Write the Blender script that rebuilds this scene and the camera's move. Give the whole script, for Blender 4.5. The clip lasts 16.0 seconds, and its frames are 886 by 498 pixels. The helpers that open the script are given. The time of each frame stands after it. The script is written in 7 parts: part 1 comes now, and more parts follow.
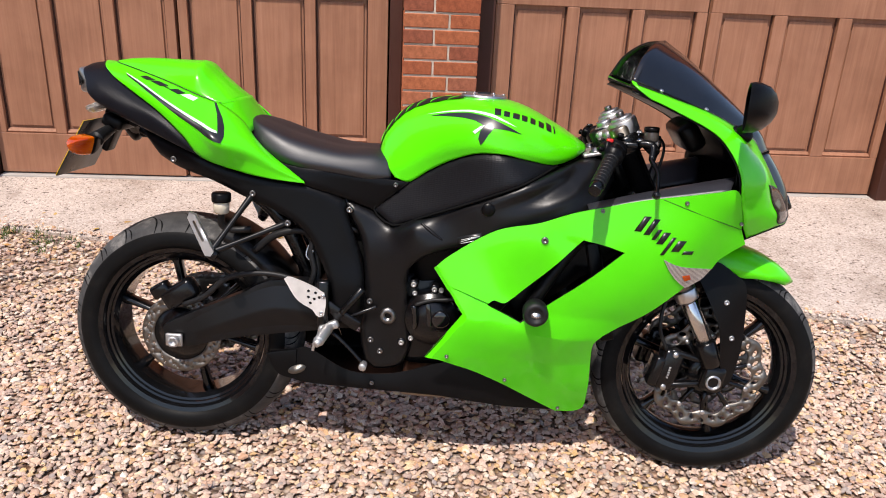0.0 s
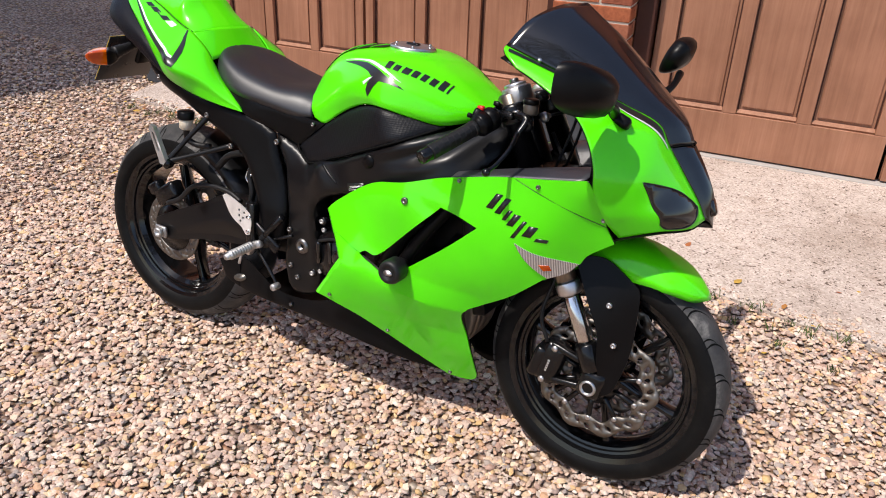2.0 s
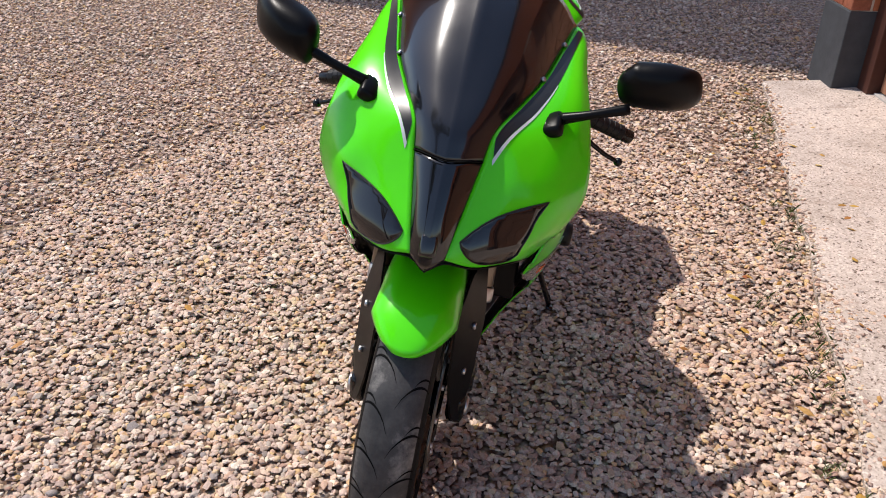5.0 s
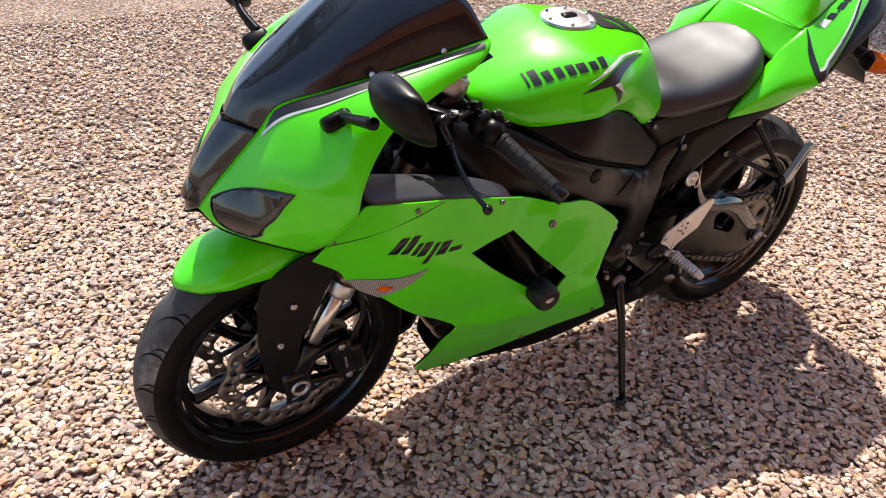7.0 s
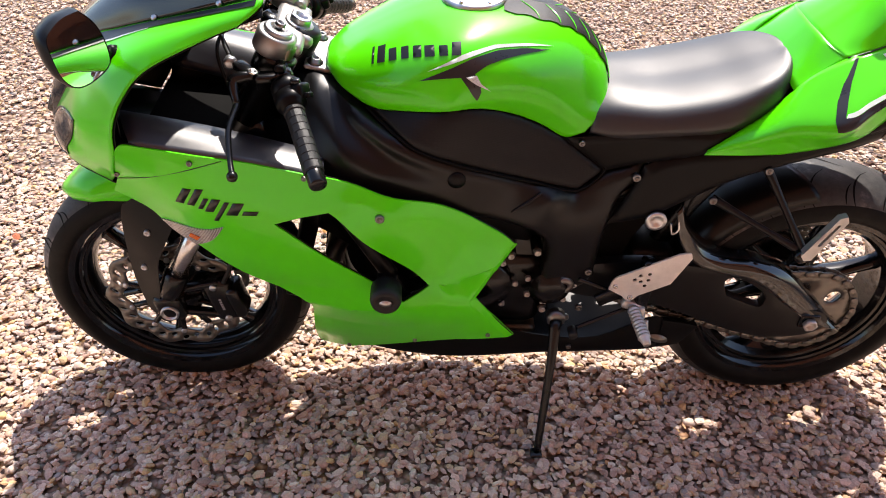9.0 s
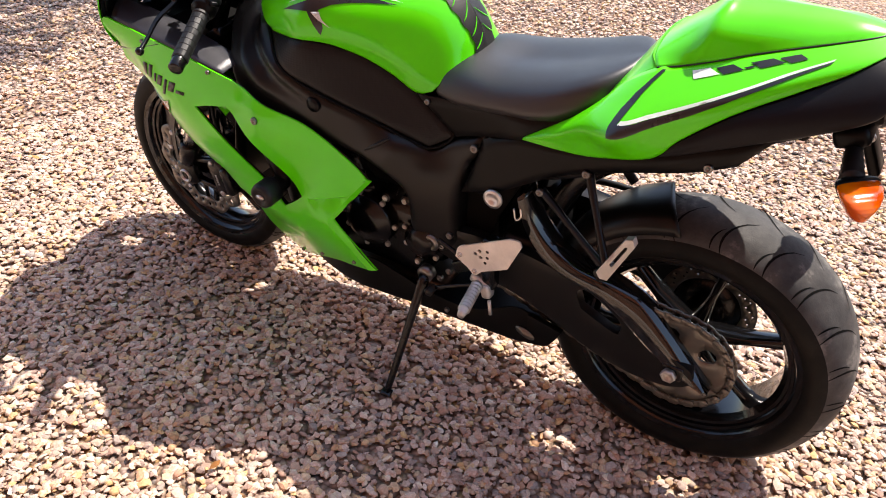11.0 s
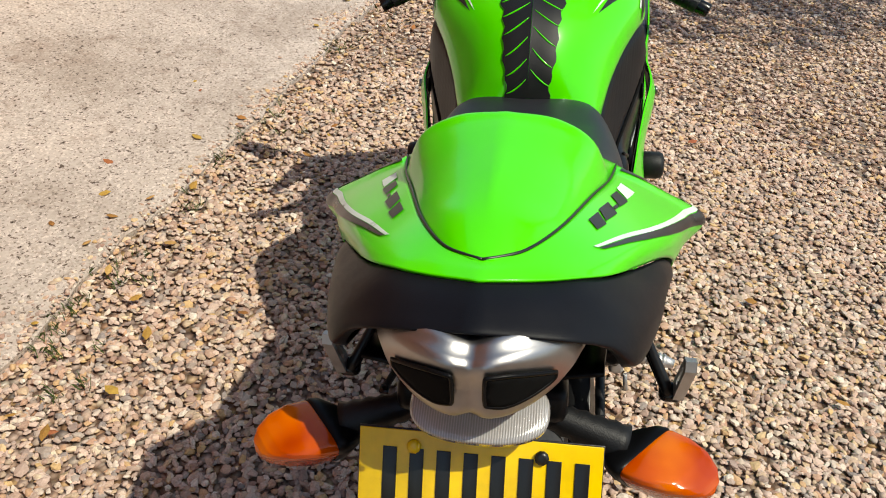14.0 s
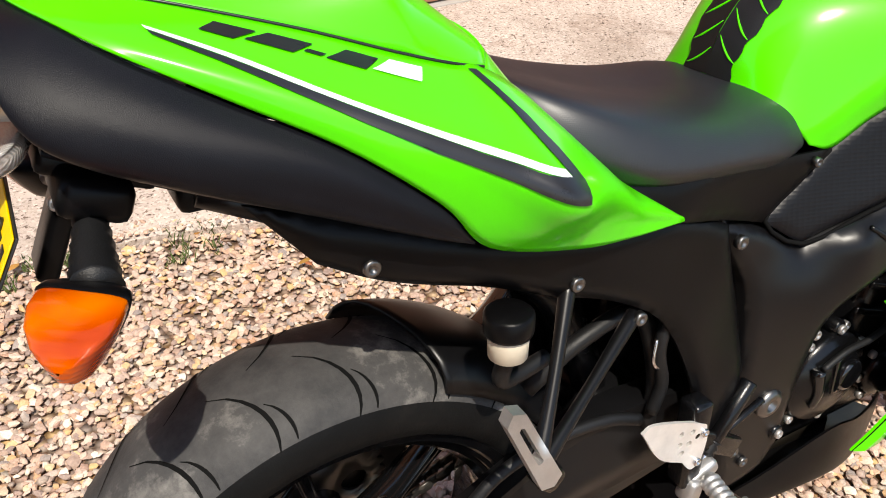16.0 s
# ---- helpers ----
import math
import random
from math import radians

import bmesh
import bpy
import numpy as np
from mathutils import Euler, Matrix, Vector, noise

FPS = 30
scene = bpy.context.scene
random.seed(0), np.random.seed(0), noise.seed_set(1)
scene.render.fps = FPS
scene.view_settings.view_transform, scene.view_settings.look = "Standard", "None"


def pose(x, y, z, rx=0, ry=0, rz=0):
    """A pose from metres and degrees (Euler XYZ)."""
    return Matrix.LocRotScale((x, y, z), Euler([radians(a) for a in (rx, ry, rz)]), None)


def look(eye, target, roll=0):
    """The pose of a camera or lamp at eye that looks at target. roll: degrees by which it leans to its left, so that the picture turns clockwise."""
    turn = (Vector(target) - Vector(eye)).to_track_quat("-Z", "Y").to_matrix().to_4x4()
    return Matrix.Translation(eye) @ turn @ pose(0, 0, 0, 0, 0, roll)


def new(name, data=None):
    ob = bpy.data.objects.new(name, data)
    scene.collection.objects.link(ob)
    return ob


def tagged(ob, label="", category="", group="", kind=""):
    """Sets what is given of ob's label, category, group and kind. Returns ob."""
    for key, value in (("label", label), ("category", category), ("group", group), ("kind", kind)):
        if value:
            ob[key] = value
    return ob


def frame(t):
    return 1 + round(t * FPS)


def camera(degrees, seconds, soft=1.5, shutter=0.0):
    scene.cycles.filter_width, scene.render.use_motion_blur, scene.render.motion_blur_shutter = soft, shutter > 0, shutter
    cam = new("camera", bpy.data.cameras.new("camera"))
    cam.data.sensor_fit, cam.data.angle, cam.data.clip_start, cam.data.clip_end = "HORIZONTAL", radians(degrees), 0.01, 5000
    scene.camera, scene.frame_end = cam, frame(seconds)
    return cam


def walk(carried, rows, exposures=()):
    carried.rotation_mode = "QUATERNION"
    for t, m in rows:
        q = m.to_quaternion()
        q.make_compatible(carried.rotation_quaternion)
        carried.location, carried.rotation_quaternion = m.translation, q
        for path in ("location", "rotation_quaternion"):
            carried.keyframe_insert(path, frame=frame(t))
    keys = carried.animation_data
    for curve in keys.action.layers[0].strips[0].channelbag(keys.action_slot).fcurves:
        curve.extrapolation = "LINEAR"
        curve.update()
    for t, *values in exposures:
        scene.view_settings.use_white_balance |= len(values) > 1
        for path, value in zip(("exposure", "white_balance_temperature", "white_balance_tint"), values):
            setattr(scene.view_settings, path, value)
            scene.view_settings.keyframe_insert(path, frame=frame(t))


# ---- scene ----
cam = camera(58.27, 16.0, soft=1.0)
PATH = [
    (0.0, 0.0647, -1.9062, 1.3531, 68.082, -2.587, 3.374),
    (0.5, 0.2682, -1.9006, 1.4002, 66.231, -2.862, 8.156),
    (1.0, 0.5098, -1.8215, 1.4251, 64.800, -2.909, 14.394),
    (1.5, 0.7933, -1.7150, 1.4506, 63.376, -2.479, 21.807),
    (2.0, 1.1313, -1.5749, 1.4573, 61.946, -1.813, 30.304),
    (2.5, 1.3850, -1.3389, 1.4624, 60.483, -0.988, 39.670),
    (3.0, 1.6272, -1.0685, 1.4572, 59.726, -0.380, 49.923),
    (3.5, 1.8416, -0.7533, 1.4436, 59.434, 0.025, 61.039),
    (4.0, 1.9485, -0.3851, 1.4385, 59.578, 0.220, 73.018),
    (4.5, 2.0340, -0.0285, 1.4132, 60.028, -0.071, 85.597),
    (5.0, 2.0030, 0.2954, 1.3819, 60.735, -0.764, 99.080),
    (6.25, 1.5930, 1.0680, 1.3480, 60.900, -2.200, 131.000),
    (7.5, 0.9150, 1.4590, 1.3509, 59.427, -2.774, 156.569),
    (8.0, 0.6701, 1.4787, 1.3494, 58.572, -2.781, 164.038),
    (8.5, 0.4141, 1.5409, 1.3433, 57.789, -2.287, 171.247),
    (9.0, 0.1649, 1.5555, 1.3393, 57.518, -1.621, 178.769),
    (9.5, -0.1026, 1.5445, 1.3494, 57.445, -1.186, 186.715),
    (10.0, -0.4159, 1.5655, 1.3508, 57.468, -1.209, 194.997),
    (11.25, -1.0250, 1.4000, 1.3180, 57.400, -3.250, 217.400),
    (12.5, -1.3551, 0.8840, 1.3160, 56.199, -5.749, 242.936),
    (13.0, -1.4468, 0.6181, 1.3400, 55.108, -6.159, 253.740),
    (13.5, -1.4796, 0.3892, 1.3653, 54.550, -6.412, 265.447),
    (14.0, -1.3788, 0.1275, 1.3662, 53.617, -5.742, 278.305),
    (14.5, -1.2747, -0.0944, 1.3423, 53.697, -5.092, 292.141),
    (15.0, -1.1774, -0.2881, 1.3185, 53.881, -4.428, 305.876),
    (15.5, -1.0367, -0.4092, 1.2501, 54.021, -3.593, 319.272),
    (16.0, -0.9054, -0.4978, 1.1893, 53.719, -3.157, 330.952),
]
walk(cam, [(t, pose(x, y, z, a, b, c)) for t, x, y, z, a, b, c in PATH],
     exposures=((0.0, 0.72, 6650, 14), (3.0, 0.67, 6600, 13), (5.0, 0.62, 6550, 13), (7.5, 1.28, 6700, 12), (9.0, 1.45, 6800, 14), (10.0, 1.50, 6900, 16),
                (12.5, 0.98, 7000, 9), (14.0, 0.46, 7000, 3), (15.0, 0.49, 7000, 4), (16.0, 0.88, 6900, 9)))

# ---- daylight ----
SUN_DIR = Vector((-0.195, -0.447, 0.873)).normalized()
sun = bpy.data.lights.new("sun", "SUN")
sun.energy, sun.angle, sun.color = 3.0, radians(0.55), (1.0, 0.955, 0.88)
sun_ob = new("sun", sun)
sun_ob.matrix_world = look(SUN_DIR * 20, (0, 0, 0))
world = bpy.data.worlds.new("sky")
scene.world = world
world.use_nodes = True
wn = world.node_tree.nodes
sky = wn.new("ShaderNodeTexSky")
sky.sky_type, sky.sun_disc = "NISHITA", False
sky.sun_elevation = math.asin(SUN_DIR.z)
sky.sun_rotation = math.atan2(SUN_DIR.x, SUN_DIR.y)
wn["Background"].inputs["Strength"].default_value = 0.125
world.node_tree.links.new(sky.outputs["Color"], wn["Background"].inputs["Color"])

# ---- materials ----
class Mat:
    """A small builder of node materials."""

    def __init__(self, name, base=(0.5, 0.5, 0.5), rough=0.5, metal=0.0, coat=0.0, spec=0.5):
        self.m = bpy.data.materials.new(name)
        self.m.use_nodes = True
        self.t = self.m.node_tree
        self.b = self.t.nodes["Principled BSDF"]
        self.set("Base Color", (*base, 1))
        self.set("Roughness", rough)
        self.set("Metallic", metal)
        self.set("Coat Weight", coat)
        self.set("Coat Roughness", 0.03)
        self.set("Specular IOR Level", spec)

    def set(self, key, value):
        self.b.inputs[key].default_value = value
        return self

    def node(self, kind, **values):
        n = self.t.nodes.new("ShaderNode" + kind)
        for key, value in values.items():
            n.inputs[key.replace("_", " ")].default_value = value
        return n

    def link(self, a, b):
        self.t.links.new(a, b)

    def coords(self, scale=(1, 1, 1), kind="Object"):
        c, m = self.node("TexCoord"), self.node("Mapping")
        m.inputs["Scale"].default_value = scale
        self.link(c.outputs[kind], m.inputs["Vector"])
        return m.outputs["Vector"]

    def noise(self, scale, detail=4.0, rough=0.55, vec=None):
        n = self.node("TexNoise", Scale=scale, Detail=detail, Roughness=rough)
        self.link(vec if vec is not None else self.coords(), n.inputs["Vector"])
        return n.outputs["Fac"]

    def ramp(self, fac, stops, mode="LINEAR"):
        r = self.node("ValToRGB")
        r.color_ramp.interpolation = mode
        while len(r.color_ramp.elements) < len(stops):
            r.color_ramp.elements.new(0.5)
        for e, (p, c) in zip(r.color_ramp.elements, stops):
            e.position, e.color = p, (*c, 1) if len(c) == 3 else c
        self.link(fac, r.inputs["Fac"])
        return r.outputs["Color"]

    def mix(self, fac, a, b, blend="MIX"):
        n = self.node("MixRGB")
        n.blend_type = blend
        for slot, v in (("Fac", fac), ("Color1", a), ("Color2", b)):
            if isinstance(v, (int, float)):
                n.inputs[slot].default_value = v
            elif isinstance(v, tuple):
                n.inputs[slot].default_value = (*v, 1)
            else:
                self.link(v, n.inputs[slot])
        return n.outputs["Color"]

    def math(self, op, a, b=0.0):
        n = self.node("Math")
        n.operation = op
        for i, v in enumerate((a, b)):
            if isinstance(v, (int, float)):
                n.inputs[i].default_value = v
            else:
                self.link(v, n.inputs[i])
        return n.outputs["Value"]

    def color(self, c):
        self.link(c, self.b.inputs["Base Color"])
        return self

    def rough(self, fac, lo, hi):
        r = self.node("MapRange", To_Min=lo, To_Max=hi)
        self.link(fac, r.inputs["Value"])
        self.link(r.outputs["Result"], self.b.inputs["Roughness"])
        return self

    def bump(self, height, strength=0.3, distance=0.002):
        n = self.node("Bump", Strength=strength, Distance=distance)
        self.link(height, n.inputs["Height"])
        self.link(n.outputs["Normal"], self.b.inputs["Normal"])
        return self


def stony(name, stops, per, bump=0.35):
    """Pebbles: one tint for each stone, with fine grain and a few veins."""
    k = Mat(name, rough=0.82, spec=0.25)
    if per == "island":
        r = k.node("NewGeometry").outputs["Random Per Island"]
    else:
        r = k.node("ObjectInfo").outputs["Random"]
    tint = k.ramp(r, stops)
    grain = k.ramp(k.noise(240, 5), [(0.3, (0.80, 0.785, 0.77)), (0.7, (1.10, 1.09, 1.07))])
    big = k.ramp(k.noise(32, 3), [(0.32, (0.84, 0.82, 0.81)), (0.68, (1.06, 1.05, 1.03))])
    k.color(k.mix(1.0, k.mix(1.0, tint, grain, "MULTIPLY"), big, "MULTIPLY"))
    return k.bump(k.noise(180, 6), bump * 0.6, 0.003).m


PEBBLE_STOPS = [(0.0, (0.40, 0.25, 0.195)), (0.08, (0.60, 0.45, 0.375)), (0.18, (0.75, 0.56, 0.465)), (0.27, (0.34, 0.255, 0.225)), (0.35, (0.62, 0.41, 0.30)),
                (0.45, (0.76, 0.645, 0.55)), (0.54, (0.46, 0.34, 0.29)), (0.63, (0.70, 0.51, 0.33)), (0.71, (0.32, 0.275, 0.265)), (0.79, (0.66, 0.55, 0.46)), (0.86, (0.55, 0.33, 0.23)),
                (0.92, (0.66, 0.45, 0.22)), (1.0, (0.84, 0.76, 0.67))]
M_PEBBLE = stony("pebble", PEBBLE_STOPS, "island")


def gravel_bed():
    k = Mat("gravel_bed", rough=0.92, spec=0.2)
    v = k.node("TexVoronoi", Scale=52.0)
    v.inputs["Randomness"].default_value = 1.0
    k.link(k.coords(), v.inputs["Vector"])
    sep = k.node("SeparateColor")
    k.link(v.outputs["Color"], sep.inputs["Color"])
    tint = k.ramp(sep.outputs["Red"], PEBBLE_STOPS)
    # each cell darkens to its rim: shade between stones put into the colour
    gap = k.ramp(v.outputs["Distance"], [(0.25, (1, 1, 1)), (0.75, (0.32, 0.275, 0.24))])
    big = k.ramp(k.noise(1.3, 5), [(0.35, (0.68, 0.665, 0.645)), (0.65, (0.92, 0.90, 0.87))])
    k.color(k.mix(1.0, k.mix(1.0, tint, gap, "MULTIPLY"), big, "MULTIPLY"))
    return k.bump(k.math("SUBTRACT", 1.0, v.outputs["Distance"]), 0.9, 0.02).m


def concrete():
    k = Mat("concrete", rough=0.9, spec=0.25)
    spots = k.node("TexVoronoi", Scale=150.0)
    k.link(k.coords(), spots.inputs["Vector"])
    sep = k.node("SeparateColor")
    k.link(spots.outputs["Color"], sep.inputs["Color"])
    grain = k.ramp(sep.outputs["Red"], [(0.0, (0.31, 0.263, 0.232)), (0.2, (0.455, 0.391, 0.350)), (0.8, (0.522, 0.454, 0.409)), (1.0, (0.655, 0.58, 0.53))])
    patch = k.ramp(k.noise(2.1, 7, 0.62), [(0.34, (0.80, 0.76, 0.72)), (0.52, (1.04, 1.02, 1.0)), (0.70, (1.18, 1.15, 1.12))])
    fleck = k.mix(1.0, k.ramp(k.noise(48, 3, 0.5), [(0.315, (0.24, 0.20, 0.18)), (0.352, (1, 1, 1))]), k.ramp(k.noise(95, 2, 0.5), [(0.325, (0.34, 0.29, 0.26)), (0.37, (1, 1, 1))]), "MULTIPLY")
    blot = k.ramp(k.noise(13, 6, 0.68), [(0.31, (0.74, 0.68, 0.64)), (0.44, (1.0, 0.98, 0.965)), (0.62, (1.0, 0.98, 0.965)), (0.74, (1.14, 1.11, 1.08))])
    dirt = k.ramp(k.noise(0.9, 8, 0.72), [(0.26, (0.46, 0.40, 0.35)), (0.33, (0.86, 0.81, 0.78)), (0.42, (1, 1, 1))])
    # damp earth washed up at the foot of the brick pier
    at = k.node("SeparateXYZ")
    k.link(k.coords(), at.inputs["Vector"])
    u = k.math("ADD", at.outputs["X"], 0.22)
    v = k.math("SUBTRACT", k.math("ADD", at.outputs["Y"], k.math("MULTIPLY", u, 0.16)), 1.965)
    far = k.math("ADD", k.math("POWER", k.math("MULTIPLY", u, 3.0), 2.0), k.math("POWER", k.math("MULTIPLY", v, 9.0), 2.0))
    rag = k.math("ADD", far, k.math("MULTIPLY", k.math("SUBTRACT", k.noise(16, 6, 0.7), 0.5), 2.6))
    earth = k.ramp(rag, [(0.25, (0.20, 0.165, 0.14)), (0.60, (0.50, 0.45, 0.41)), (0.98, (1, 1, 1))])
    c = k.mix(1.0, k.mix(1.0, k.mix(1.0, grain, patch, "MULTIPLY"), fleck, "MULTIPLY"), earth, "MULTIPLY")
    k.color(k.mix(1.0, k.mix(1.0, c, blot, "MULTIPLY"), dirt, "MULTIPLY"))
    return k.bump(k.noise(110, 8, 0.7), 0.8, 0.005).m


def door_wood():
    k = Mat("door_wood", rough=0.5, spec=0.4)
    g = k.noise(1.0, 8, 0.65, k.coords((55, 55, 2.2)))
    fine = k.noise(1.0, 4, 0.6, k.coords((260, 260, 9)))
    c = k.ramp(g, [(0.28, (0.270, 0.121, 0.069)), (0.55, (0.340, 0.160, 0.094)), (0.78, (0.400, 0.202, 0.125))])
    wear = k.ramp(k.noise(3.0, 6, 0.6), [(0.35, (0.84, 0.82, 0.80)), (0.7, (1.10, 1.10, 1.10))])
    k.color(k.mix(1.0, c, wear, "MULTIPLY"))
    k.rough(fine, 0.42, 0.62)
    return k.bump(fine, 0.18, 0.001).m


def brick_clay():
    k = Mat("brick_clay", rough=0.9, spec=0.2)
    r = k.node("ObjectInfo").outputs["Random"]
    tint = k.ramp(r, [(0.0, (0.33, 0.095, 0.045)), (0.35, (0.42, 0.135, 0.060)), (0.7, (0.38, 0.15, 0.085)), (1.0, (0.27, 0.080, 0.045))])
    n = k.ramp(k.noise(40, 6, 0.65), [(0.3, (0.62, 0.60, 0.6)), (0.6, (1.05, 1.05, 1.05)), (0.75, (1.3, 1.32, 1.35))])
    k.color(k.mix(1.0, tint, n, "MULTIPLY"))
    return k.bump(k.noise(120, 6), 0.5, 0.004).m


def rendered(name, base, scale=60, bump=0.4, rough=0.9, var=0.18):
    k = Mat(name, base, rough, spec=0.3)
    n = k.ramp(k.noise(scale * 0.12, 6, 0.6), [(0.3, tuple(1 - var for _ in "rgb")), (0.7, tuple(1 + var for _ in "rgb"))])
    k.color(k.mix(1.0, base, n, "MULTIPLY"))
    return k.bump(k.noise(scale, 6), bump, 0.003).m


M_BED, M_CONCRETE, M_DOOR, M_BRICK = gravel_bed(), concrete(), door_wood(), brick_clay()
M_MORTAR = rendered("mortar", (0.50, 0.43, 0.35), 140)
M_PLINTH = rendered("plinth_paint", (0.055, 0.058, 0.064), 90, 0.35, 0.75)
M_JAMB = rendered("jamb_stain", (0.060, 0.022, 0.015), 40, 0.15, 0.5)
M_SILL = rendered("pale_threshold", (0.40, 0.37, 0.34), 70, 0.3, 0.85, 0.1)


def paint_green():
    k = Mat("lime_paint", (0.075, 0.70, 0.002), 0.32, coat=0.62, spec=0.12)
    n = k.ramp(k.noise(6, 3), [(0.3, (0.070, 0.67, 0.0015)), (0.7, (0.082, 0.73, 0.003))])
    k.color(n)
    k.set("Coat Roughness", 0.11)
    return k.bump(k.noise(900, 2), 0.02, 0.0004).m


def satin(name, base, rough, bump=0.12, scale=900, metal=0.0, spec=0.5, spread=0.1, coat=0.0):
    """Moulded plastic, leathercloth, castings: fine grain and faint dull marks."""
    k = Mat(name, base, rough, metal, coat, spec)
    v = k.ramp(k.noise(14, 5, 0.6), [(0.3, tuple(c * 0.82 for c in base)), (0.7, tuple(c * 1.22 for c in base))])
    k.color(v)
    k.rough(k.noise(22, 6, 0.65), max(rough - spread, 0.02), rough + spread)
    return k.bump(k.noise(scale, 4), bump, 0.0012).m


def seat_cloth():
    k = Mat("seat_vinyl", (0.0065, 0.0068, 0.0095), 0.46, spec=0.85)
    v = k.node("TexVoronoi", Scale=640.0)
    v.inputs["Randomness"].default_value = 0.25
    k.link(k.coords(), v.inputs["Vector"])
    k.rough(k.noise(18, 5), 0.42, 0.55)
    return k.bump(v.outputs["Distance"], 0.13, 0.0009).m


def knee_grip():
    """Grippy rubber with small raised scales."""
    k = Mat("knee_rubber", (0.0045, 0.0045, 0.0058), 0.42, spec=0.24)
    b = k.node("TexVoronoi", Scale=1.0)
    k.link(k.coords((140, 140, 215)), b.inputs["Vector"])
    b.inputs["Randomness"].default_value = 0.12
    k.rough(k.noise(20, 5), 0.36, 0.52)
    return k.bump(b.outputs["Distance"], 0.22, 0.002).m


def tyre_rubber(name, a, b, c, rough, spec=0.3):
    k = Mat(name, b, rough, spec=spec)
    k.color(k.ramp(k.noise(9, 7, 0.7), [(0.36, a), (0.54, b), (0.72, c)]))
    k.rough(k.noise(30, 5), rough - 0.1, rough + 0.1)
    return k.bump(k.noise(320, 5), 0.25, 0.0015).m


M_GREEN = paint_green()
M_PLASTIC = satin("black_moulding", (0.0032, 0.0031, 0.0035), 0.34, 0.08, spec=0.14)
M_TAIL = satin("dark_tail_moulding", (0.0048, 0.0049, 0.0070), 0.40, 0.22, 1400, spec=0.16)
M_FRAME = satin("satin_black_frame", (0.0042, 0.0041, 0.0046), 0.34, 0.04, spec=0.30, spread=0.05)
M_GLOSS = satin("gloss_black", (0.004, 0.004, 0.0045), 0.09, 0.0, 300, spread=0.05, coat=0.6)
M_SCREEN = satin("smoked_screen", (0.005, 0.005, 0.0065), 0.20, 0.0, 300, spread=0.05, coat=0.6, spec=0.40)
M_RIM = satin("gloss_black_rim", (0.004, 0.004, 0.0045), 0.14, 0.0, 300, spread=0.06, coat=0.35, spec=0.3)
M_ENGINE = satin("dark_casting", (0.0032, 0.0032, 0.0037), 0.24, 0.15, 500, spec=0.38)
M_SEAT, M_KNEE = seat_cloth(), knee_grip()
M_TYRE = tyre_rubber("tyre_sidewall", (0.004, 0.004, 0.0042), (0.006, 0.006, 0.006), (0.013, 0.012, 0.011), 0.5, 0.10)
M_TREAD = tyre_rubber("tyre_tread", (0.030, 0.030, 0.031), (0.060, 0.058, 0.057), (0.26, 0.245, 0.225), 0.62, 0.25)
M_RUBBER = satin("black_rubber", (0.006, 0.006, 0.0065), 0.5, 0.3, 600, spec=0.35)
M_ALLOY = satin("dull_alloy", (0.56, 0.56, 0.57), 0.38, 0.15, 700, metal=1.0)
M_PEGMETAL = satin("worn_cast_alloy", (0.50, 0.49, 0.48), 0.5, 0.3, 300, metal=0.9)
M_EXHAUST = satin("brushed_exhaust", (0.38, 0.37, 0.365), 0.40, 0.12, 900, metal=1.0)
M_BOLT = satin("dull_steel_screw", (0.20, 0.195, 0.19), 0.36, 0.05, 600, metal=1.0)
M_STEEL = satin("bright_steel", (0.62, 0.61, 0.60), 0.22, 0.05, 600, metal=1.0)
M_DISC = satin("brake_steel", (0.20, 0.185, 0.165), 0.48, 0.25, 600, metal=1.0)
M_TUBE = satin("bronze_fork_tube", (0.22, 0.19, 0.155), 0.34, 0.08, 600, metal=1.0)
def amber():
    """Moulded orange plastic, its colour running softly from deep to paler orange."""
    k = Mat("amber_lens", (0.7, 0.1, 0.0), 0.10, coat=0.2, spec=0.35)
    k.set("Transmission Weight", 0.12)
    k.color(k.ramp(k.noise(20, 2, 0.4), [(0.32, (0.46, 0.045, 0.0)), (0.50, (0.64, 0.095, 0.0)), (0.70, (0.80, 0.175, 0.001))]))
    w = k.node("TexWave", Scale=70.0)
    w.bands_direction = "Z"
    k.link(k.coords(), w.inputs["Vector"])
    return k.bump(w.outputs["Fac"], 0.22, 0.0015).m


M_AMBER = amber()
M_SMOKE = satin("smoked_headlight", (0.008, 0.0075, 0.0075), 0.07, 0.0, 300, spread=0.03, coat=0.5)
M_RESERVOIR = satin("cream_plastic", (0.62, 0.54, 0.42), 0.35, 0.05)
M_POT = satin("smoky_pot", (0.06, 0.05, 0.042), 0.3, 0.05)
M_YELLOW = satin("plate_yellow", (0.86, 0.56, 0.0), 0.35, 0.05, coat=0.3)
M_RED = satin("plate_red", (0.62, 0.012, 0.010), 0.35, 0.05)
M_INK = satin("black_ink", (0.010, 0.010, 0.010), 0.35, 0.02)
M_SILVER = satin("silver_print", (0.62, 0.64, 0.62), 0.3, 0.02, metal=0.2)
M_WHITE = satin("white_print", (0.66, 0.74, 0.66), 0.3, 0.02)
M_GREY = satin("grey_print", (0.016, 0.016, 0.018), 0.3, 0.02)
M_MIRROR = Mat("mirror_glass", (0.86, 0.88, 0.88), 0.02, 1.0).m
M_REDPLASTIC = satin("red_switch", (0.5, 0.01, 0.01), 0.35, 0.02)
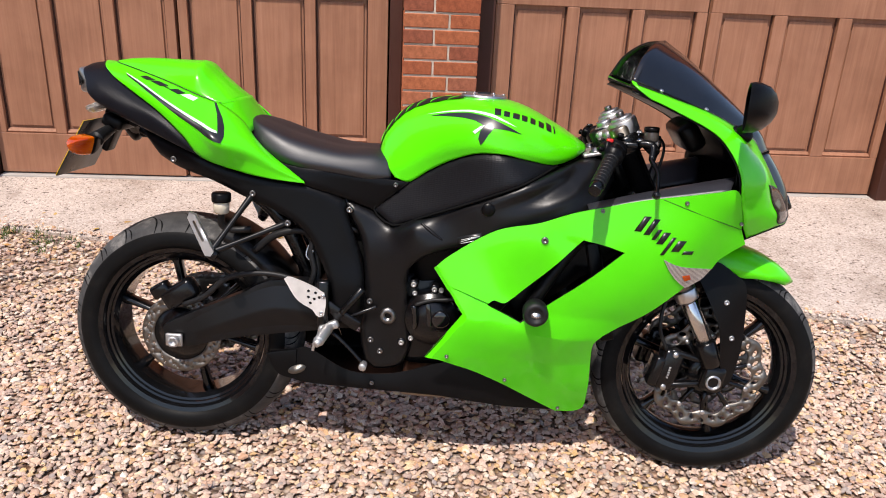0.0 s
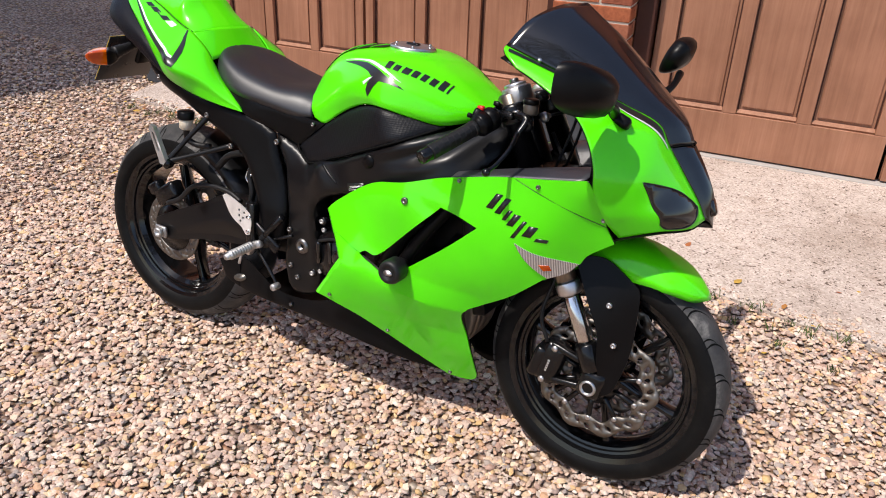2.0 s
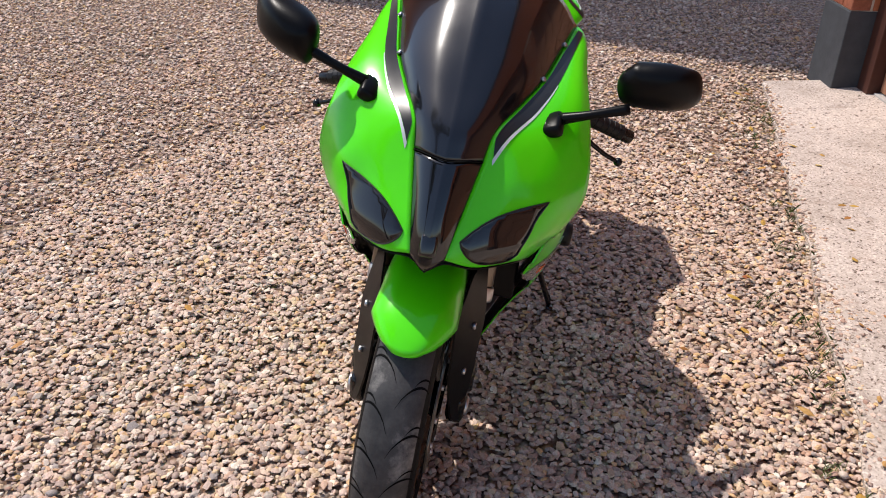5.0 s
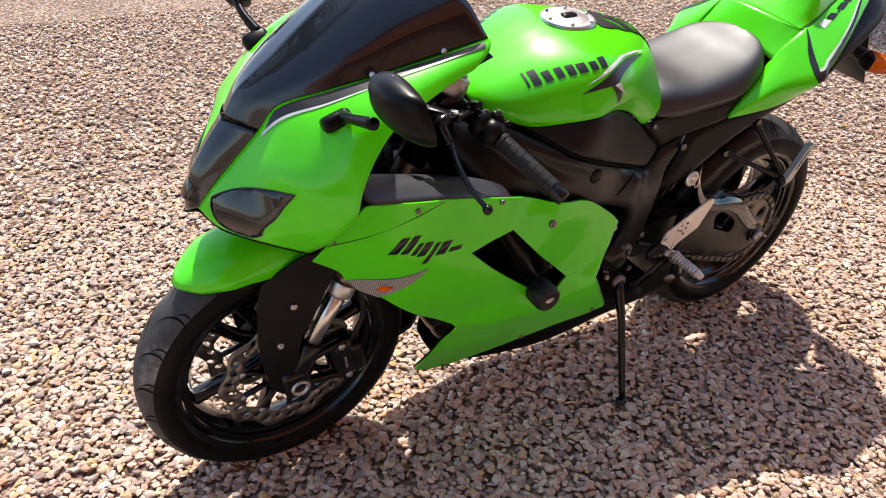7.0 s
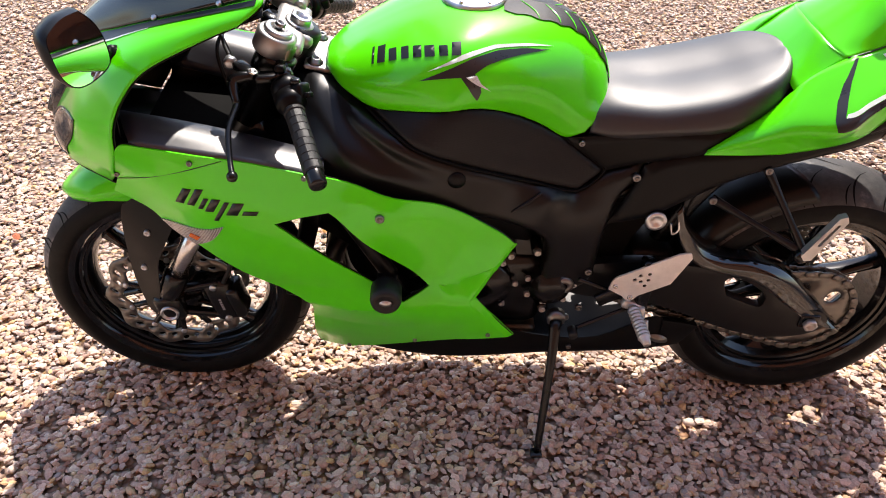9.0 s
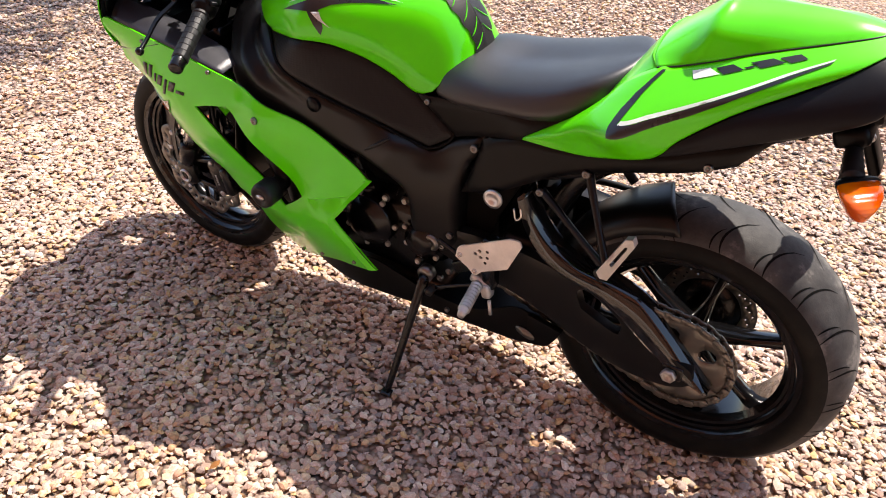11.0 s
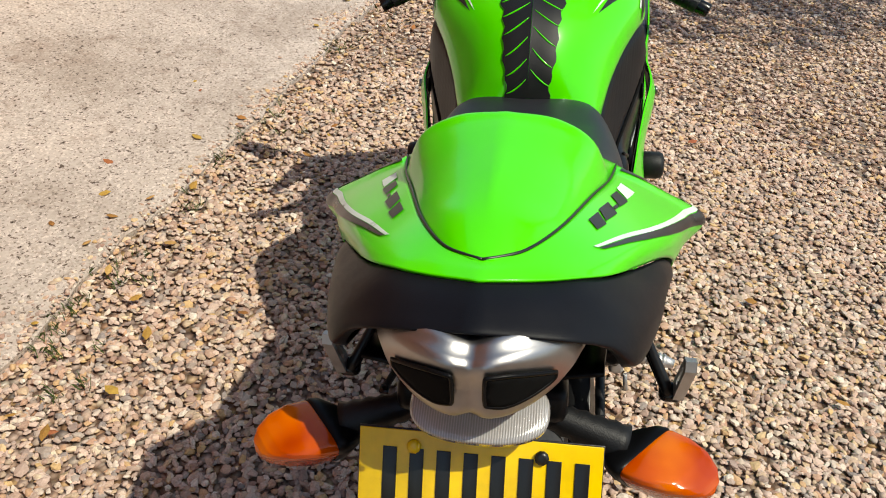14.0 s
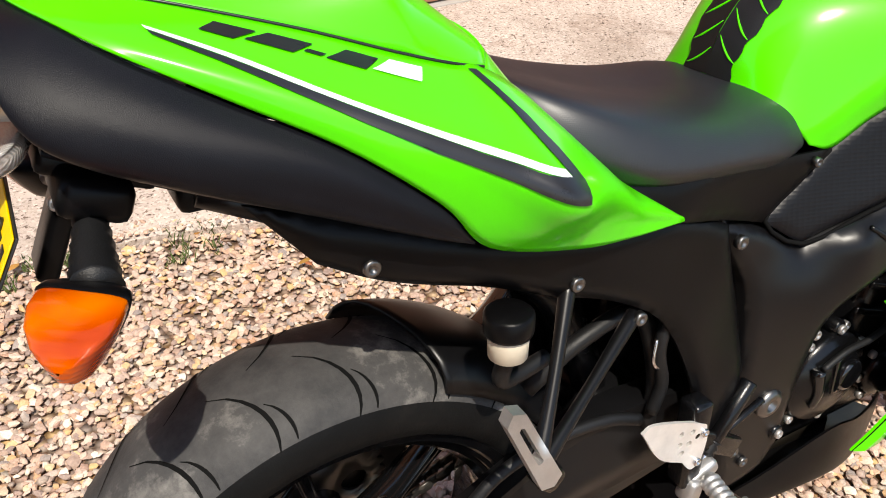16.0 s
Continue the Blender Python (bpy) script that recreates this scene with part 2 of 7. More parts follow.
# near-black with the shade of gaps and hollows put into its colour
M_HOLLOW = satin("hollow_shade_black", (0.004, 0.004, 0.004), 0.85, 0.1, spec=0.1)
M_CHAIN = satin("oily_steel", (0.16, 0.15, 0.135), 0.34, 0.2, 500, metal=0.8)
M_PLATE = satin("bare_alloy_plate", (0.80, 0.77, 0.74), 0.42, 0.08, 700, metal=0.55)
M_CARBON = satin("grey_cockpit_panel", (0.022, 0.022, 0.029), 0.40, 0.22, 900, spec=1.0)
M_CAST = satin("dull_cast_yoke", (0.42, 0.41, 0.40), 0.45, 0.25, 300, metal=0.9)


def ribbed_lens():
    """Pale moulded plastic with fine ribs over a bright reflector."""
    k = Mat("ribbed_lens", (0.62, 0.60, 0.58), 0.14, metal=0.35, coat=0.7)
    w = k.node("TexWave", Scale=95.0)
    k.link(k.coords((1.0, 0.2, 0.5)), w.inputs["Vector"])
    k.color(k.ramp(w.outputs["Fac"], [(0.2, (0.17, 0.155, 0.15)), (0.8, (0.60, 0.58, 0.56))]))
    return k.bump(w.outputs["Fac"], 0.25, 0.0015).m


M_RIBBED = ribbed_lens()


def tail_lens():
    """Clear moulded plastic over a bright reflector, with upright ribs."""
    k = Mat("tail_lens", (0.80, 0.79, 0.78), 0.12, metal=0.2, coat=0.8)
    w = k.node("TexWave", Scale=150.0)
    w.bands_direction = "Y"
    k.link(k.coords(), w.inputs["Vector"])
    k.color(k.ramp(w.outputs["Fac"], [(0.2, (0.44, 0.42, 0.40)), (0.8, (0.60, 0.58, 0.56))]))
    k.set("Transmission Weight", 0.25)
    return k.bump(w.outputs["Fac"], 0.22, 0.0015).m


M_TAILLENS = tail_lens()

# ---- mesh helpers ----
def mesh_of(name, verts, faces, smooth=True):
    me = bpy.data.meshes.new(name)
    me.from_pydata([tuple(v) for v in verts], [], [tuple(f) for f in faces])
    me.update()
    if smooth:
        me.polygons.foreach_set("use_smooth", [True] * len(me.polygons))
    return me


def part(name, shape, material, parent=None, label="", smooth=True):
    """Links a mesh or a bmesh as one object under a thing or a part."""
    if isinstance(shape, bmesh.types.BMesh):
        bmesh.ops.recalc_face_normals(shape, faces=shape.faces)
        me = bpy.data.meshes.new(name)
        shape.to_mesh(me)
        shape.free()
        if smooth:
            me.polygons.foreach_set("use_smooth", [True] * len(me.polygons))
    else:
        me = shape
    if material is not None and not me.materials:
        me.materials.append(material)
    ob = new(name, me)
    if parent is not None:
        ob.parent = parent
    if label:
        tagged(ob, label)
    return ob


def bm_box(bm, size, at=(0, 0, 0), turn=None, bevel=0.0, segments=2):
    m = Matrix.Translation(at)
    if turn is not None:
        m = m @ turn
    tmp = bmesh.new()
    bmesh.ops.create_cube(tmp, size=1.0, matrix=Matrix.Diagonal((*size, 1)))
    if bevel:
        bmesh.ops.bevel(tmp, geom=tmp.edges[:], offset=bevel, segments=segments, profile=0.5, affect="EDGES")
    bm_add(bm, tmp, m)
    return bm


def bm_add(bm, other, m=None):
    """Adds all of another bmesh, which it frees."""
    if m is not None:
        bmesh.ops.transform(other, matrix=m, verts=other.verts)
    idx = {}
    for v in other.verts:
        idx[v] = bm.verts.new(v.co)
    for f in other.faces:
        try:
            bm.faces.new([idx[v] for v in f.verts])
        except ValueError:
            pass
    other.free()
    return bm


def box(size, at=(0, 0, 0), turn=None, bevel=0.0):
    return bm_box(bmesh.new(), size, at, turn, bevel)


def along(a, b):
    """The turn whose z runs from a to b, at a."""
    d = Vector(b) - Vector(a)
    return Matrix.Translation(a) @ d.to_track_quat("Z", "Y").to_matrix().to_4x4()


def lathe(profile, n=24, m=None, bm=None, cap=True):
    """Turns (r, z) rows about z."""
    bm = bm or bmesh.new()
    m = m or Matrix()
    rings = [[bm.verts.new(m @ Vector((r * math.cos(2 * math.pi * i / n), r * math.sin(2 * math.pi * i / n), z))) for i in range(n)] for r, z in profile]
    for a, b in zip(rings, rings[1:]):
        for i in range(n):
            bm.faces.new((a[i], a[(i + 1) % n], b[(i + 1) % n], b[i]))
    if cap:
        bm.faces.new(rings[0][::-1])
        bm.faces.new(rings[-1])
    return bm


def rod(a, b, r, n=14, bm=None, bevel=0.0):
    """A round bar from a to b, with softened ends."""
    length = (Vector(b) - Vector(a)).length
    e = bevel or min(r * 0.2, length * 0.2)
    return lathe([(r - e, 0), (r, e), (r, length - e), (r - e, length)], n, along(a, b), bm)


def smooth_line(points, n=8, closed=False):
    """A Catmull-Rom line through the points, n steps to each stretch."""
    p = [np.array(q, float) for q in points]
    k = len(p)
    out = []
    for i in range(k if closed else k - 1):
        a, b = p[i], p[(i + 1) % k]
        z = p[(i - 1) % k] if closed or i > 0 else 2 * a - b
        c = p[(i + 2) % k] if closed or i + 2 < k else 2 * b - a
        for j in range(n):
            t = j / n
            out.append(0.5 * (2 * a + (b - z) * t + (2 * z - 5 * a + 4 * b - c) * t * t + (3 * a - z - 3 * b + c) * t ** 3))
    if not closed:
        out.append(p[-1])
    return out


def tube(points, r, n=10, steps=6, bm=None, closed=False):
    """A hose or bent bar through the points; r a number or one radius for each point."""
    bm = bm or bmesh.new()
    rows = smooth_line([(*q, (r[i] if isinstance(r, (list, tuple)) else r)) for i, q in enumerate(points)], steps, closed)
    rings, up = [], Vector((0.13, 0.21, 0.97))
    for i, q in enumerate(rows):
        a, b = rows[max(i - 1, 0)], rows[min(i + 1, len(rows) - 1)]
        if closed:
            a, b = rows[i - 1], rows[(i + 1) % len(rows)]
        d = Vector(b[:3] - a[:3]).normalized()
        s = d.cross(up)
        if s.length < 1e-4:
            s = d.orthogonal()
        s.normalize()
        u = s.cross(d).normalized()
        up = u
        c = Vector(q[:3])
        rings.append([bm.verts.new(c + (s * math.cos(2 * math.pi * j / n) + u * math.sin(2 * math.pi * j / n)) * q[3]) for j in range(n)])
    pairs = list(zip(rings, rings[1:])) + ([(rings[-1], rings[0])] if closed else [])
    for a, b in pairs:
        for j in range(n):
            bm.faces.new((a[j], a[(j + 1) % n], b[(j + 1) % n], b[j]))
    if not closed:
        bm.faces.new(rings[0][::-1])
        bm.faces.new(rings[-1])
    return bm


def net(rows, su=6, sv=6):
    """A smooth surface through a net of points."""
    a = [smooth_line(r, su) for r in rows]
    cols = [smooth_line([r[i] for r in a], sv) for i in range(len(a[0]))]
    return np.array(cols).transpose(1, 0, 2)


def grid_mesh(name, g, thick=0.0, mirror=False, both=False, closed=False):
    """A mesh of a grid of points, with a rim when it has a thickness; both: with its mirror image across the bike's middle plane."""
    bm = bmesh.new()
    sides = [1, -1] if both else ([-1] if mirror else [1])
    for s in sides:
        h = np.array(g, float) * (1, s, 1)
        nv, nu = h.shape[:2]
        vs = [[bm.verts.new(h[i, j]) for j in range(nu)] for i in range(nv)]
        for i in range(nv - 1):
            for j in range(nu - 1 if not closed else nu):
                q = (vs[i][j], vs[i][(j + 1) % nu], vs[i + 1][(j + 1) % nu], vs[i + 1][j])
                try:
                    bm.faces.new(q)
                except ValueError:
                    pass
    bmesh.ops.remove_doubles(bm, verts=bm.verts, dist=0.0004)
    bmesh.ops.recalc_face_normals(bm, faces=bm.faces)
    if thick:
        bmesh.ops.solidify(bm, geom=bm.faces[:], thickness=thick)
        bmesh.ops.recalc_face_normals(bm, faces=bm.faces)
    me = bpy.data.meshes.new(name)
    bm.to_mesh(me)
    bm.free()
    me.polygons.foreach_set("use_smooth", [True] * len(me.polygons))
    return me


def sharp(ob, degrees=38):
    """Keeps hard edges hard under smooth shading."""
    bm = bmesh.new()
    bm.from_mesh(ob.data)
    lim = radians(degrees)
    for e in bm.edges:
        e.smooth = not (len(e.link_faces) == 2 and e.calc_face_angle(0) > lim)
    bm.to_mesh(ob.data)
    bm.free()
    return ob

# ---- the setting ----
WALL = Matrix.Translation((0, 2.23, 0)) @ pose(0, 0, 0, 0, 0, math.degrees(math.atan(0.115)))
FLOOR_Z = 0.065


def ground_z(x, y):
    return 0.010 * noise.noise((x * 0.9, y * 0.9, 3.1)) + 0.006 * noise.noise((x * 3.1, y * 3.1, 0.4))


def slab_front(x):
    """The ragged front edge of the concrete."""
    return 1.135 - 0.108 * x + 0.035 * noise.noise((x * 2.3, 5.0, 0)) + 0.016 * noise.noise((x * 9.0, 1.0, 0))


def build_ground():
    xs = np.concatenate([[-900, -200, -60, -25, -14, -9], np.arange(-6, 6.01, 0.16), [9, 14, 25, 60, 200, 900]])
    verts, faces = [], []
    n = len(xs)
    for y in xs:
        for x in xs:
            near = abs(x) < 6.1 and abs(y) < 6.1
            verts.append((x, y, ground_z(x, y) - 0.012 if near else -0.012))
    for i in range(n - 1):
        for j in range(n - 1):
            faces.append((i * n + j, i * n + j + 1, (i + 1) * n + j + 1, (i + 1) * n + j))
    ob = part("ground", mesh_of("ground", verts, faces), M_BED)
    tagged(ob, "gravel drive of pinkish tan crushed stone", "ground", kind="structure")


def build_slab():
    xs = np.arange(-2.68, 6.2, 0.03)
    back = lambda x: 2.30 + 0.115 * x
    bm = bmesh.new()
    rows = []
    for x in xs:
        y0, y1 = slab_front(x), back(x)
        row = [(x, y0, -0.03), (x, y0, 0.010), (x, y0 + 0.016, 0.020)]
        row += [(x, y0 + (y1 - y0) * k / 8, 0.020 + (FLOOR_Z - 0.020) * k / 8) for k in range(1, 9)]
        row += [(x, y1, -0.03)]
        rows.append([bm.verts.new(p) for p in row])
    for a, b in zip(rows, rows[1:]):
        for k in range(len(a) - 1):
            bm.faces.new((a[k], b[k], b[k + 1], a[k + 1]))
    bm.faces.new(rows[0])
    bm.faces.new(rows[-1][::-1])
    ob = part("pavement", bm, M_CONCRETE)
    sharp(ob)
    tagged(ob, "weathered pale concrete apron in front of the garage", "pavement", kind="structure")


def wall_at(ob):
    ob.matrix_world = WALL
    return ob


def leaf_door(s0, s1, name, mid, borders):
    """A pair of panelled leaves between two jambs; the panels lie back behind stiles and rails."""
    z0, z1 = FLOOR_Z + 0.012, 2.16
    th, gap = 0.045, 0.004
    root = new(name)
    tagged(root, "closed brown stained timber garage door with tall recessed panels", "garage door", kind="structure")
    root.matrix_world = WALL
    for (a, b), (near, far, stile) in zip(((s0, mid - gap), (mid + gap, s1)), borders):
        leaf = part("leaf", box((b - a - 0.006, 0.018, z1 - z0), ((a + b) / 2, th + 0.002, (z0 + z1) / 2)), M_DOOR, root, smooth=False)
        count = 3
        rails = ((z0, 0.285), (1.02, 1.13), (z1 - 0.13, z1))
        for lo, hi in rails:
            part("rail", box((b - a - 0.012, 0.030, hi - lo), ((a + b) / 2, th - 0.022, (lo + hi) / 2), bevel=0.003), M_DOOR, leaf, smooth=False)
        pitch = (b - a - near - far + stile) / count
        posts = [(a + 0.004, a + near)] + [(a + near + pitch * i - stile, a + near + pitch * i) for i in range(1, count)] + [(b - far, b - 0.004)]
        for lo, hi in posts:
            for z_lo, z_hi in ((0.285, 1.02), (1.13, z1 - 0.13)):
                part("stile", box((hi - lo, 0.030, z_hi - z_lo - 0.001), ((lo + hi) / 2, th - 0.0215, (z_lo + z_hi) / 2), bevel=0.003), M_DOOR, leaf, smooth=False)
        for i in range(count):
            lo, hi = a + near + pitch * i, a + near + pitch * (i + 1) - stile
            for z_lo, z_hi in ((0.285, 1.02), (1.13, z1 - 0.13)):
                p = bmesh.new()
                for zz, tilt in ((z_lo + 0.009, 35),):
                    bm_box(p, (hi - lo - 0.002, 0.024, 0.018), ((lo + hi) / 2, th - 0.017, zz), pose(0, 0, 0, tilt), 0.002)
                bm_box(p, (hi - lo - 0.040, 0.010, z_hi - z_lo - 0.06), ((lo + hi) / 2, th - 0.011, (z_lo + z_hi) / 2 + 0.005), None, 0.004)
                part("panel", p, M_DOOR, leaf, smooth=False)
                # dark strips at the stile edges put the recess shade into the colour
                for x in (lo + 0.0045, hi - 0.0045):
                    part("shade_strip", box((0.006, 0.008, z_hi - z_lo - 0.004), (x, th - 0.0105, (z_lo + z_hi) / 2)), M_JAMB, leaf, smooth=False)


PROUD = 0.19


def pier(s0, s1, name, z1=2.16):
    """A brick pier on a dark painted plinth, standing proud of the doors."""
    core = part(name, box((s1 - s0 - 0.012, PROUD + 0.14, z1), ((s0 + s1) / 2, -PROUD / 2 + 0.07 + 0.006, z1 / 2)), M_MORTAR, smooth=False)
    wall_at(core)
    tagged(core, "red brick pier with pale mortar on a dark grey plinth", "wall", kind="structure")
    plinth = part("plinth", box((s1 - s0 + 0.004, PROUD + 0.146, 0.46), ((s0 + s1) / 2, -PROUD / 2 + 0.0705, 0.23), bevel=0.006), M_PLINTH, core, "dark grey painted plinth", smooth=False)
    bricks = {}

    def brick_mesh(length, depth):
        key = (round(length, 3), round(depth, 3))
        if key not in bricks:
            b = bmesh.new()
            bm_box(b, (length, depth, 0.064), (0, 0, 0), None, 0.0035, 1)
            me = bpy.data.meshes.new("brick")
            b.to_mesh(me)
            b.free()
            me.materials.append(M_BRICK)
            bricks[key] = me
        return bricks[key]

    w = s1 - s0
    rng = random.Random(int(s0 * 100))
    for k in range(int((z1 - 0.46) / 0.0745)):
        z = 0.46 + 0.0372 + k * 0.0745
        widths = (0.215, w - 0.225) if k % 2 == 0 else (w - 0.225, 0.215)
        x = s0
        for i, bw in enumerate(widths):
            ob = new("brick", brick_mesh(bw, 0.10))
            ob.parent = core
            ob.location = (x + bw / 2, -PROUD + 0.05 + rng.uniform(-0.002, 0.002), z)
            x += bw + 0.010
        for side in (s0 + 0.049, s1 - 0.049):
            ob = new("brick", brick_mesh(0.10, 0.10))
            ob.parent = core
            ob.location = (side, -PROUD + 0.163, z)


def build_garage():
    leaf_door(-2.43, -0.43, "door_1", -1.475, ((0.055, 0.050, 0.054), (0.050, 0.105, 0.054)))
    leaf_door(0.10, 2.28, "door_2", 1.20, ((0.098, 0.060, 0.064), (0.066, 0.045, 0.070)))
    for a, b in ((-2.56, -2.435), (-0.425, -0.362), (0.012, 0.095), (2.285, 2.40)):
        j = part("trim", box((b - a, 0.11, 2.16), ((a + b) / 2, 0.0, 1.08), bevel=0.004), M_JAMB, smooth=False)
        wall_at(j)
        tagged(j, "dark reddish brown stained door post", "trim", kind="structure")
    pier(-2.90, -2.565, "wall_west")
    pier(-0.359, 0.008, "wall_centre")
    pier(2.405, 2.75, "wall_east")
    head = wall_at(part("wall_top", box((5.66, PROUD + 0.14, 1.2), (-0.075, -PROUD / 2 + 0.07, 2.765)), M_BRICK, smooth=False))
    tagged(head, "red brick wall above the garage doors", "wall", kind="structure")
    for s0, s1 in ((-2.43, -0.43), (0.10, 2.28)):
        t = wall_at(part("threshold", box((s1 - s0, 0.05, 0.020), ((s0 + s1) / 2, 0.004, FLOOR_Z - 0.006), bevel=0.004), M_SILL, smooth=False))
        tagged(t, "pale strip of concrete at the foot of the garage door", "threshold", kind="structure")
    for nm, size, at, mat, label in (("wall_back", (5.66, 0.22, 3.3), (-0.075, 5.2, 1.65), M_MORTAR, "plain rear wall of the garage"),
                                     ("wall_side_west", (0.22, 5.0, 3.3), (-2.79, 2.62, 1.65), M_BRICK, "red brick side wall of the garage"),
                                     ("wall_side_east", (0.22, 5.0, 3.3), (2.64, 2.62, 1.65), M_BRICK, "red brick side wall of the garage"),
                                     ("roof", (5.9, 5.7, 0.16), (-0.075, 2.6, 3.45), M_PLINTH, "flat dark felt roof of the garage")):
        tagged(wall_at(part(nm, box(size, at), mat, smooth=False)), label, "roof" if nm == "roof" else "wall", kind="structure")


build_ground()
build_slab()
build_garage()


def build_gravel():
    """Loose stones, thick near the motorcycle and thinner away from it."""
    rng = np.random.default_rng(7)
    ico = bmesh.new()
    bmesh.ops.create_icosphere(ico, subdivisions=1, radius=1.0)
    v20 = np.array([v.co for v in ico.verts])
    f20 = np.array([[v.index for v in f.verts] for f in ico.faces])
    ico.free()
    cube = bmesh.new()
    bmesh.ops.create_cube(cube, size=1.45)
    bmesh.ops.triangulate(cube, faces=cube.faces)
    v12 = np.array([v.co for v in cube.verts])
    f12 = np.array([[v.index for v in f.verts] for f in cube.faces])
    cube.free()

    def scatter(count, x0, x1, y0, y1, shape, faces, lo, hi, keep, level=ground_z):
        x, y = rng.uniform(x0, x1, count), rng.uniform(y0, y1, count)
        ok = np.array([keep(a, b) for a, b in zip(x, y)])
        x, y = x[ok], y[ok]
        k = len(x)
        size = lo + (hi - lo) * rng.beta(1.6, 2.6, k)
        sc = np.stack([size, size * rng.uniform(0.50, 0.95, k), size * rng.uniform(0.24, 0.52, k)], 1)
        w = shape[None] * (1 + rng.uniform(-0.34, 0.34, (k, len(shape), 3)))
        w = w * sc[:, None]
        ax, ay, az = rng.normal(0, 0.25, k), rng.normal(0, 0.25, k), rng.uniform(0, 6.283, k)
        for ang, i, j in ((ax, 1, 2), (ay, 2, 0), (az, 0, 1)):
            c, s = np.cos(ang)[:, None], np.sin(ang)[:, None]
            a, b = w[:, :, i].copy(), w[:, :, j].copy()
            w[:, :, i], w[:, :, j] = a * c - b * s, a * s + b * c
        gz = np.array([level(a, b) for a, b in zip(x, y)])
        w += np.stack([x, y, gz - 0.004 + sc[:, 2] * rng.uniform(-0.3, 0.75, k)], 1)[:, None]
        f = faces[None] + (np.arange(k) * len(shape))[:, None, None]
        return w.reshape(-1, 3), f.reshape(-1, 3)

    def open_ground(a, b):
        return not (-2.70 < a < 6.2 and slab_front(a) + 0.01 < b < 2.6 + 0.115 * a)

    near = lambda a, b: open_ground(a, b) and (a / 1.9) ** 2 + ((b + 0.1) / 1.55) ** 2 < 1
    mid = lambda a, b: open_ground(a, b) and not near(a, b)
    stray = lambda a, b: -2.6 < a < 4 and 0 < b - slab_front(a) < (0.035 + 0.16 * max(0.0, noise.noise((a * 2.2, 8.0, 0)))) * (0.3 + 1.5 * rng.random() ** 2)
    sets = [scatter(80000, -1.9, 1.9, -1.75, 1.45, v20, f20, 0.0054, 0.0168, near),
            scatter(104000, -5.0, 4.6, -4.2, 2.0, v12, f12, 0.0068, 0.0175, mid),
            scatter(46000, -2.6, 4.0, 0.6, 1.8, v20, f20, 0.004, 0.0145, stray, lambda a, b: 0.024 + 0.025 * (b - slab_front(a)))]
    verts, faces, at = [], [], 0
    for v, f in sets:
        verts.append(v)
        faces.append(f + at)
        at += len(v)
    verts, faces = np.concatenate(verts), np.concatenate(faces)
    me = bpy.data.meshes.new("gravel")
    me.vertices.add(len(verts))
    me.vertices.foreach_set("co", verts.astype(np.float32).ravel())
    me.loops.add(faces.size)
    me.loops.foreach_set("vertex_index", faces.astype(np.int32).ravel())
    me.polygons.add(len(faces))
    me.polygons.foreach_set("loop_start", (np.arange(len(faces)) * 3).astype(np.int32))
    worn = rng.random(len(verts)) < 0.22
    me.polygons.foreach_set("use_smooth", worn[(faces[:, 0] // 12) * 12].tolist())
    me.update(calc_edges=True)
    me.materials.append(M_PEBBLE)
    tagged(new("gravel", me), "loose pinkish tan crushed stones on the drive", "gravel", kind="stuff")


build_gravel()


def build_surroundings():
    """What is added out of view to shade the drive and show in the paintwork: a house block and a tree."""
    house = bmesh.new()
    # unseen block, sized and turned so that its shadow falls across the drive
    bm_box(house, (7.0, 9.0, 14.0), (-10.36, -6.88, 7.0), pose(0, 0, 0, 0, 0, -20.5))
    h = part("house_wall", house, M_BRICK, smooth=False)
    tagged(h, "unseen red brick house wall added to shade the end of the drive", "wall", kind="structure")


def build_tree(x, y, crown, label):
    """A tapered trunk with limbs and a crown of loose leaf clumps."""
    rng = random.Random(3)
    t = new("tree")
    t.location = (x, y, 0)
    tagged(t, label, "tree")
    c = Vector(crown) - Vector((x, y, 0))
    bm = tube([(0, 0, -0.1), (0.05, 0.02, 1.4), (c.x * 0.4, c.y * 0.4, 3.0), (c.x * 0.8, c.y * 0.8, c.z)], [0.17, 0.13, 0.10, 0.04], 10)
    for k in range(7):
        a = 2 * math.pi * k / 7
        end = c + Vector((1.1 * math.cos(a), 1.1 * math.sin(a), rng.uniform(-0.4, 0.8)))
        tube([(c.x * 0.4, c.y * 0.4, 2.6 + 0.1 * k), tuple((end + Vector((c.x * 0.4, c.y * 0.4, 3.0))) / 2), tuple(end)], [0.06, 0.04, 0.015], 6, 4, bm)
    part("trunk", bm, M_BARK, t)
    verts, faces = [], []
    for i in range(5200):
        d = Vector((rng.gauss(0, 1), rng.gauss(0, 1), rng.gauss(0, 0.75)))
        d = d.normalized() * rng.random() ** 0.45
        p = c + Vector((d.x * 1.75, d.y * 1.75, d.z * 1.25))
        if noise.noise(p * 1.1) < -0.08:
            continue
        u = Vector((rng.gauss(0, 1), rng.gauss(0, 1), rng.gauss(0, 1))).normalized()
        w = u.orthogonal().normalized()
        s = rng.uniform(0.05, 0.09)
        k = len(verts)
        verts += [p - u * s, p + w * s * 0.5, p + u * s, p - w * s * 0.5]
        faces.append((k, k + 1, k + 2, k + 3))
    part("crown", mesh_of("crown", verts, faces, False), M_LEAF, t)


M_BARK = rendered("bark", (0.10, 0.075, 0.055), 30, 0.8, 0.95)
M_LEAF = rendered("leaf", (0.045, 0.085, 0.020), 8, 0.1, 0.6)
build_surroundings()
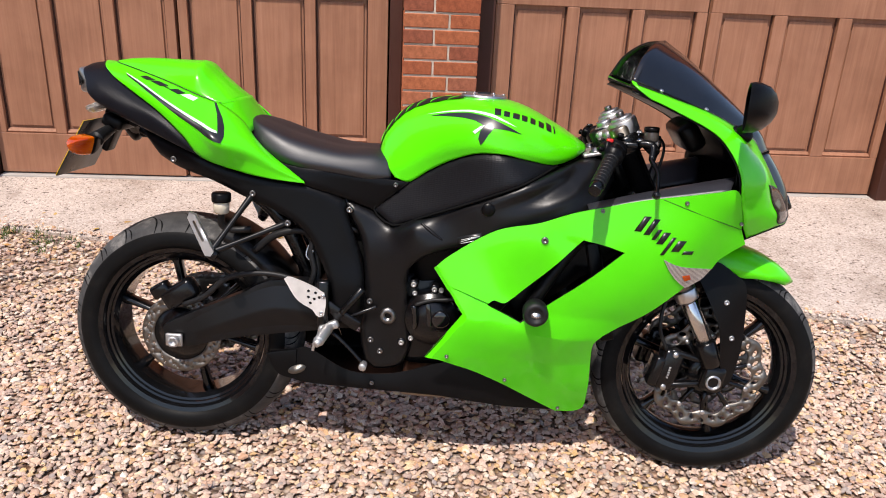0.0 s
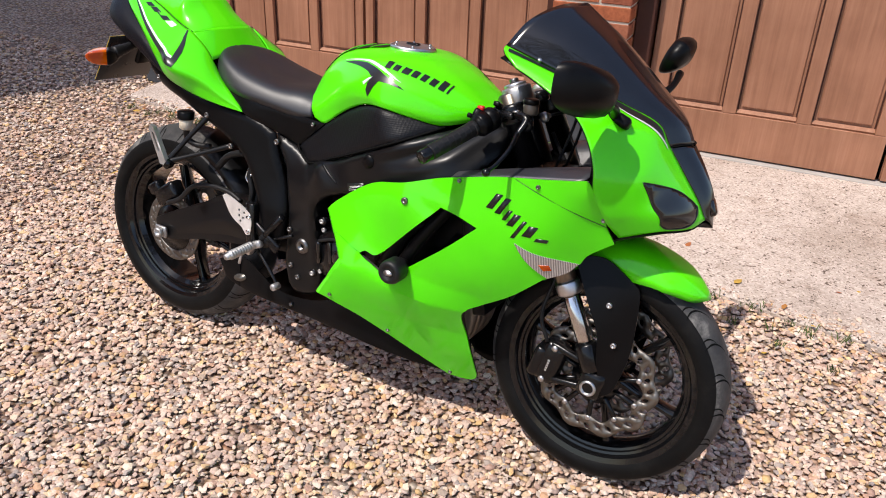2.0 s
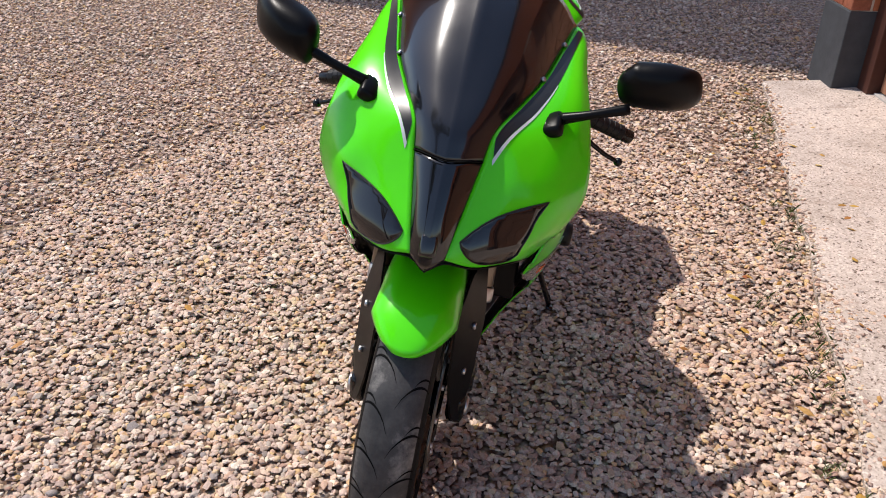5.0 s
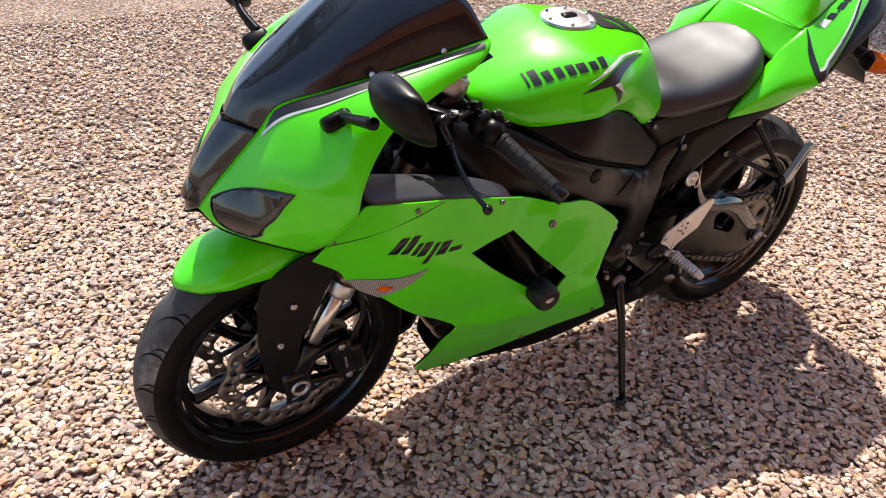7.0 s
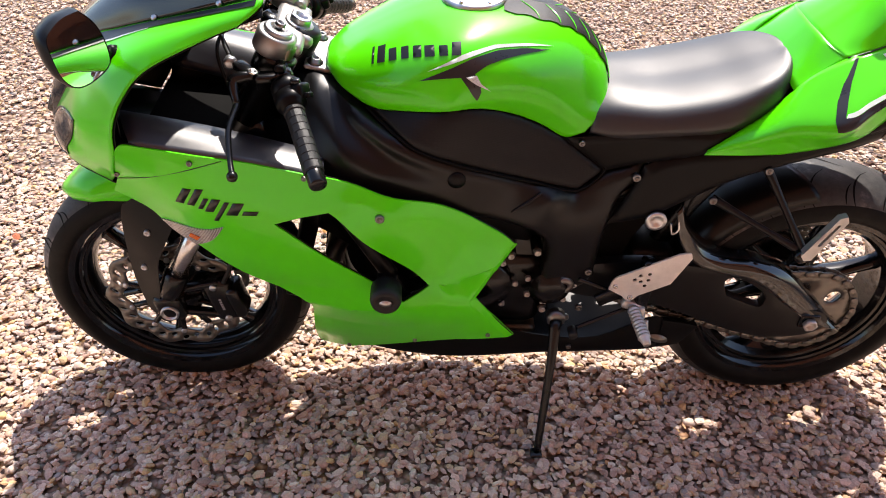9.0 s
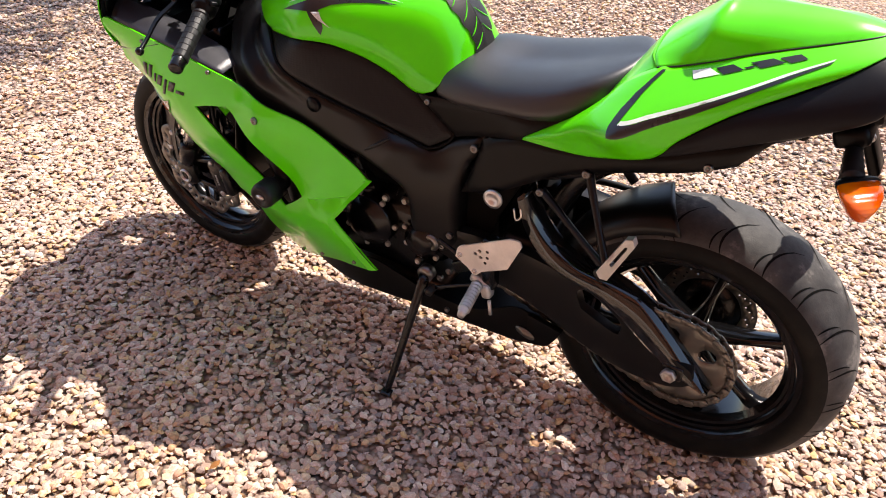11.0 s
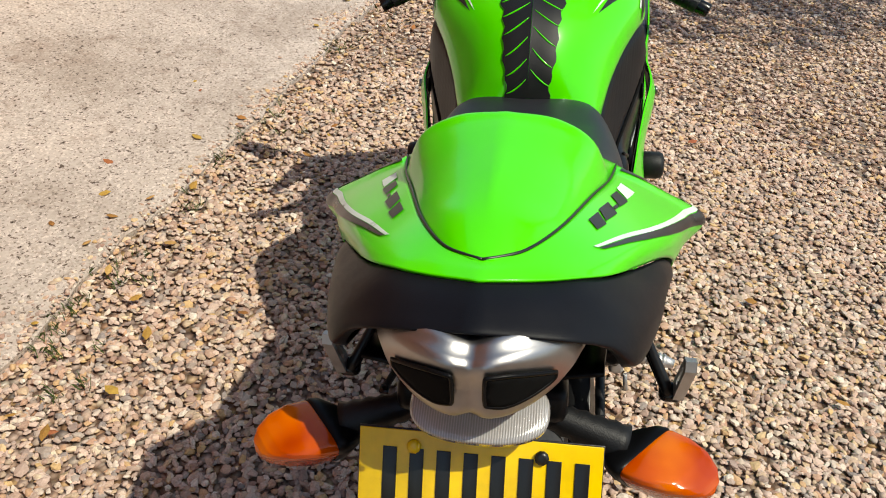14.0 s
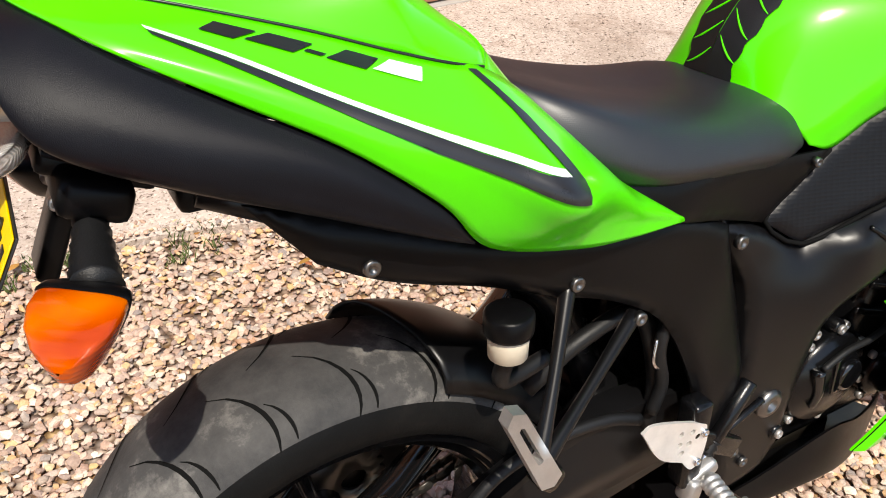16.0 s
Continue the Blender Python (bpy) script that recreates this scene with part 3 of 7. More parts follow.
build_tree(5.6, -4.6, (3.1, -2.9, 5.0), "leafy tree shading the far end of the drive")


def build_litter():
    """Tufts of grass and fallen leaves along the ragged edge of the concrete."""
    rng = random.Random(11)
    verts, faces = [], []
    for i in range(150):
        x = rng.uniform(-2.6, 2.6)
        y = slab_front(x) - abs(rng.gauss(0, 0.10)) + 0.02
        if noise.noise((x * 1.7, 2.0, 0)) < -0.12:
            continue
        for k in range(rng.randint(5, 14)):
            a, h = rng.uniform(0, 6.28), rng.uniform(0.012, 0.034)
            bx, by = x + rng.gauss(0, 0.012), y + rng.gauss(0, 0.012)
            dx, dy = math.cos(a) * h * 0.8, math.sin(a) * h * 0.8
            n = len(verts)
            w = 0.0016
            verts += [(bx - w, by, 0.0), (bx + w, by, 0.0), (bx + dx * 0.5 + w * 0.7, by + dy * 0.5, h * 0.8), (bx + dx, by + dy, h), (bx + dx * 0.5 - w * 0.7, by + dy * 0.5, h * 0.8)]
            faces += [(n, n + 1, n + 2, n + 3, n + 4)]
    tagged(part("grass", mesh_of("grass", verts, faces, False), M_GRASS), "thin green weeds along the edge of the concrete", "grass", kind="stuff")
    verts, faces = [], []
    for i in range(90):
        x, y = rng.uniform(-2.6, 2.4), rng.uniform(-2.6, 1.5)
        if rng.random() < 0.6:
            y = slab_front(x) + rng.gauss(-0.05, 0.18)
        a, l = rng.uniform(0, 6.28), rng.uniform(0.010, 0.024)
        u, v = Vector((math.cos(a), math.sin(a), rng.uniform(-0.3, 0.3))) * l, Vector((-math.sin(a), math.cos(a), rng.uniform(-0.3, 0.3))) * l * 0.5
        c = Vector((x, y, 0.030 if y > slab_front(x) else 0.020))
        n = len(verts)
        verts += [c - u, c - u * 0.3 + v, c + u * 0.4 + v * 0.8, c + u, c + u * 0.4 - v * 0.8, c - u * 0.3 - v, c - u * 0.2 + Vector((0, 0, 0.003))]
        faces += [(n, n + 5, n + 6), (n, n + 6, n + 1), (n + 1, n + 6, n + 2), (n + 2, n + 6, n + 3), (n + 3, n + 6, n + 4), (n + 4, n + 6, n + 5)]
    tagged(part("fallen_leaves", mesh_of("fallen_leaves", verts, faces, False), M_DEADLEAF), "dry yellow and brown fallen leaves on the gravel", "leaves", kind="stuff")


M_GRASS = rendered("grass_blade", (0.075, 0.11, 0.028), 40, 0.1, 0.7, 0.35)
M_DEADLEAF = stony("dead_leaf", [(0.0, (0.30, 0.13, 0.04)), (0.4, (0.52, 0.34, 0.07)), (0.7, (0.36, 0.10, 0.05)), (1.0, (0.58, 0.42, 0.14))], "island", 0.1)
build_litter()

# ---- the motorcycle: tools for curved panels ----
from mathutils.geometry import delaunay_2d_cdt

LEAN = 7.51
bike = new("motorcycle")
bike.matrix_world = pose(0, 0, 0, -LEAN)
tagged(bike, "lime green sports motorcycle with black trim leaning on its side stand", "motorcycle")


def joined(curves, steps=6):
    """A closed outline of smooth curves with corners where they meet."""
    out = []
    for c in curves:
        pts = smooth_line(c, steps) if len(c) > 2 else [np.array(p, float) for p in c]
        out += [tuple(p) for p in pts[:-1]]
    return out


def inside(p, poly):
    x, y = p
    hit = False
    for (x1, y1), (x2, y2) in zip(poly, poly[1:] + poly[:1]):
        if (y1 > y) != (y2 > y) and x < (x2 - x1) * (y - y1) / (y2 - y1) + x1:
            hit = not hit
    return hit


def fill(outline, holes=(), step=0.014, lines=()):
    """Even triangles inside an outline in the plane."""
    loops = [outline, *holes]
    verts, edges = [], []
    for loop in loops:
        dense = []
        for a, b in zip(loop, loop[1:] + loop[:1]):
            n = max(1, int(math.dist(a, b) / step))
            dense += [(a[0] + (b[0] - a[0]) * i / n, a[1] + (b[1] - a[1]) * i / n) for i in range(n)]
        k = len(verts)
        verts += dense
        edges += [(k + i, k + (i + 1) % len(dense)) for i in range(len(dense))]
    for line in lines:
        dense = []
        for a, b in zip(line, line[1:]):
            n = max(1, int(math.dist(a, b) / step))
            dense += [(a[0] + (b[0] - a[0]) * i / n, a[1] + (b[1] - a[1]) * i / n) for i in range(n)]
        dense.append(line[-1])
        k = len(verts)
        verts += dense
        edges += [(k + i, k + i + 1) for i in range(len(dense) - 1)]
    xs, ys = [p[0] for p in outline], [p[1] for p in outline]
    rim = np.array(verts)
    row = 0
    y = min(ys)
    while y < max(ys):
        x = min(xs) + (step / 2 if row % 2 else 0)
        while x < max(xs):
            p = (x, y)
            if np.min(np.hypot(rim[:, 0] - x, rim[:, 1] - y)) > step * 0.55 and inside(p, outline) and not any(inside(p, h) for h in holes):
                verts.append(p)
            x += step
        y += step * 0.87
        row += 1
    got = delaunay_2d_cdt([Vector(v) for v in verts], edges, [], 0, 1e-5)
    pts, faces = [tuple(v) for v in got[0]], []
    for f in got[2]:
        c = (sum(pts[i][0] for i in f) / len(f), sum(pts[i][1] for i in f) / len(f))
        if inside(c, outline) and not any(inside(c, h) for h in holes):
            faces.append(tuple(f))
    return pts, faces


class Side:
    """A smooth sheet y(x, z) through a few known points: a thin plate spline."""

    def __init__(self, points, stiff=0.0):
        p = np.array(points, float)
        self.p = p[:, [0, 2]]
        n = len(p)
        a = np.zeros((n + 3, n + 3))
        a[:n, :n] = self.u(self.p[:, None], self.p[None]) + np.eye(n) * stiff
        a[:n, n], a[:n, n + 1:] = 1, self.p
        a[n, :n], a[n + 1:, :n] = 1, self.p.T
        self.w = np.linalg.solve(a, np.concatenate([p[:, 1], [0, 0, 0]]))

    @staticmethod
    def u(a, b):
        r = np.linalg.norm(a - b, axis=-1)
        return np.where(r > 1e-9, r * r * np.log(r + 1e-12), 0)

    def __call__(self, x, z):
        q = np.array([[x, z]])
        return float(self.u(q, self.p) @ self.w[:-3] + self.w[-3] + self.w[-2] * x + self.w[-1] * z)


def bm_mesh(name, verts, faces, thick=0.0):
    bm = bmesh.new()
    vs = [bm.verts.new(v) for v in verts]
    for f in faces:
        try:
            bm.faces.new([vs[i] for i in f])
        except ValueError:
            pass
    bmesh.ops.recalc_face_normals(bm, faces=bm.faces)
    if thick:
        bmesh.ops.solidify(bm, geom=bm.faces[:], thickness=thick)
        bmesh.ops.recalc_face_normals(bm, faces=bm.faces)
    me = bpy.data.meshes.new(name)
    bm.to_mesh(me)
    bm.free()
    me.polygons.foreach_set("use_smooth", [True] * len(me.polygons))
    return me


def edge_distance(pts, outline):
    """The distance of each place from a closed outline."""
    p = np.array(pts)[:, None]
    a = np.array(outline)[None]
    d = np.roll(a, -1, axis=1) - a
    t = np.clip(((p - a) * d).sum(-1) / ((d * d).sum(-1) + 1e-12), 0, 1)
    return np.linalg.norm(p - a - t[..., None] * d, axis=-1).min(1)


def sheet(name, outline, sheet_y, side, holes=(), thick=0.004, out=0.0, step=0.014, lines=(), roll=None):
    """A panel cut from a Side; side -1 is the bike's right. A positive thickness grows inwards."""
    pts, faces = fill(outline, holes, step, lines)
    fall = np.zeros(len(pts))
    if roll:
        fall = roll[1] * np.clip(1 - edge_distance(pts, outline) / roll[0], 0, 1) ** 2
    verts = [(x, side * (sheet_y(x, z) + out - f), z) for (x, z), f in zip(pts, fall)]
    flip = [tuple(f) for f in faces]
    bm = bmesh.new()
    vs = [bm.verts.new(v) for v in verts]
    inner = [bm.verts.new((v[0], v[1] - side * thick, v[2])) for v in verts] if thick else None
    count = {}
    for f in flip:
        bm.faces.new([vs[i] for i in f])
        if thick:
            bm.faces.new([inner[i] for i in f[::-1]])
        for a, b in zip(f, f[1:] + f[:1]):
            key = (min(a, b), max(a, b))
            count[key] = count.get(key, 0) + 1
    if thick:
        for (a, b), n in count.items():
            if n == 1:
                bm.faces.new((vs[a], vs[b], inner[b], inner[a]))
    for v in [v for v in bm.verts if not v.link_faces]:
        bm.verts.remove(v)
    bmesh.ops.recalc_face_normals(bm, faces=bm.faces)
    me = bpy.data.meshes.new(name)
    bm.to_mesh(me)
    bm.free()
    me.polygons.foreach_set("use_smooth", [True] * len(me.polygons))
    return me


def panel(name, mat, outline, sheet_y, side, holes=(), thick=0.004, out=0.0, parent=None, label="", step=0.014, lines=(), fold=50, roll=None):
    ob = part(name, sheet(name, outline, sheet_y, side, holes, thick, out, step, lines, roll), mat, parent or bike, label)
    return sharp(ob, fold)


class Net:
    """A smooth surface through rows of points; at(u, v) with u along the rows' order and v along a row."""

    def __init__(self, rows):
        self.g = np.array(rows, float)

    @staticmethod
    def basis(t):
        return 0.5 * np.array([-t + 2 * t * t - t ** 3, 2 - 5 * t * t + 3 * t ** 3, t + 4 * t * t - 3 * t ** 3, -t * t + t ** 3])

    def at(self, u, v):
        n, m = self.g.shape[:2]
        u, v = min(max(u, 0), n - 1), min(max(v, 0), m - 1)
        i, j = min(int(u), n - 2), min(int(v), m - 2)
        bu, bv = self.basis(u - i), self.basis(v - j)

        def row(k):
            if k < 0:
                return 2 * self.g[0] - self.g[1]
            if k >= n:
                return 2 * self.g[-1] - self.g[-2]
            return self.g[k]

        def cell(r, k):
            if k < 0:
                return 2 * r[0] - r[1]
            if k >= m:
                return 2 * r[-1] - r[-2]
            return r[k]
        out = np.zeros(3)
        for a in range(4):
            r = row(i + a - 1)
            for b in range(4):
                out += bu[a] * bv[b] * cell(r, j + b - 1)
        return out

    def normal(self, u, v):
        e = 0.02
        n = np.cross(self.at(u + e, v) - self.at(u - e, v), self.at(u, v + e) - self.at(u, v - e))
        n = n / (np.linalg.norm(n) + 1e-9)
        p = self.at(u, v)
        out = np.array([0, 1.0, 0.35]) if p[1] > 0.02 else np.array([0.1, 0.2, 1.0])
        return n if n @ out > 0 else -n

    def grid(self, su=5, sv=5, u0=0.0, u1=None, v0=0.0, v1=None):
        n, m = self.g.shape[:2]
        u1, v1 = n - 1 if u1 is None else u1, m - 1 if v1 is None else v1
        us = np.linspace(u0, u1, int(round((u1 - u0) * su)) + 1)
        vs = np.linspace(v0, v1, int(round((v1 - v0) * sv)) + 1)
        return np.array([[self.at(u, v) for v in vs] for u in us])

    def patch(self, outline, side, out=0.001, step=0.09, thick=0.0):
        """A decal or lens: an outline in (u, v), raised off the surface."""
        pts, faces = fill(outline, (), step)
        verts = []
        for u, v in pts:
            p = self.at(u, v) + self.normal(u, v) * out
            verts.append((p[0], side * p[1], p[2]))
        return bm_mesh("patch", verts, faces, thick)


def both_sides(name, mat, grid, thick=0.0, parent=None, label="", close=False):
    """One mesh across the middle plane."""
    ob = part(name, grid_mesh(name, grid, thick, both=True), mat, parent or bike, label)
    return ob


def one_side(name, mat, grid, side, thick=0.003, parent=None, label=""):
    return part(name, grid_mesh(name, grid * np.array((1, side, 1)), thick), mat, parent or bike, label)


def bolt(at, side, r=0.007, mat=None, parent=None, depth=0.004, name="bolt"):
    """A socket screw with its head facing sideways."""
    x, y, z = at
    a = Vector((x, side * (y - 0.004), z))
    bm = lathe([(r, 0), (r, 0.003 + depth), (r * 0.85, 0.004 + depth), (r * 0.45, 0.004 + depth), (r * 0.40, 0.002 + depth)], 12, along(a, a + Vector((0, side, 0))))
    return part(name, bm, mat or M_BOLT, parent or bike)


def slab_part(name, mat, outline, y0, y1, side, holes=(), parent=None, label="", bevel=0.003, step=0.03):
    """A plate with straight sides between two distances from the middle plane."""
    pts, faces = fill(outline, holes, step)
    bm = bmesh.new()
    a = [bm.verts.new((x, side * y0, z)) for x, z in pts]
    b = [bm.verts.new((x, side * y1, z)) for x, z in pts]
    count = {}
    for f in faces:
        bm.faces.new([a[i] for i in f])
        bm.faces.new([b[i] for i in f[::-1]])
        for p, q in zip(f, f[1:] + f[:1]):
            count.setdefault((min(p, q), max(p, q)), []).append(1)
    rim = []
    for (p, q), n in count.items():
        if len(n) == 1:
            rim.append(bm.faces.new((a[p], a[q], b[q], b[p])))
    for v in [v for v in bm.verts if not v.link_faces]:
        bm.verts.remove(v)
    bmesh.ops.recalc_face_normals(bm, faces=bm.faces)
    if bevel:
        es = [e for e in bm.edges if len(e.link_faces) == 2 and e.calc_face_angle(0) > 1.2]
        bmesh.ops.bevel(bm, geom=es, offset=bevel, segments=2, profile=0.6, affect="EDGES", clamp_overlap=True)
    ob = part(name, bm, mat, parent or bike, label)
    return sharp(ob, 45)

# ---- wheels ----
def tyre_mesh(radius, rim_r, width, crown):
    """A round-shouldered tyre about the y axis."""
    prof = []
    for i in range(25):
        a = math.pi * i / 24
        w = -math.cos(a) * width / 2
        k = abs(math.sin(a))
        r = rim_r + 0.016 + (radius - rim_r - 0.016) * (k ** crown)
        prof.append((r, w))
    prof = [(rim_r - 0.004, -width * 0.36), (rim_r + 0.006, -width * 0.43)] + prof + [(rim_r + 0.006, width * 0.43), (rim_r - 0.004, width * 0.36)]
    bm = lathe(prof, 96, pose(0, 0, 0, -90), cap=False)
    for f in bm.faces:
        c = f.calc_center_median()
        f.material_index = 1 if math.hypot(c.x, c.z) > rim_r + (0.66 if width < 0.15 else 0.54) * (radius - rim_r) else 0
    return bm

def tread(radius, width, crown, rim_r, count, lean):
    """Curved grooves in the tread, their shade laid as thin dark strips a hair proud of it."""
    bm = bmesh.new()

    def at(ang, s):
        a = math.pi / 2 + s * 1.25
        w = -math.cos(a) * width / 2
        r = rim_r + 0.016 + (radius - rim_r - 0.016) * (abs(math.sin(a)) ** crown) + 0.0008
        return Vector((r * math.cos(ang), w, r * math.sin(ang)))
    for i in range(count):
        base = 2 * math.pi * i / count
        for sgn in (1, -1):
            off = 0 if sgn > 0 else math.pi / count
            for s0, s1, bend, wide in ((0.04, 0.96, 0.34 * lean, 0.0052), (0.42, 0.92, 0.13 * lean, 0.0042)):
                pts = []
                for k in range(9):
                    t = k / 8
                    s = sgn * (s0 + (s1 - s0) * t)
                    ang = base + off + (math.pi / count if s0 > 0.2 else 0) + bend * (t ** 0.8 - 0.62 * t * t)
                    taper = math.sin(math.pi * (0.05 + 0.88 * t)) ** 0.7
                    pts.append((at(ang, s), at(ang + wide / radius * taper, s)))
                vs = [(bm.verts.new(a), bm.verts.new(b)) for a, b in pts]
                for p, q in zip(vs, vs[1:]):
                    bm.faces.new((p[0], q[0], q[1], p[1]))
    return bm


def rim_mesh(rim_r, width):
    w = width * 0.42
    prof = [(rim_r - 0.004, -w), (rim_r + 0.010, -w - 0.004), (rim_r + 0.012, -w - 0.001), (rim_r + 0.010, -w + 0.006), (rim_r - 0.002, -w + 0.008), (rim_r - 0.006, -w + 0.016), (rim_r - 0.018, -w + 0.032),
            (rim_r - 0.026, -0.012), (rim_r - 0.026, 0.012), (rim_r - 0.018, w - 0.032), (rim_r - 0.006, w - 0.016), (rim_r - 0.002, w - 0.008), (rim_r + 0.010, w - 0.006),
            (rim_r + 0.012, w + 0.001), (rim_r + 0.010, w + 0.004), (rim_r - 0.004, w)]
    outer = lathe(prof, 72, pose(0, 0, 0, -90), cap=False)
    inner = [(rim_r - 0.004, w), (rim_r - 0.008, w - 0.006), (rim_r - 0.010, w - 0.010), (rim_r - 0.016, w - 0.012), (rim_r - 0.018, w - 0.018), (rim_r - 0.024, w - 0.020), (rim_r - 0.034, w - 0.034), (rim_r - 0.036, 0), (rim_r - 0.034, -w + 0.034), (rim_r - 0.024, -w + 0.020), (rim_r - 0.018, -w + 0.018), (rim_r - 0.016, -w + 0.012), (rim_r - 0.010, -w + 0.010), (rim_r - 0.008, -w + 0.006), (rim_r - 0.004, -w)]
    return lathe(inner, 72, pose(0, 0, 0, -90), outer, cap=False)


def spoke_mesh(r0, r1, wide, deep):
    bm = bmesh.new()
    rings = []
    for t in (0, 0.12, 0.5, 0.85, 1.0):
        r = r0 + (r1 - r0) * t
        w = wide * (1.5 - 0.9 * min(t * 2, 1) + (0.8 if t == 1 else 0.25 if t > 0.8 else 0))
        d = deep * (1.25 - 0.45 * t)
        rings.append([bm.verts.new((r, y * d, x * w)) for x, y in ((-0.5, -0.25), (-0.25, -0.5), (0.25, -0.5), (0.5, -0.25), (0.5, 0.25), (0.25, 0.5), (-0.25, 0.5), (-0.5, 0.25))])
    for a, b in zip(rings, rings[1:]):
        for i in range(8):
            bm.faces.new((a[i], a[(i + 1) % 8], b[(i + 1) % 8], b[i]))
    return bm


def disc_mesh(r_out, r_in, lobes, thick, holes, waves=0.006):
    """A wavy brake disc with slots, about the y axis."""
    n = lobes * 12
    out = [((r_out + waves * math.cos(lobes * 2 * math.pi * i / n)) * math.cos(2 * math.pi * i / n),
            (r_out + waves * math.cos(lobes * 2 * math.pi * i / n)) * math.sin(2 * math.pi * i / n)) for i in range(n)]
    inn = [((r_in + waves * math.cos(lobes * 2 * math.pi * i / n)) * math.cos(2 * math.pi * i / n),
            (r_in + waves * math.cos(lobes * 2 * math.pi * i / n)) * math.sin(2 * math.pi * i / n)) for i in range(n)]
    cut = [inn]
    for k in range(0 if holes > 0 else -holes):
        a = 2 * math.pi * (k + 0.5) / -holes
        rr = (r_in + r_out) / 2 + 0.0035 * (-1) ** k
        cut.append([(rr * math.cos(a + 0.052 * math.cos(b) + 0.03 * math.sin(b)) + 0.0085 * math.sin(b) * math.cos(a), rr * math.sin(a + 0.052 * math.cos(b) + 0.03 * math.sin(b)) + 0.0085 * math.sin(b) * math.sin(a)) for b in [i * math.pi / 5 for i in range(10)]])
    for k in range(max(holes, 0)):
        a = 2 * math.pi * k / holes
        rr = r_in + (r_out - r_in) * (0.32, 0.52, 0.72)[k % 3]
        h = (r_out - r_in) * 0.085
        cut.append([(rr * math.cos(a) + h * math.cos(b), rr * math.sin(a) + h * math.sin(b)) for b in (0, 1.05, 2.09, 3.14, 4.19, 5.24)])
    pts, faces = fill(out, cut, 0.012)
    bm = bmesh.new()
    a = [bm.verts.new((x, thick / 2, z)) for x, z in pts]
    b = [bm.verts.new((x, -thick / 2, z)) for x, z in pts]
    rim = {}
    for f in faces:
        bm.faces.new([a[i] for i in f])
        bm.faces.new([b[i] for i in f[::-1]])
        for p, q in zip(f, f[1:] + f[:1]):
            rim[(min(p, q), max(p, q))] = rim.get((min(p, q), max(p, q)), 0) + 1
    for (p, q), c in rim.items():
        if c == 1:
            bm.faces.new((a[p], a[q], b[q], b[p]))
    for v in [v for v in bm.verts if not v.link_faces]:
        bm.verts.remove(v)
    return bm


def wheel(name, at, radius, rim_r, width, crown, spokes, label):
    w = new(name)
    w.parent = bike
    w.location = at
    tyre = part("tyre", tyre_mesh(radius, rim_r, width, crown), M_TYRE, w, "dusty black road tyre with curved grooves")
    tyre.data.materials.append(M_TREAD)
    part("tread_groove", tread(radius, width, crown, rim_r, 21, 1 if name == "front_wheel" else -1), M_HOLLOW, w)
    sharp(part("rim", rim_mesh(rim_r, width), M_RIM, w, "gloss black cast rim"), 30)
    part("hub", lathe([(0.030, -0.075), (0.040, -0.070), (0.034, -0.02), (0.034, 0.02), (0.040, 0.070), (0.030, 0.075)], 24, pose(0, 0, 0, -90)), M_RIM, w)
    for k in range(spokes):
        s = part("spoke", spoke_mesh(0.030, rim_r - 0.024, 0.026, 0.044), M_RIM, w)
        s.rotation_euler = (0, 2 * math.pi * (k + 0.3) / spokes, 0)
    tagged(w, label)
    return w


FRONT, REAR = (0.7025, -0.010, 0.287), (-0.7025, 0.0, 0.304)
front = wheel("front_wheel", FRONT, 0.299, 0.227, 0.120, 0.70, 6, "front wheel with gloss black spokes")
rear = wheel("rear_wheel", REAR, 0.315, 0.227, 0.180, 0.72, 6, "rear wheel with gloss black spokes")
for s in (-1, 1):
    d = part("brake_disc", disc_mesh(0.148, 0.110, 10, 0.005, -30, 0.007), M_DISC, front, "petal-edged slotted steel front disc")
    d.location = (0, s * 0.068, 0)
    part("disc_carrier", lathe([(0.030, 0), (0.060, 0.002), (0.060, 0.007), (0.030, 0.012)], 30, pose(0, s * 0.062, 0, -90 * s)), M_ENGINE, front)
    for k in range(10):
        a = 2 * math.pi * (k + 0.5) / 10
        q = Vector((0.108 * math.cos(a), s * 0.072, 0.108 * math.sin(a)))
        part("carrier_arm", rod((q.x * 0.48, s * 0.067, q.z * 0.48), (q.x, s * 0.067, q.z), 0.0065, 8), M_ENGINE, front)
        part("disc_button", lathe([(0.0062, -0.004), (0.0062, 0.003), (0.003, 0.0034)], 10, along(q, q + Vector((0, s, 0)))), M_ALLOY, front)
d = part("brake_disc", disc_mesh(0.107, 0.074, 8, 0.005, 48, 0.0004), M_DISC, rear, "drilled steel rear disc")
d.location = (0, -0.088, 0)
part("disc_carrier", lathe([(0.030, 0), (0.076, 0.002), (0.076, 0.006), (0.030, 0.010)], 24, pose(0, -0.084, 0, 90)), M_ENGINE, rear)


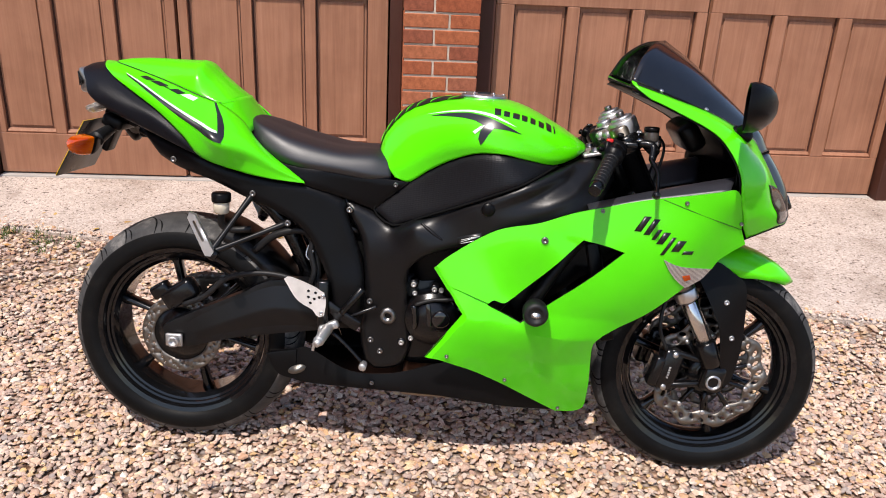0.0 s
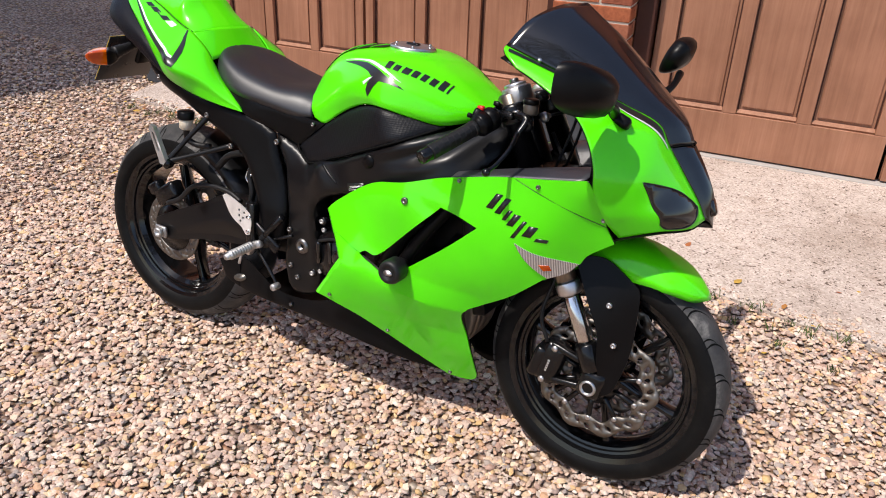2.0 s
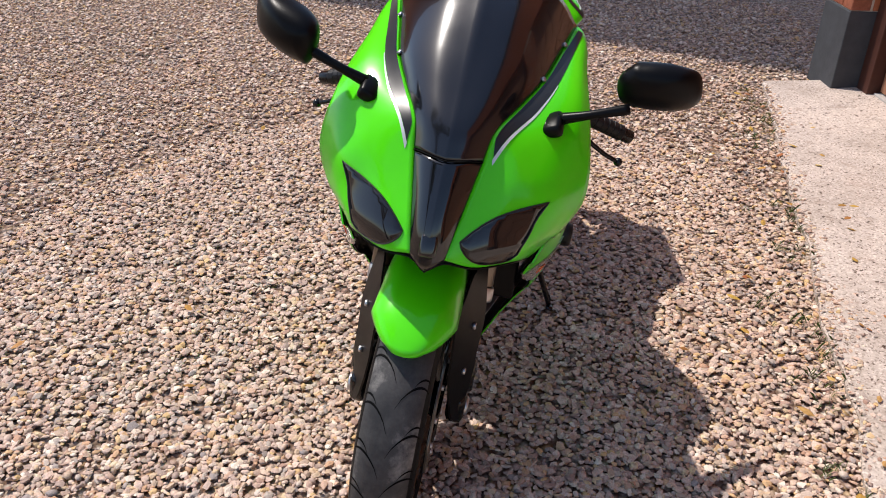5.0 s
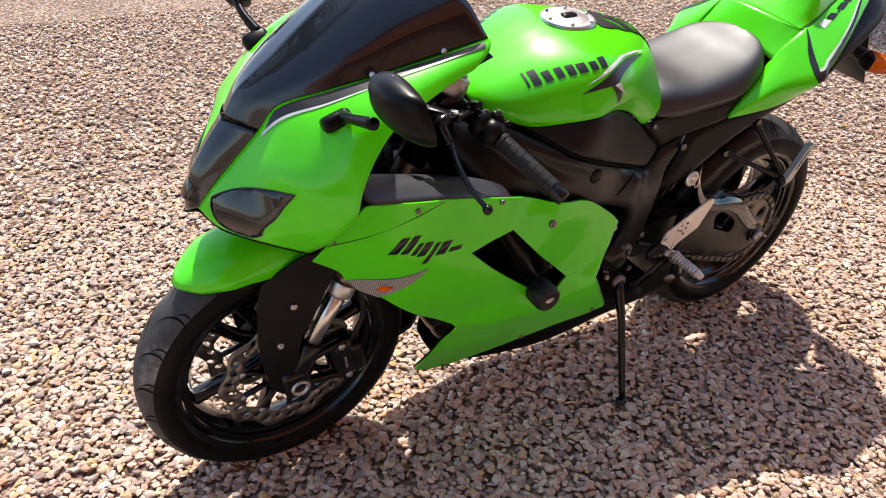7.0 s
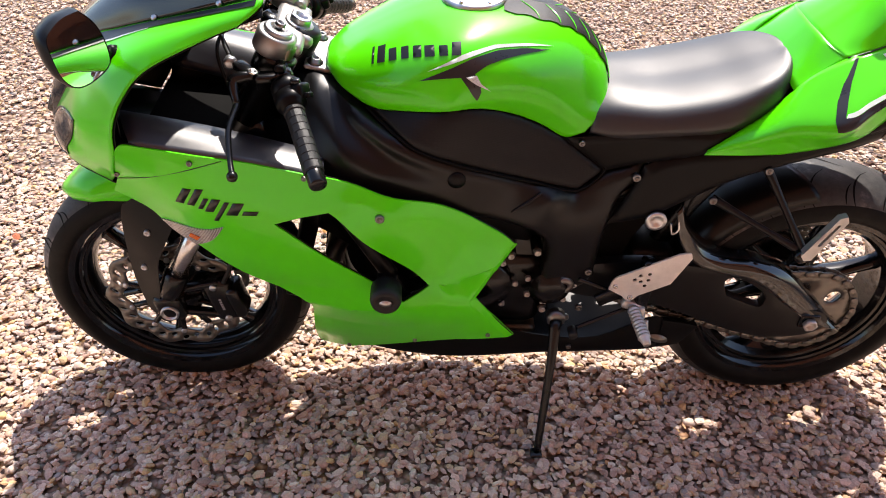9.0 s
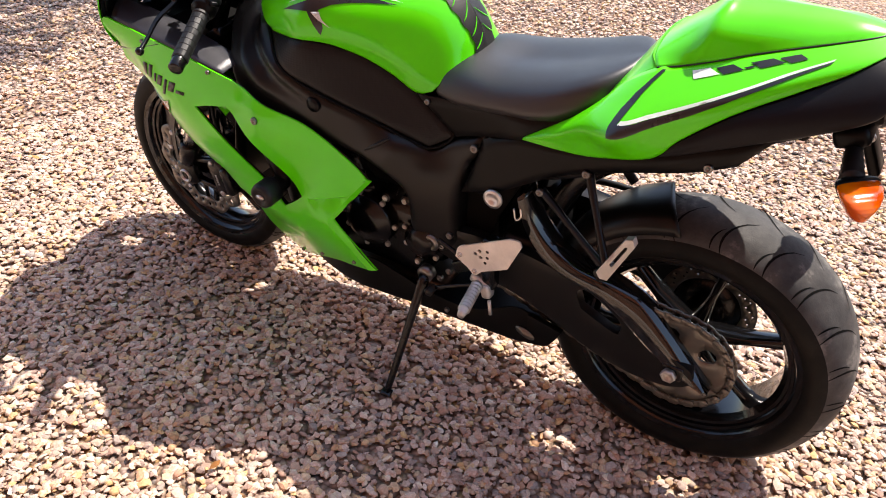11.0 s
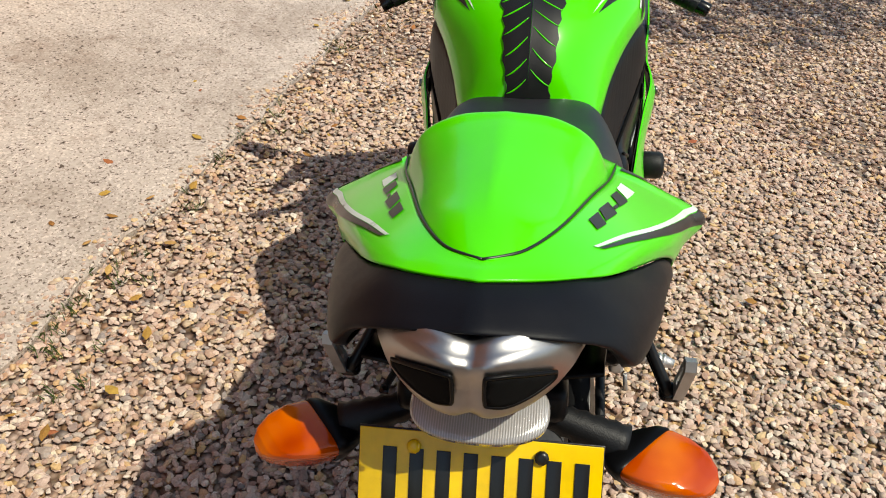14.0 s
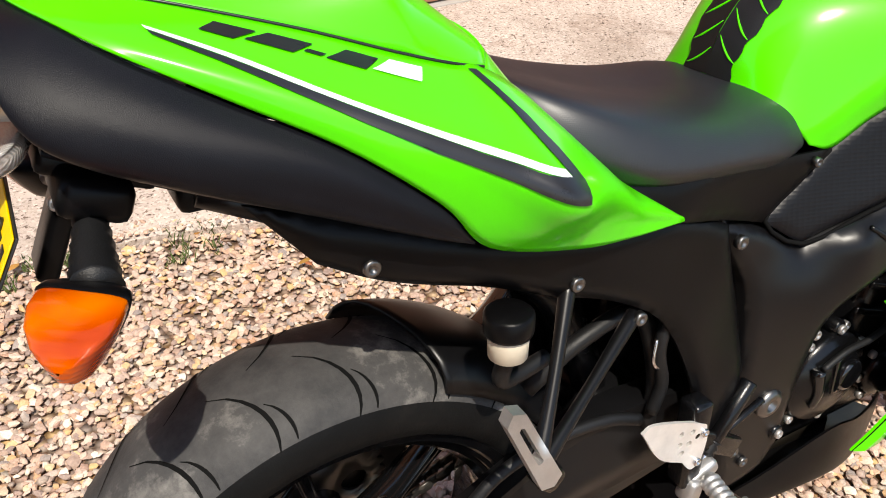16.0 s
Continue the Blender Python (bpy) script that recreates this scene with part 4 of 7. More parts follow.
def sprocket():
    n = 43
    out = []
    for i in range(n * 4):
        a = 2 * math.pi * i / (n * 4)
        r = 0.110 + (0.005, 0.005, -0.003, -0.003)[i % 4]
        out.append((r * math.cos(a), r * math.sin(a)))
    cut = []
    for k in range(5):
        a = 2 * math.pi * k / 5
        cut.append([((0.068 + 0.020 * math.cos(b)) * math.cos(a + 0.26 * math.sin(b)), (0.068 + 0.020 * math.cos(b)) * math.sin(a + 0.26 * math.sin(b))) for b in [i * math.pi / 5 for i in range(10)]])
    pts, faces = fill(out, cut, 0.02)
    return bm_mesh("sprocket", [(x, 0, z) for x, z in pts], faces, 0.006)


sp = part("sprocket", sprocket(), M_CHAIN, rear, "dark steel chain sprocket")
sp.location = (0, 0.098, 0)


def chain():
    """Links round the two sprockets: plates in pairs with rollers between."""
    p0, p1, r0, r1 = Vector((-0.7025, 0.304)), Vector((-0.19, 0.40)), 0.110, 0.034
    d = (p1 - p0)
    base = math.atan2(d.y, d.x)
    path = []
    for i in range(25):
        a = base + math.pi / 2 + math.pi * i / 24
        path.append(p0 + Vector((math.cos(a), math.sin(a))) * r0)
    for i in range(13):
        a = base - math.pi / 2 + math.pi * i / 12
        path.append(p1 + Vector((math.cos(a), math.sin(a))) * r1)
    path.append(path[0])
    s = [0.0]
    for a, b in zip(path, path[1:]):
        s.append(s[-1] + (b - a).length)
    n = int(s[-1] / 0.0159)
    pos = [Vector((float(np.interp(s[-1] * k / n, s, [q.x for q in path])), float(np.interp(s[-1] * k / n, s, [q.y for q in path])))) for k in range(n)]
    bm = bmesh.new()
    for k in range(n):
        a, b = pos[k], pos[(k + 1) % n]
        ang = math.degrees(math.atan2(b.y - a.y, b.x - a.x))
        w = 0.010 if k % 2 else 0.007
        for sy in (-1, 1):
            bm_box(bm, (0.022, 0.0022, 0.0145), ((a.x + b.x) / 2, 0.098 + sy * w, (a.y + b.y) / 2), pose(0, 0, 0, 0, -ang, 0), 0.0035, 1)
        bm_box(bm, (0.008, 0.014, 0.008), (a.x, 0.098, a.y), None, 0.003, 1)
    return bm


part("chain", chain(), M_CHAIN, bike, "oily steel drive chain")

GUARD = []
for (x0, z0), (x1, z1) in (((-0.362, 0.618), (-0.345, 0.600)), ((-0.385, 0.560), (-0.362, 0.535)), ((-0.430, 0.502), (-0.400, 0.480)), ((-0.485, 0.474), (-0.450, 0.450)), ((-0.556, 0.463), (-0.530, 0.430)),
                           ((-0.627, 0.434), (-0.578, 0.402)), ((-0.690, 0.378), (-0.640, 0.350)), ((-0.745, 0.318), (-0.710, 0.303)), ((-0.782, 0.278), (-0.777, 0.276))):
    GUARD.append([(x0 + (x1 - x0) * k, y, z0 + (z1 - z0) * k) for k, y in ((0.0, 0.090), (0.10, 0.116), (0.42, 0.134), (1.0, 0.140))])
one_side("chain_guard", M_GLOSS, Net(GUARD).grid(5, 5), 1, 0.004, label="gloss black pointed chain guard")
# ---- swingarm, hugger, brakes at the back ----
SWING = [(-0.735, 0.318), (-0.735, 0.340), (-0.667, 0.376), (-0.60, 0.408), (-0.52, 0.446), (-0.457, 0.480), (-0.36, 0.486), (-0.24, 0.472), (-0.15, 0.450),
         (-0.12, 0.410), (-0.16, 0.378), (-0.28, 0.362), (-0.363, 0.348), (-0.535, 0.320), (-0.665, 0.286), (-0.735, 0.280)]
slab_part("swingarm", M_FRAME, joined([SWING + SWING[:1]], 2), 0.086, 0.126, -1, label="satin black box-section swingarm", bevel=0.008)
CREST = [(-0.650, 0.128, 0.322), (-0.545, 0.134, 0.366), (-0.452, 0.138, 0.400), (-0.380, 0.136, 0.400), (-0.300, 0.128, 0.388)]
ridge = Net([[(-0.690, 0.1255, 0.352), (-0.560, 0.1255, 0.418), (-0.455, 0.1255, 0.466), (-0.375, 0.1255, 0.470), (-0.290, 0.1255, 0.466)],
             [(-0.675, 0.1265, 0.330), (-0.550, 0.1315, 0.385), (-0.453, 0.1345, 0.425), (-0.378, 0.1335, 0.425), (-0.295, 0.1265, 0.420)], CREST,
             [(-0.645, 0.1255, 0.306), (-0.540, 0.1255, 0.336), (-0.450, 0.1255, 0.356), (-0.382, 0.1255, 0.362), (-0.300, 0.1255, 0.366)]])
sharp(one_side("swingarm_rib", M_FRAME, ridge.grid(4, 4), -1, 0.002), 12)
BEAM = [(-0.13, 0.45), (-0.24, 0.466), (-0.34, 0.468), (-0.43, 0.455), (-0.540, 0.440), (-0.590, 0.402), (-0.642, 0.348), (-0.70, 0.336), (-0.74, 0.320), (-0.745, 0.285), (-0.70, 0.258), (-0.62, 0.252),
        (-0.540, 0.270), (-0.468, 0.300), (-0.379, 0.339), (-0.30, 0.358), (-0.20, 0.372), (-0.12, 0.40)]
EYE = [(-0.488, 0.418), (-0.516, 0.427), (-0.580, 0.386), (-0.588, 0.358), (-0.574, 0.345), (-0.500, 0.377)]
slab_part("swingarm", M_FRAME, joined([BEAM + BEAM[:1]], 2), 0.112, 0.136, 1, [joined([EYE[::-1] + EYE[-1:]], 3)], label="satin black swingarm leg with an open eye", bevel=0.006)
part("swingarm_bridge", box((0.10, 0.20, 0.07), (-0.335, 0.0, 0.430), bevel=0.02), M_FRAME, bike)
for s in (-1, 1):
    adj = part("axle_block", box((0.046, 0.012, 0.036), (-0.705, s * 0.136, 0.304), bevel=0.005), M_CAST if s < 0 else M_ENGINE, bike, "alloy chain adjuster block")
    part("axle_nut", lathe([(0.016, 0), (0.016, 0.010), (0.011, 0.012), (0.010, 0.004)], 6, along((-0.7025, s * 0.145, 0.304), (-0.7025, s * 0.2, 0.304))), M_PEGMETAL, bike)


def arc_guard(centre, r, a0, a1, half, y0=0.0, thick=0.004, drop=0.03, n=26, skew=0.0):
    """A mudguard that follows a wheel, curved across."""
    rows = []
    for i in range(n + 1):
        row = []
        for j in range(13):
            t = -1 + 2 * j / 12
            a = radians(a0 + (a1 + skew * t - a0) * i / n)
            rr = r - drop * abs(t) ** 2.6
            row.append((centre[0] + rr * math.cos(a), y0 + half * math.sin(t * 1.35) / math.sin(1.35), centre[2] + rr * math.sin(a)))
        rows.append(row)
    return grid_mesh("guard", np.array(rows), thick)


part("rear_hugger", arc_guard(REAR, 0.334, 8, 74, 0.085, drop=0.045, n=34, skew=7.0), M_FRAME, bike, "black rear hugger")
cal = bmesh.new()
bm_box(cal, (0.095, 0.05, 0.055), (-0.695, -0.105, 0.425), pose(0, 0, 0, 0, -32, 0), 0.012)
bm_box(cal, (0.050, 0.035, 0.035), (-0.745, -0.110, 0.432), pose(0, 0, 0, 0, -32, 0), 0.008)
part("rear_caliper", cal, M_ENGINE, bike, "black rear brake caliper")
part("brake_hose", tube([(-0.679, -0.130, 0.401), (-0.62, -0.136, 0.431), (-0.562, -0.138, 0.483), (-0.489, -0.138, 0.502), (-0.417, -0.140, 0.50), (-0.370, -0.145, 0.485)], 0.0075), M_RUBBER, bike)
part("shock_hose", tube([(-0.50, -0.10, 0.55), (-0.44, -0.11, 0.60), (-0.36, -0.11, 0.61), (-0.33, -0.12, 0.52), (-0.34, -0.13, 0.45)], 0.010), M_RUBBER, bike)
part("shock_absorber", tube([(-0.27, 0.0, 0.34), (-0.27, 0.0, 0.62)], 0.035), M_ENGINE, bike)

# ---- engine, radiator, frame ----
engine = part("engine", box((0.34, 0.25, 0.20), (0.06, 0.0, 0.37), bevel=0.03), M_ENGINE, bike, "black cast engine block")
part("cylinder_block", box((0.20, 0.28, 0.28), (0.15, 0.0, 0.52), pose(0, 0, 0, 0, 22, 0), 0.025), M_ENGINE, engine)
part("gearbox", box((0.16, 0.22, 0.22), (-0.07, 0.0, 0.42), bevel=0.03), M_ENGINE, engine)
part("airbox", box((0.34, 0.22, 0.20), (0.06, 0.0, 0.60), pose(0, 0, 0, 0, -12, 0), 0.03), M_PLASTIC, engine)
for s, x, z, r, y in ((-1, -0.030, 0.415, 0.072, 0.128), (1, 0.03, 0.410, 0.066, 0.128), (-1, 0.105, 0.372, 0.040, 0.13), (1, -0.115, 0.405, 0.045, 0.125)):
    part("engine_cover", lathe([(r, -0.01), (r, 0.018), (r * 0.94, 0.026), (r * 0.72, 0.030), (r * 0.66, 0.036), (r * 0.2, 0.038)], 28, along((x, s * y, z), (x, s * 1.0, z))), M_ENGINE, engine, "black round engine cover")
    for k in range(7):
        a = 2 * math.pi * k / 7 + 0.4
        bolt((x + (r + 0.006) * math.cos(a), y + 0.016, z + (r + 0.006) * math.sin(a)), s, 0.0065, M_PEGMETAL, engine)
for x, z in ((-0.079, 0.503), (-0.026, 0.493), (0.018, 0.457), (-0.108, 0.457), (-0.105, 0.345)):
    for s in (-1, 1):
        bolt((x, 0.150, z), s, 0.007, M_PEGMETAL, engine)
        part("bolt_boss", rod((x, s * 0.105, z), (x, s * 0.149, z), 0.012, 12), M_ENGINE, engine)
part("clutch_arm", tube([(-0.075, -0.165, 0.452), (-0.070, -0.168, 0.418), (-0.072, -0.165, 0.392)], [0.009, 0.007, 0.006], 10), M_GLOSS, engine, "gloss black clutch arm")
part("clutch_cable", tube([(-0.072, -0.168, 0.455), (-0.03, -0.168, 0.470), (0.03, -0.17, 0.480), (0.12, -0.165, 0.52)], 0.0048), M_RUBBER, engine)
part("cover_rib", box((0.012, 0.006, 0.060), (-0.036, -0.167, 0.430), pose(0, 0, 0, 0, -8, 0), 0.002), M_GLOSS, engine)
part("cover_disc", lathe([(0.024, 0), (0.024, 0.006), (0.018, 0.009), (0.004, 0.009)], 24, along((-0.006, -0.163, 0.420), (-0.006, -0.5, 0.420))), M_GLOSS, engine)
for s in (-1, 1):
    for k in range(5):
        part("cooling_fin", box((0.20, 0.006, 0.010), (0.10 + 0.02 * k, s * 0.142, 0.47 + 0.034 * k), pose(0, 0, 0, 0, 22, 0), 0.002), M_ENGINE, engine)
    part("coolant_hose", tube([(0.30, s * 0.10, 0.60), (0.20, s * 0.150, 0.56), (0.16, s * 0.155, 0.50), (0.12, s * 0.14, 0.44)], 0.017), M_RUBBER, bike)
rad = bmesh.new()
bm_box(rad, (0.035, 0.34, 0.26), (0.385, 0.0, 0.52), pose(0, 0, 0, 0, -14, 0), 0.006)
part("radiator", rad, M_PLASTIC, bike, "black radiator behind the front wheel")
for k in range(4):
    y = -0.06 + 0.04 * k
    part("exhaust_header", tube([(0.30, y, 0.50), (0.345, y, 0.40), (0.33, y * 0.9, 0.27), (0.24, y * 0.7, 0.20), (0.05, y * 0.6, 0.19)], 0.018), M_DISC, bike)

SPAR = Side([(-0.248, 0.133, 0.683), (-0.142, 0.148, 0.417), (-0.140, 0.141, 0.648), (-0.057, 0.162, 0.683), (0.030, 0.188, 0.719), (0.110, 0.209, 0.755), (0.182, 0.209, 0.785), (0.275, 0.150, 0.822),
             (0.360, 0.085, 0.845), (-0.080, 0.180, 0.655), (0.095, 0.206, 0.685), (0.200, 0.211, 0.715), (0.300, 0.185, 0.765), (0.370, 0.135, 0.785), (-0.110, 0.142, 0.300), (-0.200, 0.146, 0.520), (-0.200, 0.142, 0.300),
             (-0.160, 0.152, 0.610), (0.000, 0.186, 0.630)])
SPAR_BASE = SPAR
LIP = [(0.085, 0.672), (0.160, 0.700), (0.235, 0.728), (0.300, 0.762), (0.350, 0.815)]


def SPAR(x, z):
    """The frame's flank with a rolled lip along its lower front edge and a hollow behind the lip."""
    y = SPAR_BASE(x, z)
    best, along_it, run = None, 0.0, 0.0
    for (x0, z0), (x1, z1) in zip(LIP, LIP[1:]):
        dx, dz = x1 - x0, z1 - z0
        n = math.hypot(dx, dz)
        c = min(max(((x - x0) * dx + (z - z0) * dz) / n / n, 0.0), 1.0)
        d = math.hypot(x - x0 - c * dx, z - z0 - c * dz) * (1 if (z - z0) * dx - (x - x0) * dz > 0 else -1)
        if best is None or abs(d) < abs(best):
            best, along_it = d, run + c * n
        run += n
    grow = min(1.0, along_it / 0.16) ** 1.5
    return y + grow * (0.004 * math.exp(-(best / 0.012) ** 2) - 0.014 * math.exp(-((best - 0.034) / 0.016) ** 2))


SPAR_LINE = joined([[(-0.262, 0.705), (-0.19, 0.676), (-0.142, 0.647)], [(-0.142, 0.647), (-0.057, 0.680), (0.030, 0.717), (0.110, 0.753), (0.182, 0.784), (0.275, 0.820), (0.355, 0.846)],
                    [(0.355, 0.846), (0.40, 0.83), (0.40, 0.79)], [(0.40, 0.79), (0.33, 0.70), (0.22, 0.655), (0.10, 0.63), (0.0, 0.605), (-0.065, 0.575), (-0.095, 0.53), (-0.092, 0.42), (-0.085, 0.32)],
                    [(-0.085, 0.32), (-0.11, 0.275), (-0.17, 0.262), (-0.20, 0.285)], [(-0.20, 0.285), (-0.215, 0.36), (-0.205, 0.45), (-0.207, 0.53), (-0.22, 0.615), (-0.25, 0.665), (-0.262, 0.705)]])
SPAR_SHORT = [p for p in SPAR_LINE if p[1] > 0.425]
last = max(i for i, p in enumerate(SPAR_SHORT) if p[0] > -0.12 and p[1] < 0.5)
SPAR_SHORT[last + 1:last + 1] = [(-0.108, 0.398), (-0.135, 0.384), (-0.165, 0.388), (-0.192, 0.408)]
for s in (-1, 1):
    f = panel("frame_spar", M_FRAME, SPAR_LINE if s < 0 else SPAR_SHORT, SPAR, s, thick=0.055, label="satin black alloy frame spar", step=0.009, roll=(0.016, 0.010))
    part("frame_rib", tube([(x, s * (SPAR(x, z) + 0.0005), z) for x, z in ((-0.066, 0.668), (-0.040, 0.650), (-0.012, 0.632))], [0.003, 0.0042, 0.002], 8), M_FRAME, f)
    part("pivot_bolt", lathe([(0.022, 0), (0.022, 0.008), (0.016, 0.012), (0.009, 0.012), (0.008, 0.002)], 20, along((-0.142, s * 0.144, 0.415), (-0.142, s * 1, 0.415))), M_BOLT, bike, "dull steel swingarm pivot bolt")
    part("frame_plug", lathe([(0.017, 0), (0.016, 0.003), (0.004, 0.004)], 20, along((0.095, s * (SPAR(0.095, 0.718) + 0.001), 0.718), (0.095, s, 0.718))), M_PLASTIC, bike)
    for x, z in ((-0.185, 0.345), (-0.160, 0.315), (-0.190, 0.45)):
        bolt((x, SPAR(x, z) + 0.002, z), s, 0.008)
plate = part("maker_plate", sheet("maker_plate", joined([[(0.025, 0.642), (0.082, 0.660), (0.086, 0.644), (0.029, 0.626), (0.025, 0.642)]], 1), SPAR, -1, thick=0.001, out=0.002, step=0.02), M_INK, bike, "small riveted maker's plate")
for k in range(3):
    x0, z0 = 0.034, 0.638 - 0.0045 * k
    part("print_bar", sheet("print_bar", [(x0, z0), (x0 + 0.045 - 0.01 * (k == 1), z0 + 0.014), (x0 + 0.045 - 0.01 * (k == 1), z0 + 0.0118), (x0, z0 - 0.0022)], SPAR, -1, thick=0.0004, out=0.0028, step=0.03), M_SILVER, plate)

# ---- belly pan ----
BELLY = []
for x, w, top, low in ((-0.382, 0.134, 0.300, 0.212), (-0.345, 0.138, 0.305, 0.208), (-0.24, 0.142, 0.252, 0.204), (-0.119, 0.146, 0.256, 0.203), (0.014, 0.158, 0.300, 0.205),
                       (0.10, 0.146, 0.275, 0.190), (0.20, 0.110, 0.235, 0.166), (0.30, 0.065, 0.190, 0.146)):
    BELLY.append([(x, w * 0.97, top), (x, w, top * 0.5 + low * 0.5), (x, w, low + 0.006), (x, w * 0.93, low), (x, w * 0.5, low - 0.010), (x, 0, low - 0.013)])
sharp(both_sides("belly_pan", M_PLASTIC, Net(BELLY).grid(4, 4), 0.004, label="scuffed black plastic belly pan"), 30)
FLAP = joined([[(-0.380, 0.300), (-0.430, 0.291), (-0.462, 0.283)], [(-0.462, 0.283), (-0.445, 0.250), (-0.425, 0.226), (-0.380, 0.214)], [(-0.380, 0.214), (-0.380, 0.300)]], 4)
for s in (-1, 1):
    slab_part("belly_flap", M_PLASTIC, FLAP, 0.120, 0.136, s, label="black rear flap of the belly pan", bevel=0.003)
part("exhaust_collector", box((0.27, 0.15, 0.055), (0.02, 0.0, 0.186), bevel=0.016), M_TUBE, bike, "bronze tinted exhaust collector under the engine")
for s in (-1, 1):
    oval = part("badge", lathe([(0.026, 0), (0.026, 0.002), (0.0, 0.003)], 20, Matrix.Translation((-0.378, s * 0.1375, 0.246)) @ pose(0, 0, 0, -90 * s, 0, 0) @ pose(0, 0, 0, 0, 0, -20 * s) @ Matrix.Diagonal((0.95, 0.45, 1, 1))), M_CHAIN, bike, "small oval badge")
    bolt((-0.178, 0.146, 0.226), s, 0.006)

# ---- lower side fairings ----
FAIR = Side([(-0.026, 0.204, 0.561), (0.118, 0.226, 0.672), (0.278, 0.232, 0.709), (0.231, 0.250, 0.662), (0.36, 0.236, 0.745), (0.451, 0.240, 0.768), (0.549, 0.242, 0.769), (0.64, 0.247, 0.802),
             (0.69, 0.204, 0.715), (0.668, 0.246, 0.785), (0.572, 0.232, 0.663), (0.527, 0.237, 0.626), (0.642, 0.176, 0.598), (0.58, 0.195, 0.553), (0.415, 0.246, 0.651), (0.178, 0.230, 0.505),
             (0.11, 0.241, 0.492), (0.049, 0.246, 0.466), (0.195, 0.240, 0.455), (0.30, 0.243, 0.55), (0.016, 0.228, 0.346), (-0.036, 0.228, 0.344), (0.12, 0.236, 0.40), (0.399, 0.172, 0.390),
             (0.397, 0.060, 0.150), (0.390, 0.120, 0.255), (0.310, 0.082, 0.153), (0.235, 0.125, 0.205), (0.160, 0.165, 0.257), (0.080, 0.198, 0.300), (0.40, 0.222, 0.49), (0.50, 0.222, 0.545), (0.71, 0.185, 0.67)], 1e-5)
FAIR_BASE = FAIR
REAR_EDGE = [(-0.030, 0.560), (0.048, 0.462), (-0.039, 0.340)]
STEP_LINE, RIDGE_LINE = [(0.012, 0.528), (0.060, 0.514), (0.110, 0.496)], [(0.050, 0.460), (0.130, 0.446), (0.215, 0.424), (0.300, 0.408), (0.390, 0.404)]
VENT_FOLD = [(0.232, 0.690), (0.280, 0.681), (0.330, 0.667)]
TOP_FOLD = [(0.020, 0.588), (0.090, 0.630), (0.190, 0.668), (0.270, 0.690), (0.300, 0.700)]


def off_line(x, z, line):
    """How far a place lies above (+) or below (-) a line that runs forwards, and the share of the line that it lies along."""
    best = None
    total = sum(math.dist(a, b) for a, b in zip(line, line[1:]))
    run = 0.0
    for (x0, z0), (x1, z1) in zip(line, line[1:]):
        dx, dz = x1 - x0, z1 - z0
        n = math.hypot(dx, dz)
        t = ((x - x0) * dx + (z - z0) * dz) / n / n
        c = min(max(t, 0.0), 1.0)
        d = math.hypot(x - x0 - c * dx, z - z0 - c * dz)
        side = 1 if (z - z0) * dx - (x - x0) * dz > 0 else -1
        if best is None or d < abs(best[0]):
            best = (side * d, (run + t * n) / total)
        run += n
    return best


def fair_crease(x, z):
    """The panel's pressed shape: a step behind the vent, a ridge from the rear notch under the vent, a fold under the top edge and turned-in rear edges."""
    y = FAIR_BASE(x, z)
    up, a = off_line(x, z, STEP_LINE)
    ends = max(0.0, min(1.0, (1.10 - a) * 5)) * max(0.0, min(1.0, a * 2.5))
    if up < 0:
        y -= 0.0085 * ends * max(0.0, min(1.0, -up / 0.004)) * max(0.0, 1 + up / 0.055)
    ridge, a = off_line(x, z, RIDGE_LINE)
    high = 0.006 + 0.007 * max(0.0, min(1.0, (a - 0.25) / 0.5))
    y += high * max(0.0, 1 - (ridge / 0.060 if ridge > 0 else -ridge / 0.085))
    top, a = off_line(x, z, TOP_FOLD)
    if top > 0:
        y -= 0.10 * min(top, 0.03) * max(0.0, min(1.0, (1.15 - a) * 5)) * max(0.0, min(1.0, a * 4))
    low, a = off_line(x, z, VENT_FOLD)
    if low < 0:
        y -= 0.30 * min(-low, 0.022) * max(0.0, 1 + low / 0.075) * max(0.0, min(1.0, a * 1.6)) * max(0.0, min(1.0, (1.12 - a) * 8))
    edge = min(abs(off_line(x, z, REAR_EDGE[:2])[0]), abs(off_line(x, z, REAR_EDGE[1:])[0]))
    return y - 0.75 * max(0.0, 0.013 - edge)


FAIR = fair_crease
FAIR_LINE = joined([[(-0.028, 0.563), (0.016, 0.604), (0.118, 0.672), (0.222, 0.701), (0.324, 0.735), (0.451, 0.768), (0.552, 0.786), (0.625, 0.800)], [(0.625, 0.800), (0.655, 0.806), (0.671, 0.786)],
                    [(0.671, 0.786), (0.690, 0.735), (0.695, 0.706)], [(0.695, 0.706), (0.714, 0.668)], [(0.714, 0.668), (0.663, 0.628), (0.646, 0.600)], [(0.646, 0.600), (0.58, 0.553)],
                    [(0.58, 0.553), (0.505, 0.486), (0.441, 0.443), (0.398, 0.416)], [(0.398, 0.416), (0.378, 0.385), (0.383, 0.310), (0.388, 0.245), (0.390, 0.180)],
                    [(0.390, 0.180), (0.384, 0.160), (0.360, 0.150), (0.312, 0.153)], [(0.312, 0.153), (0.235, 0.206), (0.160, 0.257), (0.080, 0.302), (0.0, 0.334), (-0.039, 0.338)],
                    [(-0.039, 0.338), (0.049, 0.464)], [(0.049, 0.464), (-0.028, 0.563)]])
